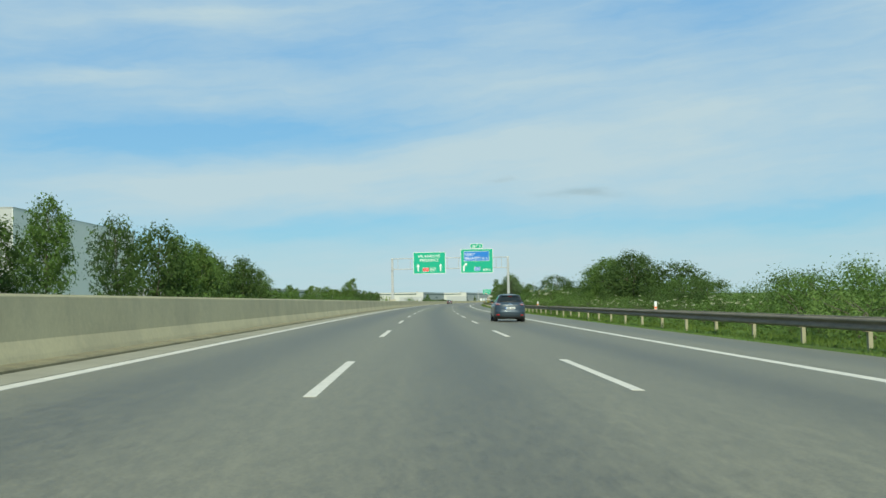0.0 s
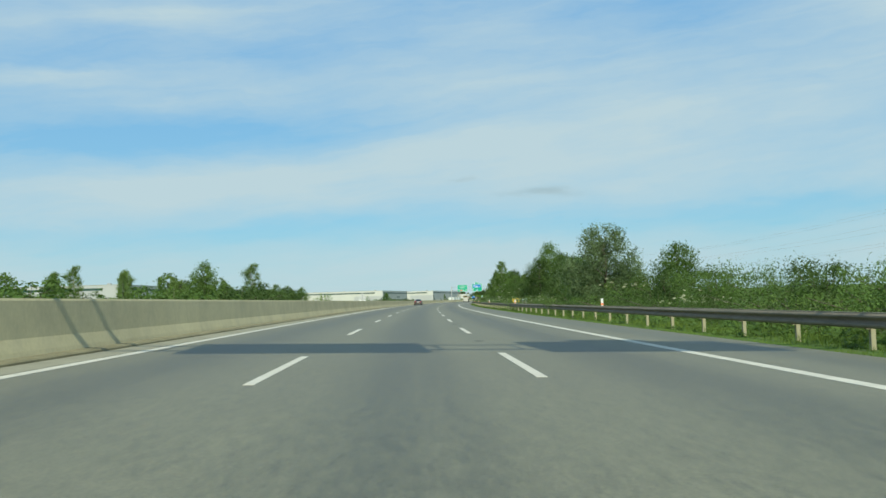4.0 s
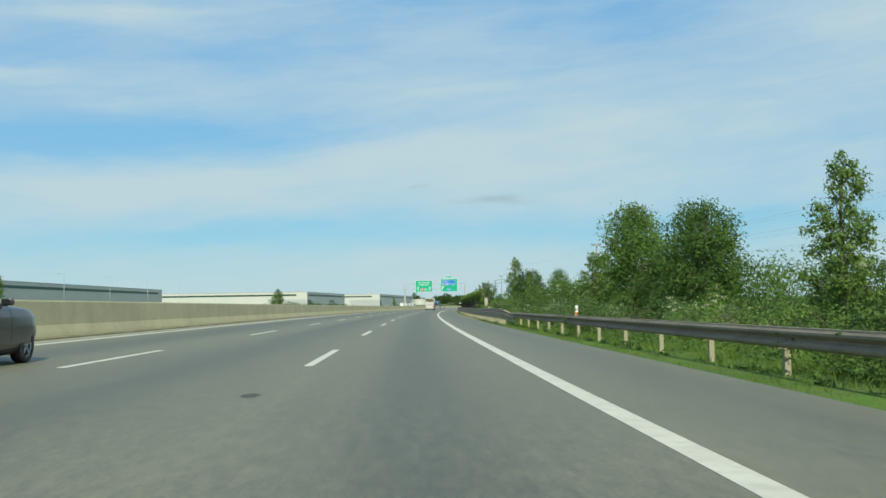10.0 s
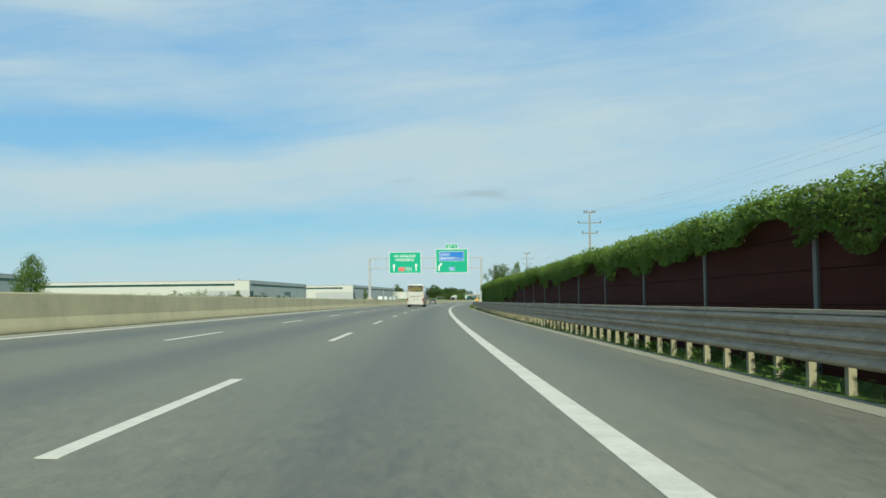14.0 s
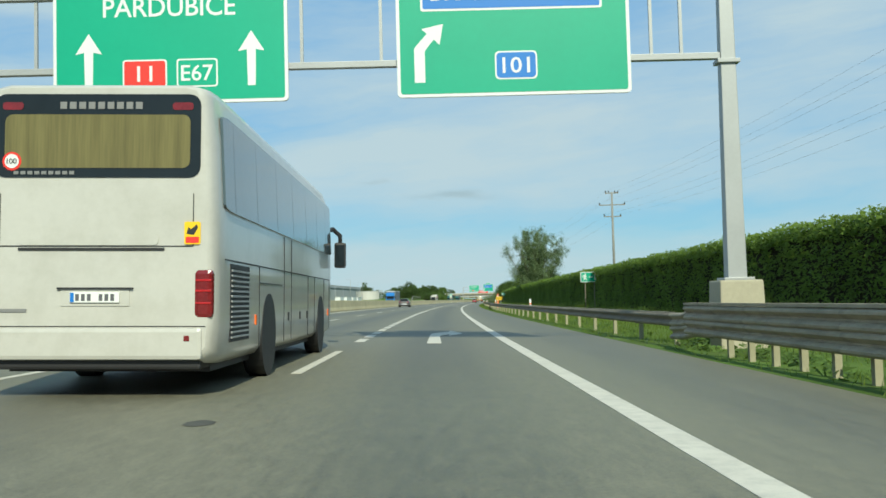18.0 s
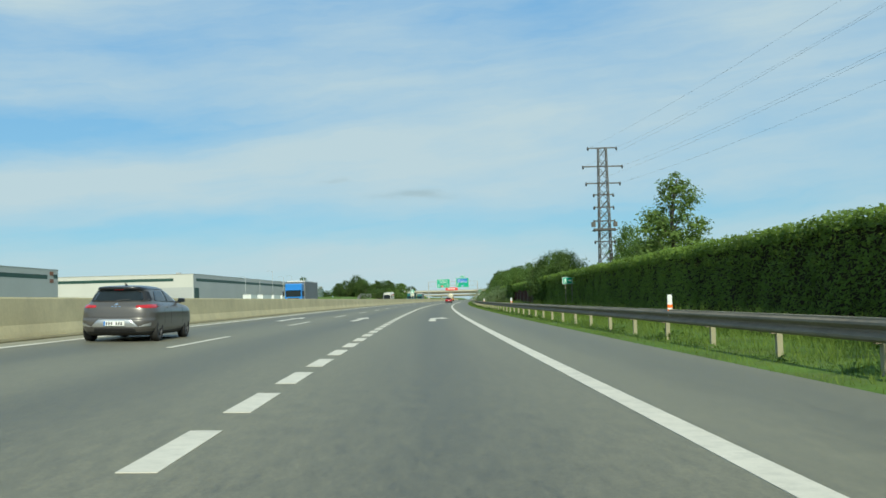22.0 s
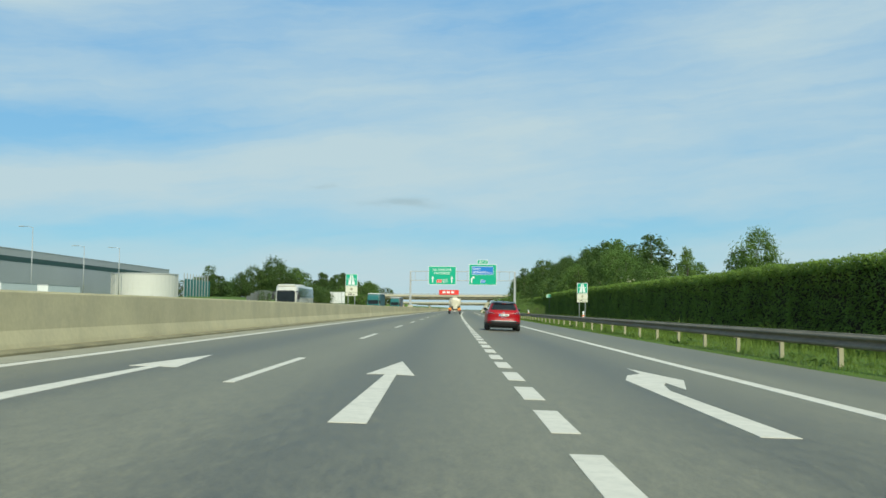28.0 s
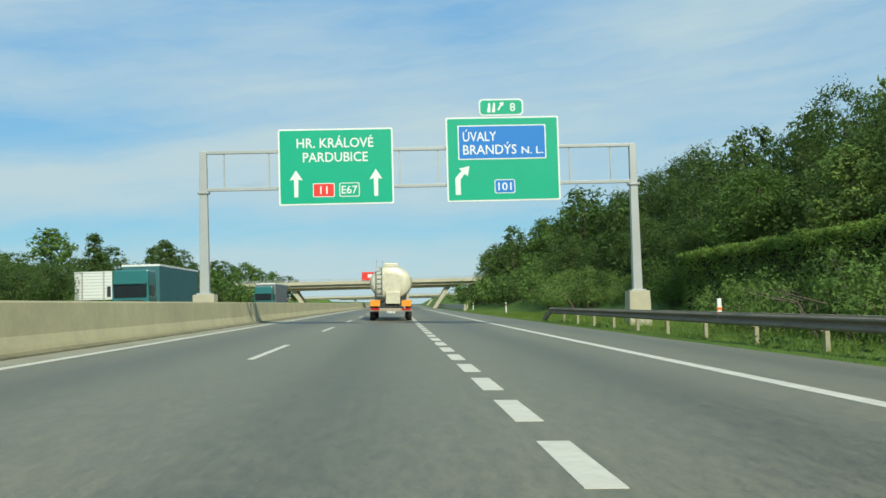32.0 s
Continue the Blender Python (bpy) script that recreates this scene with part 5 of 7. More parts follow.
# ---------------------------------------------------------------- small signs and posts
def marker_post(first=[]):
    if not first:
        p = thing("marker_post", "white plastic marker post with an orange reflector band", "marker post", group="marker posts")
        part("shaft", box(-0.062, 0.062, -0.025, 0.03, 0.62, 1.14, 0.012, (0.94, 0.7)), WHITE, p)
        for z in (0.70, 0.82):
            part("reflector_band", box(-0.061, 0.061, -0.031, 0.025, z, z + 0.075, 0.003), ORANGE, p, "orange-red band")
        part("bracket", box(-0.04, 0.04, -0.02, 0.02, 0.50, 0.66, 0.004), ZINC, p)
        first.append(p)
        return p
    return copy_thing(first[0], Matrix.Identity(4))


for k in range(24):
    s = 33.4 + 49.6 * k
    if 430 < s < 640 or s > 1150:
        continue
    marker_post().matrix_basis = stand(s, 9.66 if s < 404 or s > 738 else 9.44, deck(ROAD_R) - 0.02, spin.uniform(-6, 6))


def ground_post(first=[]):
    if not first:
        p = thing("ground_post", "slim white marker post standing in the grass", "marker post", group="marker posts in the grass")
        part("shaft", box(-0.055, 0.055, -0.04, 0.04, -0.3, 1.08, 0.015, (0.95, 0.8)), WHITE, p)
        part("dark_band", box(-0.056, 0.056, -0.041, 0.041, 0.78, 0.96, 0.004), BLACK, p)
        part("reflector", box(-0.025, 0.025, -0.046, -0.038, 0.81, 0.93, 0.003), ORANGE, p)
        first.append(p)
        return p
    return copy_thing(first[0], Matrix.Identity(4))


for s, d in ((1190.8, 11.2), (1240.6, 11.8), (1258.0, 12.1)):
    ground_post().matrix_basis = stand(s, d, ground(s, d))

RUNNER = [(-0.13, -0.02), (-0.06, 0.06), (-0.02, 0.05), (-0.08, -0.06), (-0.04, -0.12), (-0.12, -0.20), (-0.09, -0.22), (0.01, -0.12), (-0.01, -0.05), (0.05, -0.10), (0.09, -0.19), (0.13, -0.17), (0.08, -0.05), (0.03, 0.01), (0.05, 0.07), (0.10, 0.02), (0.13, 0.04), (0.05, 0.13), (-0.08, 0.13), (-0.16, 0.01)]


def escape_sign(s, d, z, wide, posts=True):
    """A green way-out board: a running figure sign, an arrow and a door."""
    h = wide * 0.56
    g = thing("escape_sign", "green emergency exit board on posts before the overgrown wall", "sign", stand(s, d, 0), group="emergency exit signs")
    part("board", plate(bmesh.new(), rounded(-wide / 2, wide / 2, z - h / 2, z + h / 2, 0.04), 0, 0.03), WHITE, g)
    k = wide / 1.2
    sheet("green_face", rounded(-wide / 2 + 0.04 * k, wide / 2 - 0.05 * k, z - h / 2 + 0.04 * k, z + h / 2 - 0.04 * k, 0.03), -0.002, GREEN, g)
    sheet("running_sign_shape", [(-0.32 * k + x * k * 1.1, z - 0.01 + y * k * 1.1) for x, y in RUNNER], -0.007, WHITE, g)
    bm = bmesh.new()
    bmesh.ops.create_circle(bm, cap_ends=True, segments=10, radius=0.05 * k)
    bmesh.ops.transform(bm, matrix=Matrix.Translation((-0.28 * k, -0.012, z + 0.18 * k)) @ Matrix.Rotation(math.pi / 2, 4, "X"), verts=bm.verts)
    part("dot", bm, WHITE, g)
    sheet("arrow", [(-0.08 * k, z - 0.02 * k), (0.10 * k, z - 0.02 * k), (0.10 * k, z - 0.08 * k), (0.22 * k, z), (0.10 * k, z + 0.08 * k), (0.10 * k, z + 0.02 * k), (-0.08 * k, z + 0.02 * k)], -0.007, WHITE, g)
    sheet("door_shape", [(0.30 * k, z - 0.2 * k), (0.50 * k, z - 0.2 * k), (0.50 * k, z + 0.2 * k), (0.30 * k, z + 0.2 * k)], -0.007, WHITE, g)
    for x in (-wide * 0.25, wide * 0.25) if wide > 0.9 else (0.0,):
        bm = bmesh.new()
        tube(bm, [(x, 0.06, ground(s, d) - 0.2), (x, 0.06, z + h / 2)], [0.03, 0.03], 8)
        part("post", bm, ZINC_DULL, g)


escape_sign(559.2, 10.05 + 0.65, 2.40, 1.22)
escape_sign(683.3, 13.9, 2.28, 1.22)
escape_sign(826.8, 14.0, 2.10, 0.95)
escape_sign(953.0, 13.7, 2.10, 0.68)
escape_sign(1097.0, 14.12, 2.90, 0.80)


def bars(parent, x0, x1, z, n, h, y, mt):
    """Writing that is too small to read, as plain bars."""
    w = (x1 - x0) / n
    for i in range(n):
        sheet("writing_bar", [(x0 + w * i, z), (x0 + w * (i + 0.72), z), (x0 + w * (i + 0.72), z + h), (x0 + w * i, z + h)], y, mt, parent)


def small_board(name, label, s, d, z0, z1, wide, face, ink, count):
    g = thing(name, label, "sign", stand(s, d, 0))
    part("board", plate(bmesh.new(), rounded(-wide / 2, wide / 2, z0, z1, 0.03), 0, 0.02), face, g)
    if count:
        bars(g, -wide * 0.4, wide * 0.4, z0 + (z1 - z0) * 0.3, count, (z1 - z0) * 0.4, -0.003, ink)
    for x in (-wide * 0.3, wide * 0.3):
        bm = bmesh.new()
        tube(bm, [(x, 0.05, ground(s, d) - 0.2), (x, 0.05, z1 - 0.04)], [0.022, 0.022], 8)
        part("post", bm, MAST, g)
    return g


small_board("distance_board", "yellow board with dark writing on short posts behind the rail", 241, 10.56, 0.64, 1.02, 0.76, YELLOW, BLACK, 4)
small_board("kilometre_board", "small dark green board with white writing on a post", 233.2, 10.75, 0.80, 0.99, 0.55, DARK_GREEN, WHITE, 6)
bay_board = small_board("distance_board", "yellow board with dark figures beside the emergency bay", 730.2, 9.95, 0.88, 1.26, 0.68, YELLOW, BLACK, 0)
words("7,8", 0.20, BLACK, "lettering", bay_board, -0.28, -0.004, 0.97, width=0.27)
sheet("phone_symbol", [(0.04, 0.98), (0.09, 0.96), (0.16, 1.08), (0.22, 0.99), (0.28, 1.00), (0.26, 1.05), (0.18, 1.16), (0.10, 1.14)], -0.004, BLACK, bay_board)
apron = new("bay_apron", bpy.data.meshes.new("bay_apron"))
slab = box(-0.5, 0.3, 1.0, 8.5, -0.12, 0.02, 0.01)
slab.to_mesh(apron.data)
slab.free()
apron.data.materials.append(CONCRETE_PALE)
apron.matrix_basis = stand(736.5, 9.95, ground(736.5, 9.95), 0, TILT)
tagged(apron, "pale concrete apron under the guard rail at the emergency bay", "pavement", kind="structure")


def call_post():
    g = thing("emergency_call_post", "tall orange emergency call post with white plates behind the guard rail", "call post", stand(740.6, 10.2, ground(740.6, 10.2)))
    part("body", box(-0.12, 0.12, -0.1, 0.1, -0.1, 1.85, 0.02, (0.86, 0.86)), ORANGE, g)
    part("cap", box(-0.105, 0.105, -0.09, 0.09, 1.85, 1.90, 0.015), ORANGE, g)
    for z0, z1 in ((1.55, 1.78), (1.05, 1.45)):
        sheet("plate", [(-0.075, z0), (0.075, z0), (0.075, z1), (-0.075, z1)], -0.104, WHITE, g)
    for z in (1.12, 1.2, 1.28, 1.36, 1.62, 1.69):
        sheet("writing_bar", [(-0.055, z), (0.055, z), (0.055, z + 0.035), (-0.055, z + 0.035)], -0.109, BLACK, g)


call_post()


def motorway_sign(s, d, top, wide, foot):
    """The motorway symbol with a plate below it."""
    g = thing("motorway_sign", "green motorway symbol sign with two cream plates below on posts", "sign", stand(s, d, 0), group="motorway symbol signs")
    z = top - wide
    part("board", plate(bmesh.new(), rounded(-wide / 2, wide / 2, z, top, 0.06), 0, 0.03), WHITE, g)
    sheet("green_face", rounded(-wide / 2 + 0.04, wide / 2 - 0.04, z + 0.04, top - 0.04, 0.05), -0.002, GREEN, g)
    k = wide
    for sgn in (-1, 1):
        sheet("lane_shape", [(sgn * 0.04 * k, z + 0.1 * k), (sgn * 0.30 * k, z + 0.1 * k), (sgn * 0.20 * k, z + 0.52 * k), (sgn * 0.03 * k, z + 0.52 * k)][::sgn], -0.007, WHITE, g)
        sheet("lane_shape", [(sgn * 0.03 * k, z + 0.62 * k), (sgn * 0.16 * k, z + 0.62 * k), (sgn * 0.11 * k, z + 0.9 * k), (sgn * 0.02 * k, z + 0.9 * k)][::sgn], -0.007, WHITE, g)
    sheet("bridge_shape", [(-0.38 * k, z + 0.54 * k), (0.38 * k, z + 0.54 * k), (0.30 * k, z + 0.61 * k), (-0.30 * k, z + 0.61 * k)], -0.009, WHITE, g)
    part("plate", plate(bmesh.new(), rounded(-wide / 2, wide / 2, z - 0.53 * wide, z - 0.03, 0.04), 0, 0.03), CREAM, g, "cream plate with a grey emblem")
    sheet("emblem", [(0.11 * wide * math.cos(a), z - 0.27 * wide + 0.11 * wide * math.sin(a)) for a in (math.tau * i / 16 for i in range(16))], -0.003, POST_STEEL, g)
    low = part("plate", plate(bmesh.new(), rounded(-wide / 2, wide / 2, z - 0.83 * wide, z - 0.56 * wide, 0.04), 0, 0.03), CREAM, g, "cream plate with the words 500 m")
    words("500 m", 0.16 * wide, BLACK, "lettering", low, 0, -0.003, z - 0.775 * wide, True, width=0.58 * wide)
    for x in (-wide * 0.28, wide * 0.28):
        bm = bmesh.new()
        tube(bm, [(x, 0.06, foot), (x, 0.06, top - 0.05)], [0.035, 0.035], 8)
        part("post", bm, MAST, g)


motorway_sign(1045.6, 12.2, 3.35, 0.92, -0.6)
motorway_sign(1045.9, -8.05, 4.0, 1.05, 0.1)


def sign_back(name, label, s, d, outline, z_foot, xs):
    g = thing(name, label, "sign", stand(s, d, 0))
    part("board", plate(bmesh.new(), outline, 0, 0.04), WHITE if name == "board_back" else SIGN_BACK, g)
    z0, z1 = min(z for _, z in outline), max(z for _, z in outline)
    for x in xs:
        part("post", box(x - 0.06, x + 0.06, -0.10, -0.004, z_foot, z1 - 0.05), MAST, g)
    if name == "board_back":
        for i in range(9):
            z = z0 + (z1 - z0) * (i + 0.5) / 9
            part("rib", box(-1.7, 1.7, -0.03, -0.004, z - 0.02, z + 0.02), MAST, g)
    return g


sign_back("board_back", "back of a large ribbed direction board for the other lanes", 1191.7, -27.65, rounded(-1.75, 1.75, 2.1, 4.75, 0.05), -0.2, (-1.0, 1.0))
warn = sign_back("triangle_sign_back", "grey back of a large triangular warning sign behind the wall", 273.5, -9.0, [(-0.56, 1.50), (0.56, 1.50), (0.04, 2.50), (-0.04, 2.50)], 0.1, (0.0,))
part("lower_plate", plate(bmesh.new(), rounded(-0.52, 0.52, 1.14, 1.47, 0.03), 0, 0.03), WHITE, warn, "pale back of a small oblong plate")
for z, w in ((1.62, 0.44), (1.85, 0.31), (2.12, 0.17), (1.30, 0.46)):
    part("rib", box(-w, w, -0.03, -0.004, z - 0.018, z + 0.018), MAST, warn)


# ---------------------------------------------------------------- power line
PYLON_STEEL = surface("pylon_steel", (0.10, 0.097, 0.09), 0.7, metal=0.1, vary=0.15)
POLE_GREY = surface("pole_concrete", (0.23, 0.225, 0.205), 0.85, vary=0.15, coarse=1.0, fine=10)


def wood_pole(s, d, top):
    g = thing("power_pole", "tall concrete power pole with three cross arms", "power pole", stand(s, d, ground(s, d) - 0.3), group="power poles")
    h = top - ground(s, d) + 0.3
    bm = bmesh.new()
    tube(bm, [(0, 0, 0), (0, 0, h)], [0.17, 0.10], 10)
    part("mast", bm, POLE_GREY, g)
    for i, (dz, w) in enumerate(((0.12, 0.75), (1.45, 1.45), (2.75, 0.98))):
        arm = part("cross_arm", box(-w, w, -0.05, 0.05, h - dz - 0.05, h - dz + 0.05, 0.01), ZINC_DULL, g)
        for x in ((-w + 0.06, -w + 0.4, w - 0.4, w - 0.06) if i == 0 else (-w + 0.06, w - 0.06)):
            bm = bmesh.new()
            tube(bm, [(x, 0, h - dz + 0.04), (x, 0, h - dz + 0.12), (x, 0, h - dz + 0.28)], [0.03, 0.075, 0.05], 8)
            part("insulator", bm, BLACK, arm)
    return [on(s, d + x, top - dz + 0.25) for dz, w in ((0.12, 0.69), (1.45, 1.39), (2.75, 0.92)) for x in (-w, w)]


def lattice_pole(s, d, top):
    g = thing("lattice_pylon", "grey steel lattice pylon with three cross arms and switch gear", "pylon", stand(s, d, ground(s, d) - 0.3))
    z0 = ground(s, d) - 0.3
    h = top - z0
    wide = lambda z: 0.58 - 0.24 * z / h
    for sx in (-1, 1):
        for sy in (-1, 1):
            bm = bmesh.new()
            tube(bm, [(sx * wide(0), sy * wide(0), 0), (sx * wide(h), sy * wide(h), h)], [0.06, 0.05], 6)
            part("leg", bm, PYLON_STEEL, g)
    n = 16
    for i in range(n):
        a, b = h * i / n, h * (i + 1) / n
        for k in range(4):
            bm = bmesh.new()
            for p, q, za, zb in (((-1, -1), (1, -1), a, b), ((1, -1), (-1, -1), a, b)):
                c, s_ = (1, 0, -1, 0)[k], (0, 1, 0, -1)[k]
                r = lambda v, w: (v[0] * c - v[1] * s_, v[0] * s_ + v[1] * c, w)
                tube(bm, [r((p[0] * wide(za), p[1] * wide(za)), za), r((q[0] * wide(zb), q[1] * wide(zb)), zb)], [0.026, 0.026], 4, cap=False)
            part("lattice_brace", bm, PYLON_STEEL, g)
    for z, w in ((h, 1.25), (h - 1.62, 1.72), (h - 3.1, 1.48), (h - 4.1, 0.85), (h - 5.2, 0.85), (h - 6.4, 0.9), (h - 7.1, 0.9), (h - 8.2, 0.85)):
        arm = part("cross_arm", box(-w, w, -0.07, 0.07, z - 0.05, z + 0.05, 0.01), PYLON_STEEL, g)
        for x in (-w, w):
            bm = bmesh.new()
            tube(bm, [(x, 0, z - 0.22), (x, 0, z - 0.1), (x, 0, z + 0.1)], [0.05, 0.09, 0.05], 7)
            part("insulator", bm, BLACK, arm)
    for x in (-0.95, 0.95):
        part("switch_box", box(x - 0.16, x + 0.16, -0.2, 0.2, h - 6.9, h - 6.5, 0.02), PYLON_STEEL, g)
    part("platform", box(-1.0, 1.0, -0.7, 0.7, h - 7.25, h - 7.18), PYLON_STEEL, g)
    return [on(s, d + x, top - z + 0.0) for z, w in ((0.0, 1.25), (1.62, 1.72), (3.1, 1.48)) for x in (-w, w)]


points = [wood_pole(172.7, 37.9, 8.2), wood_pole(330, 35, 9.0), wood_pole(499, 30.7, 10.4), wood_pole(605.5, 23.5, 12.05), wood_pole(726.6, 22.7, 12.6), lattice_pole(838.3, 18.8, 13.8)]
WIRE = surface("wire", (0.22, 0.22, 0.22), 0.5, metal=0.5, vary=0.1)
for a, b in zip(points, points[1:]):
    for p, q in zip(a, b):
        bm = bmesh.new()
        sag = (q - p).length * 0.012
        line = [p.lerp(q, i / 14) - Vector((0, 0, sag * 4 * (i / 14) * (1 - i / 14))) for i in range(15)]
        tube(bm, line, [0.0045] * 15, 4, cap=False)
        tagged(part("power_wire", bm, WIRE), "thin sagging power wire between two poles", "wire", "power wires")

# ---------------------------------------------------------------- warehouses behind the other carriageway
CLAD_W = surface("white_cladding", (0.52, 0.512, 0.475), 0.6, vary=0.05, coarse=0.1, fine=2.0, dirt=(0.5, 0.49, 0.45), dirt_amount=0.3)
RUST_RED = surface("rust_red_panel", (0.22, 0.085, 0.05), 0.6, vary=0.1)
CLAD_G = surface("grey_cladding", (0.40, 0.405, 0.405), 0.6, vary=0.07, coarse=0.1, fine=2.0)
CLAD_D = surface("dark_green_band", (0.016, 0.055, 0.045), 0.5, vary=0.1)
GLASS = surface("dark_window", (0.02, 0.03, 0.04), 0.08, vary=0.2, spec=0.8)


def warehouse(s0, s1, d, deep, top, label, front=True, band=True, side=None):
    """A long hall: white end towards the traffic, grey side along the road, a dark green band under the eaves."""
    g = thing("warehouse", label, "warehouse", stand(s0, d, 0), group="warehouses")
    length = s1 - s0
    z0 = -1.2
    part("hall", box(-deep, 0, 0, length, z0, top - 0.05), CLAD_W if front else CLAD_G, g)
    part("side_wall", box(0.002, 0.10, 0.0, length, z0, top - 0.05), side or CLAD_G, g)
    part("roof", box(-deep - 0.1, 0.14, -0.1, length + 0.1, top - 0.05, top + 0.10), CLAD_G, g)
    if not band:
        return g
    part("side_band", box(0.101, 0.13, 3.0, length - 6.0, top - 2.15, top - 1.25), CLAD_D, g)
    part("end_band", box(-deep + 2, -6.0, -0.03, -0.001, top - 2.1, top - 1.2), CLAD_D, g)
    part("end_base", box(-22, -0.2, -0.04, -0.001, z0, top - 4.0), CLAD_G, g)
    part("corner_door", box(0.101, 0.14, 1.0, 6.0, z0, top - 4.2), CLAD_D, g)
    for i in range(int(length / 12)):
        y = 8 + 12 * i
        part("loading_door", box(0.101, 0.16, y, y + 3.2, z0, 3.2), CLAD_W if i % 3 else GLASS, g)
    for i in range(5):
        x, y = -8 - i * deep * 0.17, 12 + i * length * 0.17
        part("roof_vent", box(x - 0.7, x + 0.7, y - 0.7, y + 0.7, top + 0.10, top + 0.9, 0.05), MAST, g)
    return g


warehouse(500, 808, -127, 90, 10.6, "long grey warehouse with a dark band under its flat roof", False)
logistics_hall = warehouse(868, 977, -84, 170, 9.9, "white and grey warehouse with a dark green band")
for k, (y, z, mt) in enumerate(((104.2, 8.6, RUST_RED), (106.4, 8.0, CLAD_D), (104.2, 6.9, RUST_RED))):
    part("logo_square", box(0.131, 0.16, y, y + 2.1, z, z + 0.85), mt, logistics_hall)
for k in range(6):
    part("writing_bar", box(0.101, 0.13, 60.5 + 2.1 * k, 62.0 + 2.1 * k, 4.2, 5.8), CLAD_D, logistics_hall)
warehouse(1047, 1216, -74.4, 150, 10.6, "white-fronted grey warehouse with a dark green band under the eaves")
# this hall's road side is coloured paler, as if the sun lit it
warehouse(160, 225, -75, 60, 18.8, "tall pale grey hall standing behind the trees", False, False, surface("sunlit_grey_cladding", (0.74, 0.73, 0.69), 0.6, vary=0.06, coarse=0.1, fine=2.0))


def tank():
    g = thing("water_tank", "wide white round tank in the warehouse yard", "tank", on_tank)
    bm = bmesh.new()
    bmesh.ops.create_cone(bm, cap_ends=True, segments=40, radius1=6.4, radius2=6.4, depth=8.4)
    bmesh.ops.translate(bm, vec=(0, 0, 3.2), verts=bm.verts)
    part("shell", bm, CLAD_W, g)
    for i in range(40):
        a = math.tau * (i + 0.5) / 40
        ob = part("seam", box(-0.03, 0.03, -6.42, -6.37, -1.0, 7.4), CLAD_W, g)
        ob.matrix_basis = Matrix.Rotation(a, 4, "Z")
    bm = bmesh.new()
    bmesh.ops.create_cone(bm, cap_ends=False, segments=40, radius1=6.5, radius2=6.5, depth=0.2)
    bmesh.ops.translate(bm, vec=(0, 0, 7.35), verts=bm.verts)
    part("rim", bm, CLAD_G, g)


on_tank = stand(1153, -61, 0)
tank()


def yard_lamp(s, d, top):
    g = thing("yard_lamp", "slim white lamp post in the warehouse yard", "street lamp", stand(s, d, ground(s, d)), group="yard lamps")
    bm = bmesh.new()
    tube(bm, [(0, 0, -0.2), (0, 0, top)], [0.10, 0.06], 8)
    part("mast", bm, MAST, g)
    bm = bmesh.new()
    tube(bm, [(0, 0, top - 0.1), (-0.7, 0, top + 0.1), (-1.6, 0, top + 0.12)], [0.05, 0.04, 0.04], 6)
    part("arm", bm, MAST, g)
    part("lamp_head", box(-2.1, -1.3, -0.15, 0.15, top + 0.06, top + 0.17, 0.03), MAST, g)


for s, z in ((1062, 9.5), (1083, 9.3), (1104, 12.6), (1124, 9.3), (1141, 9.3)):
    yard_lamp(s, -62, z)
for s in (640, 676, 712, 748):
    yard_lamp(s, -112, 12.5)

PANE = surface("green_glass", (0.08, 0.26, 0.26), 0.15, vary=0.15, spec=0.8)
fence = thing("glass_fence", "tall fence of green-blue glass panes on steel posts", "fence")
for i in range(9):
    m = stand(1168 + 2.4 * i, -57.5, 0)
    ob = part("pane", box(-0.03, 0.03, 0.1, 2.1, 0.2, 7.0), PANE, fence)
    ob.matrix_basis = m
    ob = part("post", box(-0.08, 0.08, -0.08, 0.08, -0.5, 8.2), MAST, fence)
    ob.matrix_basis = m
field_fence = thing("mesh_fence", "low grey mesh fence along the grass slope", "fence")
for i in range(17):
    m = stand(1120 + 3.0 * i, -33.4, ground(1120 + 3.0 * i, -33.4))
    ob = part("fence_panel", box(-0.02, 0.02, 0.05, 2.95, 0.1, 1.7), POLE_GREY, field_fence)
    ob.matrix_basis = m

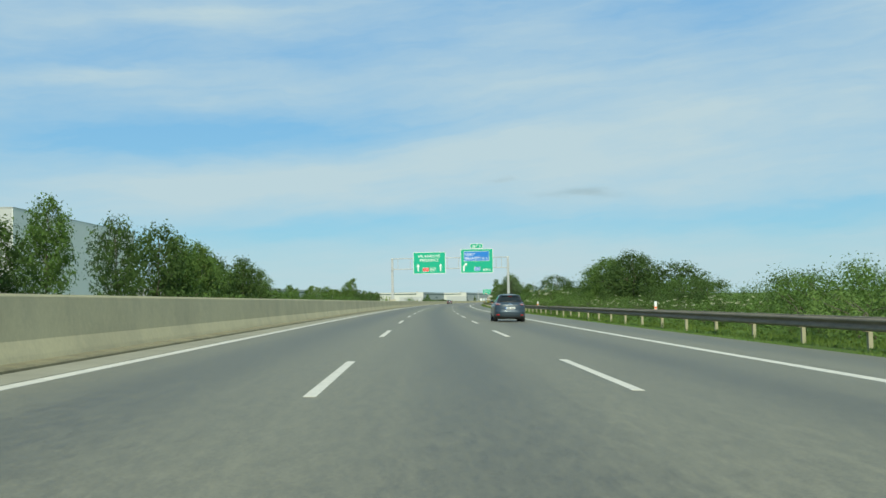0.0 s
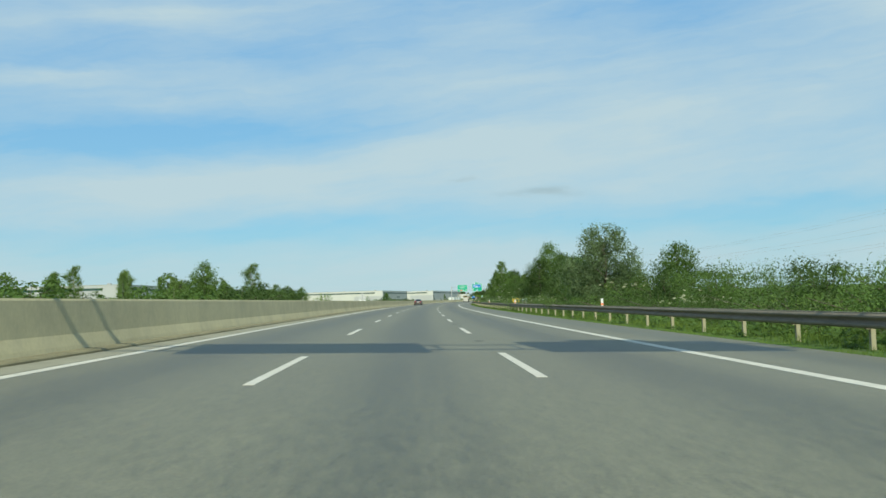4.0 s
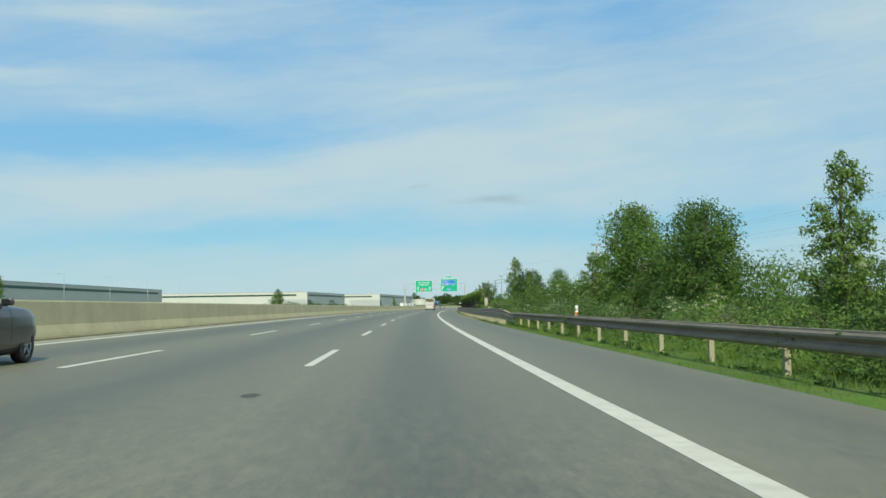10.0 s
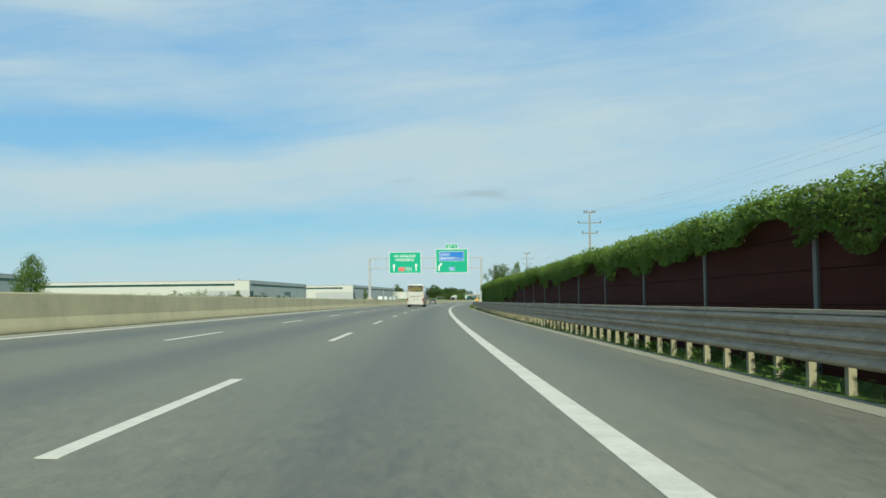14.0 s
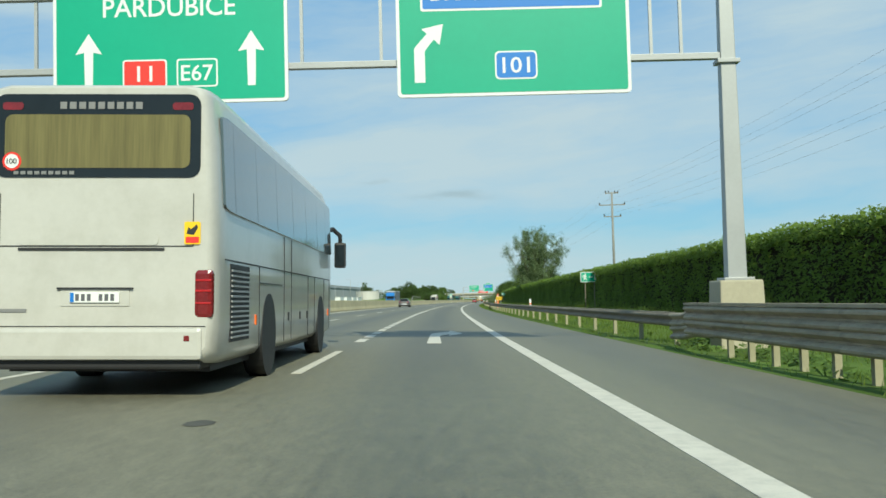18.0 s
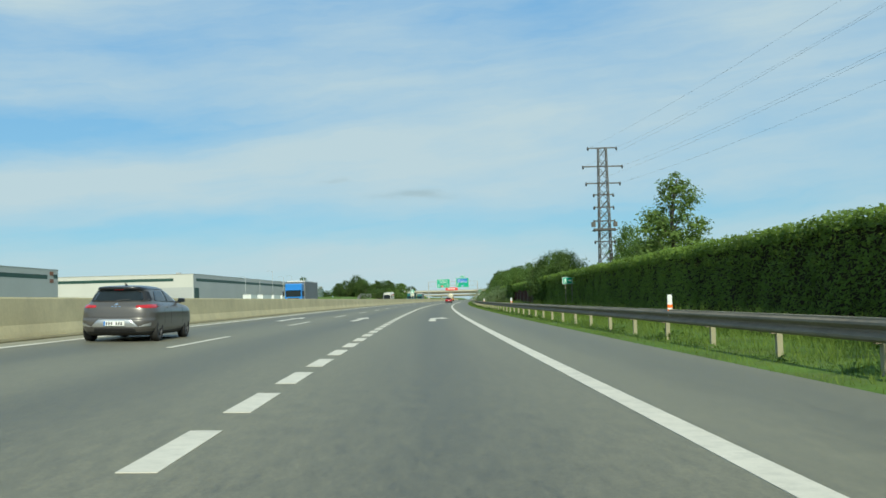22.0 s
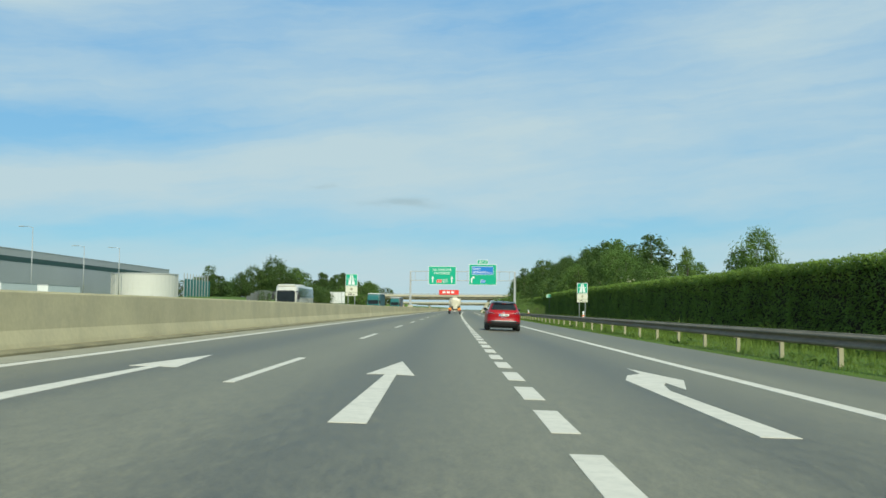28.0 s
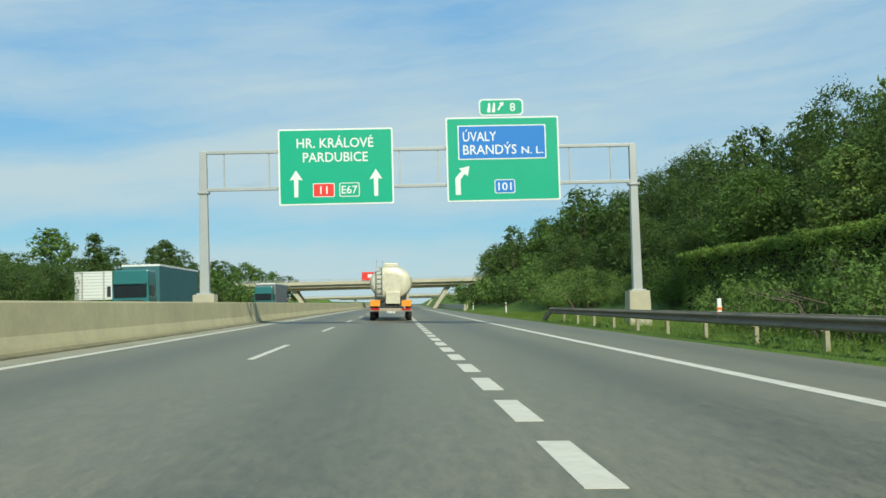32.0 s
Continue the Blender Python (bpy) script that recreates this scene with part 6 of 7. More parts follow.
# ---------------------------------------------------------------- the overpasses
def overpass(s, left, right, top, label):
    g = thing("overpass", label, "bridge", stand(s, 0, 0), group="overpasses")
    part("deck", box(left - 30, right + 30, -4.5, 4.5, top - 1.55, top - 0.75, 0.05), CONCRETE_PALE, g)
    for y in (-4.75, 4.75):
        part("cornice", box(left - 30, right + 30, y - 0.3, y + 0.3, top - 1.0, top - 0.35, 0.03), CONCRETE_PALE, g)
    part("girder", box(left, right, -3.2, 3.2, top - 2.0, top - 1.552, 0.05), CONCRETE, g)
    for y in (-4.8, 4.8):
        part("parapet_rail", box(left - 30, right + 30, y - 0.05, y + 0.05, top + 0.02, top + 0.10), MAST, g)
        part("parapet_rail", box(left - 30, right + 30, y - 0.04, y + 0.04, top - 0.22, top - 0.16), MAST, g)
    for x in np.arange(left - 28, right + 28, 2.5):
        for y in (-4.8, 4.8):
            part("parapet_post", box(x - 0.04, x + 0.04, y - 0.04, y + 0.04, top - 0.36, top + 0.03), MAST, g)
    for x, lean in ((left + 7.5, -2.6), (right - 3.0, 2.6)):
        for y in (-2.4, 2.4):
            bm = bmesh.new()
            v = [bm.verts.new(q) for q in ((x - lean - 0.4, y - 0.6, -0.8), (x - lean + 0.4, y - 0.6, -0.8), (x - lean + 0.4, y + 0.6, -0.8), (x - lean - 0.4, y + 0.6, -0.8), (x + lean * 0.3 - 0.5, y - 0.7, top - 1.9), (x + lean * 0.3 + 0.5, y - 0.7, top - 1.9), (x + lean * 0.3 + 0.5, y + 0.7, top - 1.9), (x + lean * 0.3 - 0.5, y + 0.7, top - 1.9))]
            for f in ((3, 2, 1, 0), (4, 5, 6, 7), (0, 1, 5, 4), (1, 2, 6, 5), (2, 3, 7, 6), (3, 0, 4, 7)):
                bm.faces.new([v[i] for i in f])
            part("leaning_pier", bm, CONCRETE_PALE, g)
    for x0, x1, xt in ((left - 30, left + 1.5, left - 6), (right + 30, right - 1.0, right + 6)):
        bm = bmesh.new()
        v = [bm.verts.new(q) for q in ((x0, -7, -0.5), (x1, -7, -0.5), (x1, 7, -0.5), (x0, 7, -0.5), (x0, -6, top - 1.6), (xt, -6, top - 1.6), (xt, 6, top - 1.6), (x0, 6, top - 1.6))]
        for f in ((3, 2, 1, 0), (4, 5, 6, 7), (0, 1, 5, 4), (1, 2, 6, 5), (2, 3, 7, 6), (3, 0, 4, 7)):
            bm.faces.new([v[i] for i in f])
        bmesh.ops.recalc_face_normals(bm, faces=bm.faces)
        part("abutment", bm, GRASS, g, "grassy abutment slope")
    return g


overpass(1302, -27.5, 13.2, 6.15, "grey concrete overpass on leaning piers across the motorway")
overpass(1560, -30, 16, 5.2, "second low concrete overpass farther along the motorway")
barrier = new("concrete_barrier", data("concrete_barrier", *sweep([(9.55, -0.4), (9.70, 0.62), (9.90, 0.62), (10.05, -0.4)], 1228, 1345, 6), CONCRETE_PALE))
tagged(barrier, "low pale concrete barrier leading under the overpass", "concrete barrier", kind="structure")
banner = thing("advert_board", "bright red advertising board on the overpass railing", "advert board", stand(1296.8, -3.2, 0))
part("board", box(-3.4, 3.4, -0.06, 0.06, 5.85, 7.5, 0.03), RED, banner)
bars(banner, -2.2, 2.2, 6.35, 3, 0.7, -0.061, WHITE)
for x in (-2.5, 2.5):
    part("bracket", box(x - 0.05, x + 0.05, 0.061, 0.6, 5.4, 7.3), MAST, banner)

# ---------------------------------------------------------------- vehicles
from mathutils.bvhtree import BVHTree


def paintwork(name, base, metal=0.35, rough=0.32, coat=0.45):
    return surface(name, base, rough, metal=metal, vary=0.06, coarse=0.8, fine=40, coat=coat, spec=coat, dirt=tuple(0.6 * c + 0.05 for c in base), dirt_amount=0.10)


RUBBER = surface("rubber", (0.022, 0.022, 0.022), 0.85, vary=0.3, coarse=4, fine=30)
ALLOY = surface("alloy", (0.50, 0.51, 0.52), 0.35, metal=0.8, vary=0.1, coarse=6, fine=30)
DARK_ALLOY = surface("dark_alloy", (0.10, 0.10, 0.105), 0.4, metal=0.6, vary=0.1, coarse=6, fine=30)
CHROME = surface("chrome", (0.75, 0.76, 0.78), 0.12, metal=1.0, vary=0.03)
TRIM = surface("dark_trim", (0.016, 0.016, 0.017), 0.6, vary=0.2, coarse=2, fine=20)
TAIL = surface("tail_lamp", (0.40, 0.012, 0.015), 0.15, vary=0.2, coarse=8, fine=30, coat=0.6)
DARK_TAIL = surface("dark_tail_lamp", (0.16, 0.010, 0.012), 0.2, vary=0.3, coarse=8, fine=30, coat=0.5)
LAMP = surface("clear_lamp", (0.70, 0.68, 0.66), 0.15, vary=0.1, coat=0.6)
CAR_GLASS = surface("car_glass", (0.014, 0.019, 0.022), 0.06, vary=0.2, coarse=0.9, fine=6, spec=0.35, coat=0.0)
PLATE = surface("number_plate", (0.72, 0.73, 0.70), 0.5, vary=0.03)
INK = surface("plate_ink", (0.10, 0.10, 0.11), 0.6, vary=0.1)


def loft(rings, smooth=True, cap=True, closed=True):
    """A skin through rings of equal length."""
    bm = bmesh.new()
    vs = [[bm.verts.new(q) for q in r] for r in rings]
    k = len(rings[0])
    for a, b in zip(vs, vs[1:]):
        for i in range(k if closed else k - 1):
            f = bm.faces.new((a[i], a[(i + 1) % k], b[(i + 1) % k], b[i]))
            f.smooth = smooth
    if cap:
        bm.faces.new(vs[0][::-1])
        bm.faces.new(vs[-1])
    bmesh.ops.recalc_face_normals(bm, faces=bm.faces)
    return bm


def pane(name, quad, inset, material, parent, lift=0.008, label="", roundness=0.16):
    """A rounded pane set into a quad of four corners (bottom left, bottom right, top right, top left); inset: left, right, bottom, top."""
    a, b, c, d = (Vector(q) for q in quad)
    n = (b - a).cross(d - a).normalized()
    l, r, lo, hi = inset

    def at(u, v):
        return a.lerp(b, u).lerp(d.lerp(c, u), v)
    pts = []
    for (u0, v0), (u1, v1), (u2, v2) in (((l, lo), (1, 0), (0, 1)), ((1 - r, lo), (0, 1), (-1, 0)), ((1 - r, 1 - hi), (-1, 0), (0, -1)), ((l, 1 - hi), (0, -1), (1, 0))):
        k = roundness * min(1 - l - r, 1 - lo - hi)
        for t in (0.0, 0.3, 0.7, 1.0):
            e = (1 - t) ** 2
            g = t ** 2
            pts.append(at(u0 + k * (e * u2 + g * u1), v0 + k * (e * v2 + g * v1)))
    bm = bmesh.new()
    front = [bm.verts.new(p + n * lift) for p in pts]
    back = [bm.verts.new(p - n * 0.02) for p in pts]
    m = len(pts)
    bm.faces.new(front)
    for i in range(m):
        bm.faces.new((front[i], back[i], back[(i + 1) % m], front[(i + 1) % m]))
    bmesh.ops.recalc_face_normals(bm, faces=bm.faces)
    return part(name, bm, material, parent, label)


def wheel(parent, x, y, r, w, rim_mat, spokes=5):
    side = 1 if x > 0 else -1
    bm = bmesh.new()
    ring = [(0.62, -0.5), (0.93, -0.5), (0.99, -0.36), (1.0, 0.0), (0.99, 0.36), (0.93, 0.5), (0.62, 0.5), (0.60, 0.0)]
    n = 26
    rings = [[(w * b, r * a * math.cos(math.tau * i / n), r * a * math.sin(math.tau * i / n)) for a, b in ring] for i in range(n + 1)]
    t = part("wheel", loft(rings, True, False), RUBBER, parent, "black rubber tyre on an alloy wheel")
    t.matrix_basis = Matrix.Translation((x, y, r))
    bm = bmesh.new()
    m = Matrix.Rotation(math.pi / 2, 4, "Y")
    bmesh.ops.create_cone(bm, cap_ends=True, segments=24, radius1=r * 0.63, radius2=r * 0.63, depth=w * 0.5)
    bmesh.ops.transform(bm, matrix=m, verts=bm.verts)
    part("rim_well", bm, TRIM, t)
    for i in range(spokes):
        a = math.tau * i / spokes
        bm = box(side * w * 0.22, side * w * 0.42, -r * 0.07, r * 0.07, r * 0.08, r * 0.62, 0.006)
        bmesh.ops.transform(bm, matrix=Matrix.Rotation(a, 4, "X"), verts=bm.verts)
        part("spoke", bm, rim_mat, t)
    for rad, dep, off in ((0.13, 0.16, 0.36),):
        bm = bmesh.new()
        bmesh.ops.create_cone(bm, cap_ends=True, segments=12, radius1=r * rad, radius2=r * rad * 0.8, depth=w * dep)
        bmesh.ops.transform(bm, matrix=Matrix.Translation((side * w * off, 0, 0)) @ m, verts=bm.verts)
        part("hub_cap", bm, rim_mat, t)
    rings = [[(side * w * b, r * a * math.cos(math.tau * i / n), r * a * math.sin(math.tau * i / n)) for a, b in ((0.60, 0.28), (0.645, 0.28), (0.645, 0.46), (0.60, 0.42))] for i in range(n + 1)]
    part("rim", loft(rings, True, False), rim_mat, t)
    return t


def number_plate(parent, y, z, lean=0.0, wide=0.52):
    p = part("number_plate", box(-wide / 2, wide / 2, y - 0.012, y + 0.02, z - 0.055, z + 0.055, 0.006), PLATE, parent)
    part("blue_strip", box(-wide / 2 + 0.005, -wide / 2 + 0.045, y - 0.0145, y - 0.011, z - 0.05, z + 0.05), BLUE, p)
    k = (wide - 0.09) / 7
    for i in range(7):
        if i == 3:
            continue
        x = -wide / 2 + 0.06 + k * i
        part("plate_bar", box(x, x + k * 0.62, y - 0.0145, y - 0.011, z - 0.036, z + 0.036), INK, p)


def decal(name, outline, side, tree_, material, parent, lift=0.006, label="", steps=9, back=0.02):
    """A shaped piece lying on a car's skin. outline: points seen along the axis; side: 'rear', 'front', 1 or -1 for the flanks."""
    cx, cz = sum(q[0] for q in outline) / len(outline), sum(q[1] for q in outline) / len(outline)

    def drop(u, z):
        if side == "rear":
            o, r = Vector((u, -1.0, z)), Vector((0, 1, 0))
        elif side == "front":
            o, r = Vector((u, 7.0, z)), Vector((0, -1, 0))
        else:
            o, r = Vector((side * 2.0, u, z)), Vector((-side, 0, 0))
        q, n, _, _ = tree_.ray_cast(o, r)
        if q is None:
            return None
        if n.dot(r) > 0:
            n = -n
        return q, n
    bm = bmesh.new()
    rings = []
    for k in range(steps + 1):
        row = []
        for u, z in outline:
            h = drop(cx + (u - cx) * k / steps, cz + (z - cz) * k / steps)
            row.append(bm.verts.new(h[0] + h[1] * lift) if h else None)
            if k == 0:
                break
        rings.append(row)
    m = len(outline)
    edge = [drop(u, z) for u, z in outline]
    row = [bm.verts.new(h[0] - h[1] * back) if h else None for h in edge]
    rings.append(row)

    def face(*v):
        if all(v) and len(set(v)) == len(v):
            f = bm.faces.new(v)
            f.smooth = True
    for i in range(m):
        face(rings[0][0], rings[1][i], rings[1][(i + 1) % m])
    for a, b in zip(rings[1:], rings[2:]):
        for i in range(m):
            face(a[i], b[i], b[(i + 1) % m], a[(i + 1) % m])
    bmesh.ops.recalc_face_normals(bm, faces=bm.faces)
    return part(name, bm, material, parent, label)


def smooth_outline(corners, r=0.25, steps=4):
    """A polygon with its corners rounded off, and its edges divided."""
    out = []
    n = len(corners)
    for i in range(n):
        p, c, q = (Vector(corners[(i + k) % n]) for k in (-1, 0, 1))
        a, b = c.lerp(p, r), c.lerp(q, r)
        for t in range(steps + 1):
            t /= steps
            out.append(tuple(a.lerp(c, t).lerp(c.lerp(b, t), t)))
        far = q.lerp(c, r)
        out += [tuple(b.lerp(far, k / 8)) for k in range(1, 8)]
    return out


# per kind: height share, tail, nose (as share of the length), half-width share
HATCH_SHELL = [(0.11, 0.22, 0.93, 0.80), (0.15, 0.08, 0.965, 0.90), (0.24, 0.02, 0.99, 0.975), (0.33, 0.0, 1.0, 0.995), (0.385, 0.01, 1.0, 1.0), (0.41, 0.05, 0.995, 1.0), (0.52, 0.07, 0.985, 0.995), (0.59, 0.09, 0.955, 0.975), (0.63, 0.12, 0.90, 0.95), (0.66, 0.16, 0.80, 0.905), (0.68, 0.19, 0.775, 0.87), (0.80, 0.29, 0.68, 0.785), (0.90, 0.38, 0.60, 0.70), (0.925, 0.35, 0.58, 0.68), (0.945, 0.30, 0.56, 0.65), (0.962, 0.33, 0.54, 0.61), (0.98, 0.50, 0.52, 0.55), (0.992, 0.85, 0.49, 0.42), (1.0, 1.3, 0.45, 0.20)]
SUV_SHELL = [(0.13, 0.24, 0.93, 0.82), (0.17, 0.08, 0.965, 0.92), (0.27, 0.0, 0.99, 0.985), (0.335, 0.0, 1.0, 1.0), (0.37, 0.03, 1.0, 1.0), (0.45, 0.06, 0.995, 0.998), (0.56, 0.05, 0.985, 0.99), (0.62, 0.07, 0.955, 0.965), (0.65, 0.11, 0.90, 0.935), (0.675, 0.14, 0.80, 0.905), (0.69, 0.17, 0.775, 0.885), (0.80, 0.25, 0.69, 0.81), (0.89, 0.33, 0.61, 0.745), (0.915, 0.31, 0.59, 0.73), (0.94, 0.25, 0.57, 0.705), (0.96, 0.28, 0.55, 0.67), (0.98, 0.45, 0.53, 0.58), (0.992, 0.80, 0.50, 0.44), (1.0, 1.3, 0.45, 0.20)]
SEDAN_SHELL = [(0.11, 0.24, 0.93, 0.82), (0.15, 0.10, 0.965, 0.92), (0.25, 0.02, 0.99, 0.985), (0.36, 0.0, 1.0, 1.0), (0.44, 0.03, 0.995, 1.0), (0.56, 0.05, 0.985, 0.985), (0.64, 0.03, 0.95, 0.955), (0.665, 0.04, 0.90, 0.925), (0.685, 0.20, 0.80, 0.895), (0.70, 0.50, 0.765, 0.865), (0.72, 0.66, 0.745, 0.845), (0.82, 0.95, 0.665, 0.765), (0.92, 1.24, 0.60, 0.68), (0.955, 1.36, 0.57, 0.63), (0.975, 1.48, 0.55, 0.56), (0.99, 1.62, 0.53, 0.44), (1.0, 1.85, 0.48, 0.22)]


def car(name, label, m, paint, length, width, height, base, kind, roof_paint=None):
    """A car; y runs forwards, the tail is at the low end. kind: sedan, hatch or suv."""
    c = thing(name, label, "car", m)
    hw, L, H = width / 2, length, height
    keys = HATCH_SHELL if kind == "hatch" else SUV_SHELL if kind == "suv" else SEDAN_SHELL
    kz = [q[0] * H for q in keys]
    tails, noses, halves = [q[1] for q in keys], [q[2] * L for q in keys], [q[3] * hw for q in keys]
    levels = sorted(set([kz[0] + (kz[-1] - kz[0]) * i / 40 for i in range(41)] + kz))
    n = 56

    def soft(z, vals):
        return sum(float(np.interp(z + e, kz, vals)) for e in (-0.012, 0.0, 0.012)) / 3

    def ring(z):
        tail, nose, w = soft(z, tails), soft(z, noses), soft(z, halves)
        high = max(0.0, min(1.0, (z / H - 0.62) / 0.1))
        full = 3.9 if kind == "hatch" and not roof_paint else 4.6
        p_rear, p_front = 2 / (full - 0.6 * high), 2 / (3.6 - 0.4 * high)
        mid = max(1.15 if full > 4 else 0.86, tail + 0.5)
        mid = min(mid, 0.5 * (tail + nose))
        front = max(mid, nose - 1.15)
        pts = []
        for i in range(n):
            a = math.tau * (i + 0.5) / n
            cs, sn = math.cos(a), math.sin(a)
            if sn < 0:
                pts.append((math.copysign(abs(cs) ** p_rear, cs) * w, mid - abs(sn) ** p_rear * (mid - tail), z))
            else:
                pts.append((math.copysign(abs(cs) ** p_front, cs) * w, front + abs(sn) ** p_front * (nose - front), z))
        return pts
    z_skirt = H * (0.265 if kind == "suv" else 0.185)
    r = 0.215 * H
    ya = 0.74 if kind == "hatch" else 0.98 if kind == "sedan" else 0.72
    cut = bmesh.new()
    for y in (ya, ya + base):
        for sgn in (-1, 1):
            q = bmesh.ops.create_cone(cut, cap_ends=True, segments=40, radius1=r * 1.10, radius2=r * 1.10, depth=0.6)["verts"]
            bmesh.ops.transform(cut, matrix=Matrix.Translation((sgn * (hw + 0.03), y, r + 0.02)) @ Matrix.Rotation(math.pi / 2, 4, "Y"), verts=q)
    cutter = part("cutter", cut, TRIM)
    lower = part("bumper_skirt", loft([ring(z) for z in levels if z <= z_skirt] + [ring(z_skirt)]), TRIM, c, "black plastic lower bumper and sills")
    body = part("body", loft([ring(z_skirt)] + [ring(z) for z in levels if z > z_skirt]), paint, c)
    skin = BVHTree.FromObject(body, bpy.context.evaluated_depsgraph_get())
    for ob in (lower, body):
        ob.data.materials.append(TRIM) if ob is body else None
        b = ob.modifiers.new("arches", "BOOLEAN")
        b.object, b.operation, b.solver = cutter, "DIFFERENCE", "EXACT"
        b.material_mode = "TRANSFER"
        done = bpy.data.meshes.new_from_object(ob.evaluated_get(bpy.context.evaluated_depsgraph_get()))
        ob.modifiers.clear()
        ob.data = done
    bpy.data.objects.remove(cutter)

    def zz(f):
        return f * H

    def rear(name_, corners, mat_, lift=0.006, label_="", round_=0.22, parent=c):
        return decal(name_, smooth_outline([(x * hw, zz(z)) for x, z in corners], round_), "rear", skin, mat_, parent, lift, label_)

    def both(name_, corners, mat_, lift=0.006, label_="", round_=0.22):
        for k in (1, -1):
            rear(name_, [(x * k, z) for x, z in corners], mat_, lift, label_, round_)

    def flank(name_, corners, mat_, lift=0.006, round_=0.15):
        for k in (1, -1):
            decal(name_, smooth_outline([(y, zz(z)) for y, z in corners], round_), k, skin, mat_, c, lift)
    # glass: rear, sides, windscreen
    if kind == "sedan":
        rear("rear_window", [(-0.70, 0.735), (0.70, 0.735), (0.53, 0.945), (-0.53, 0.945)], CAR_GLASS, round_=0.12)
    else:
        half = 0.76 if kind == "suv" else 0.83
        rear("rear_window_surround", [(-half, 0.70), (half, 0.70), (half - 0.17, 0.91), (0.17 - half, 0.91)], TRIM, 0.010, round_=0.2)
        rear("rear_window", [(-0.66, 0.715), (0.66, 0.715), (0.56, 0.888), (-0.56, 0.888)], CAR_GLASS, 0.016, round_=0.2)
    decal("windscreen", smooth_outline([(-0.72 * hw, zz(0.70)), (0.72 * hw, zz(0.70)), (0.56 * hw, zz(0.93)), (-0.56 * hw, zz(0.93))], 0.12), "front", skin, CAR_GLASS, c)
    yb, t0 = 0.39 * L, (0.62 if kind != "sedan" else 0.98)
    flank("side_window", [(t0 + 0.05, 0.715), (yb, 0.70), (yb, 0.905), (t0 + 0.34, 0.90)], CAR_GLASS)
    flank("side_window", [(yb + 0.07, 0.70), (0.70 * L, 0.69), (0.60 * L, 0.855), (0.53 * L, 0.905), (yb + 0.07, 0.91)], CAR_GLASS)
    flank("window_pillar", [(yb + 0.005, 0.70), (yb + 0.065, 0.70), (yb + 0.065, 0.905), (yb + 0.005, 0.90)], TRIM, 0.004, 0.05)
    if roof_paint:
        for z0, z1 in ((0.915, 1.0),):
            shell = loft([[(x * 1.006, y - 0.004, z + 0.004) for x, y, z in ring(z)] for z in levels if zz(z0) <= z <= zz(z1)])
            part("roof_panel", shell, roof_paint, c)
    if kind != "sedan":
        rear("roof_spoiler", [(-0.60, 0.918), (0.60, 0.918), (0.54, 0.955), (-0.54, 0.955)], roof_paint or paint, 0.03, round_=0.2)
        rear("brake_light", [(-0.12, 0.925), (0.12, 0.925), (0.12, 0.935), (-0.12, 0.935)], TAIL, 0.034)
        rear("rear_wiper", [(-0.02, 0.712), (0.34, 0.735), (0.34, 0.745), (-0.02, 0.728)], TRIM, 0.022, round_=0.1)
    # tail: lamps, plate, seams
    if kind == "hatch" and not roof_paint:
        both("tail_lamp", [(0.60, 0.632), (0.76, 0.662), (0.95, 0.648), (0.97, 0.622), (0.76, 0.592), (0.68, 0.602)], DARK_TAIL, 0.012, round_=0.25)
        both("lamp_strip", [(0.62, 0.622), (0.90, 0.622), (0.90, 0.629), (0.62, 0.630)], LAMP, 0.018, round_=0.1)
        rear("plate_recess", [(-0.58, 0.405), (0.58, 0.405), (0.40, 0.585), (-0.40, 0.585)], paint, -0.004, round_=0.3)
        rear("recess_edge", [(-0.46, 0.572), (0.46, 0.572), (0.62, 0.555), (0.44, 0.588), (-0.44, 0.588), (-0.62, 0.555)], TRIM, 0.004, round_=0.1)
        both("reflector", [(0.66, 0.225), (0.86, 0.235), (0.86, 0.268), (0.68, 0.268)], TAIL, 0.008)
        rear("tailgate_seam", [(-0.74, 0.395), (0.74, 0.395), (0.74, 0.399), (-0.74, 0.399)], TRIM, 0.002, round_=0.02)
        zp = 0.49
    elif kind == "hatch":
        both("tail_lamp", [(0.52, 0.60), (0.95, 0.59), (0.95, 0.65), (0.88, 0.655), (0.52, 0.635)], TAIL, 0.012, round_=0.1)
        rear("plate_surround", [(-0.62, 0.26), (0.62, 0.26), (0.42, 0.40), (-0.42, 0.40)], ALLOY, 0.004, "silver trapezoid round the number plate", 0.1)
        both("bumper_insert", [(0.60, 0.265), (0.88, 0.28), (0.90, 0.34), (0.70, 0.29)], ALLOY, 0.008, round_=0.12)
        rear("tailgate_seam", [(-0.74, 0.43), (0.74, 0.43), (0.74, 0.438), (-0.74, 0.438)], TRIM, 0.003, round_=0.02)
        rear("bumper_valance", [(-0.55, 0.19), (0.55, 0.19), (0.52, 0.245), (-0.52, 0.245)], TRIM, 0.01, round_=0.1)
        zp = 0.325
    elif kind == "suv":
        both("tail_lamp", [(0.50, 0.575), (0.62, 0.628), (0.97, 0.645), (0.965, 0.565), (0.74, 0.565)], DARK_TAIL, 0.012, round_=0.15)
        both("lamp_strip", [(0.53, 0.582), (0.76, 0.605), (0.76, 0.613), (0.53, 0.590)], LAMP, 0.018, round_=0.1)
        rear("skid_strip", [(-0.74, 0.330), (0.74, 0.330), (0.72, 0.350), (-0.72, 0.350)], WIRE, 0.012, "silver strip over the black bumper", 0.08)
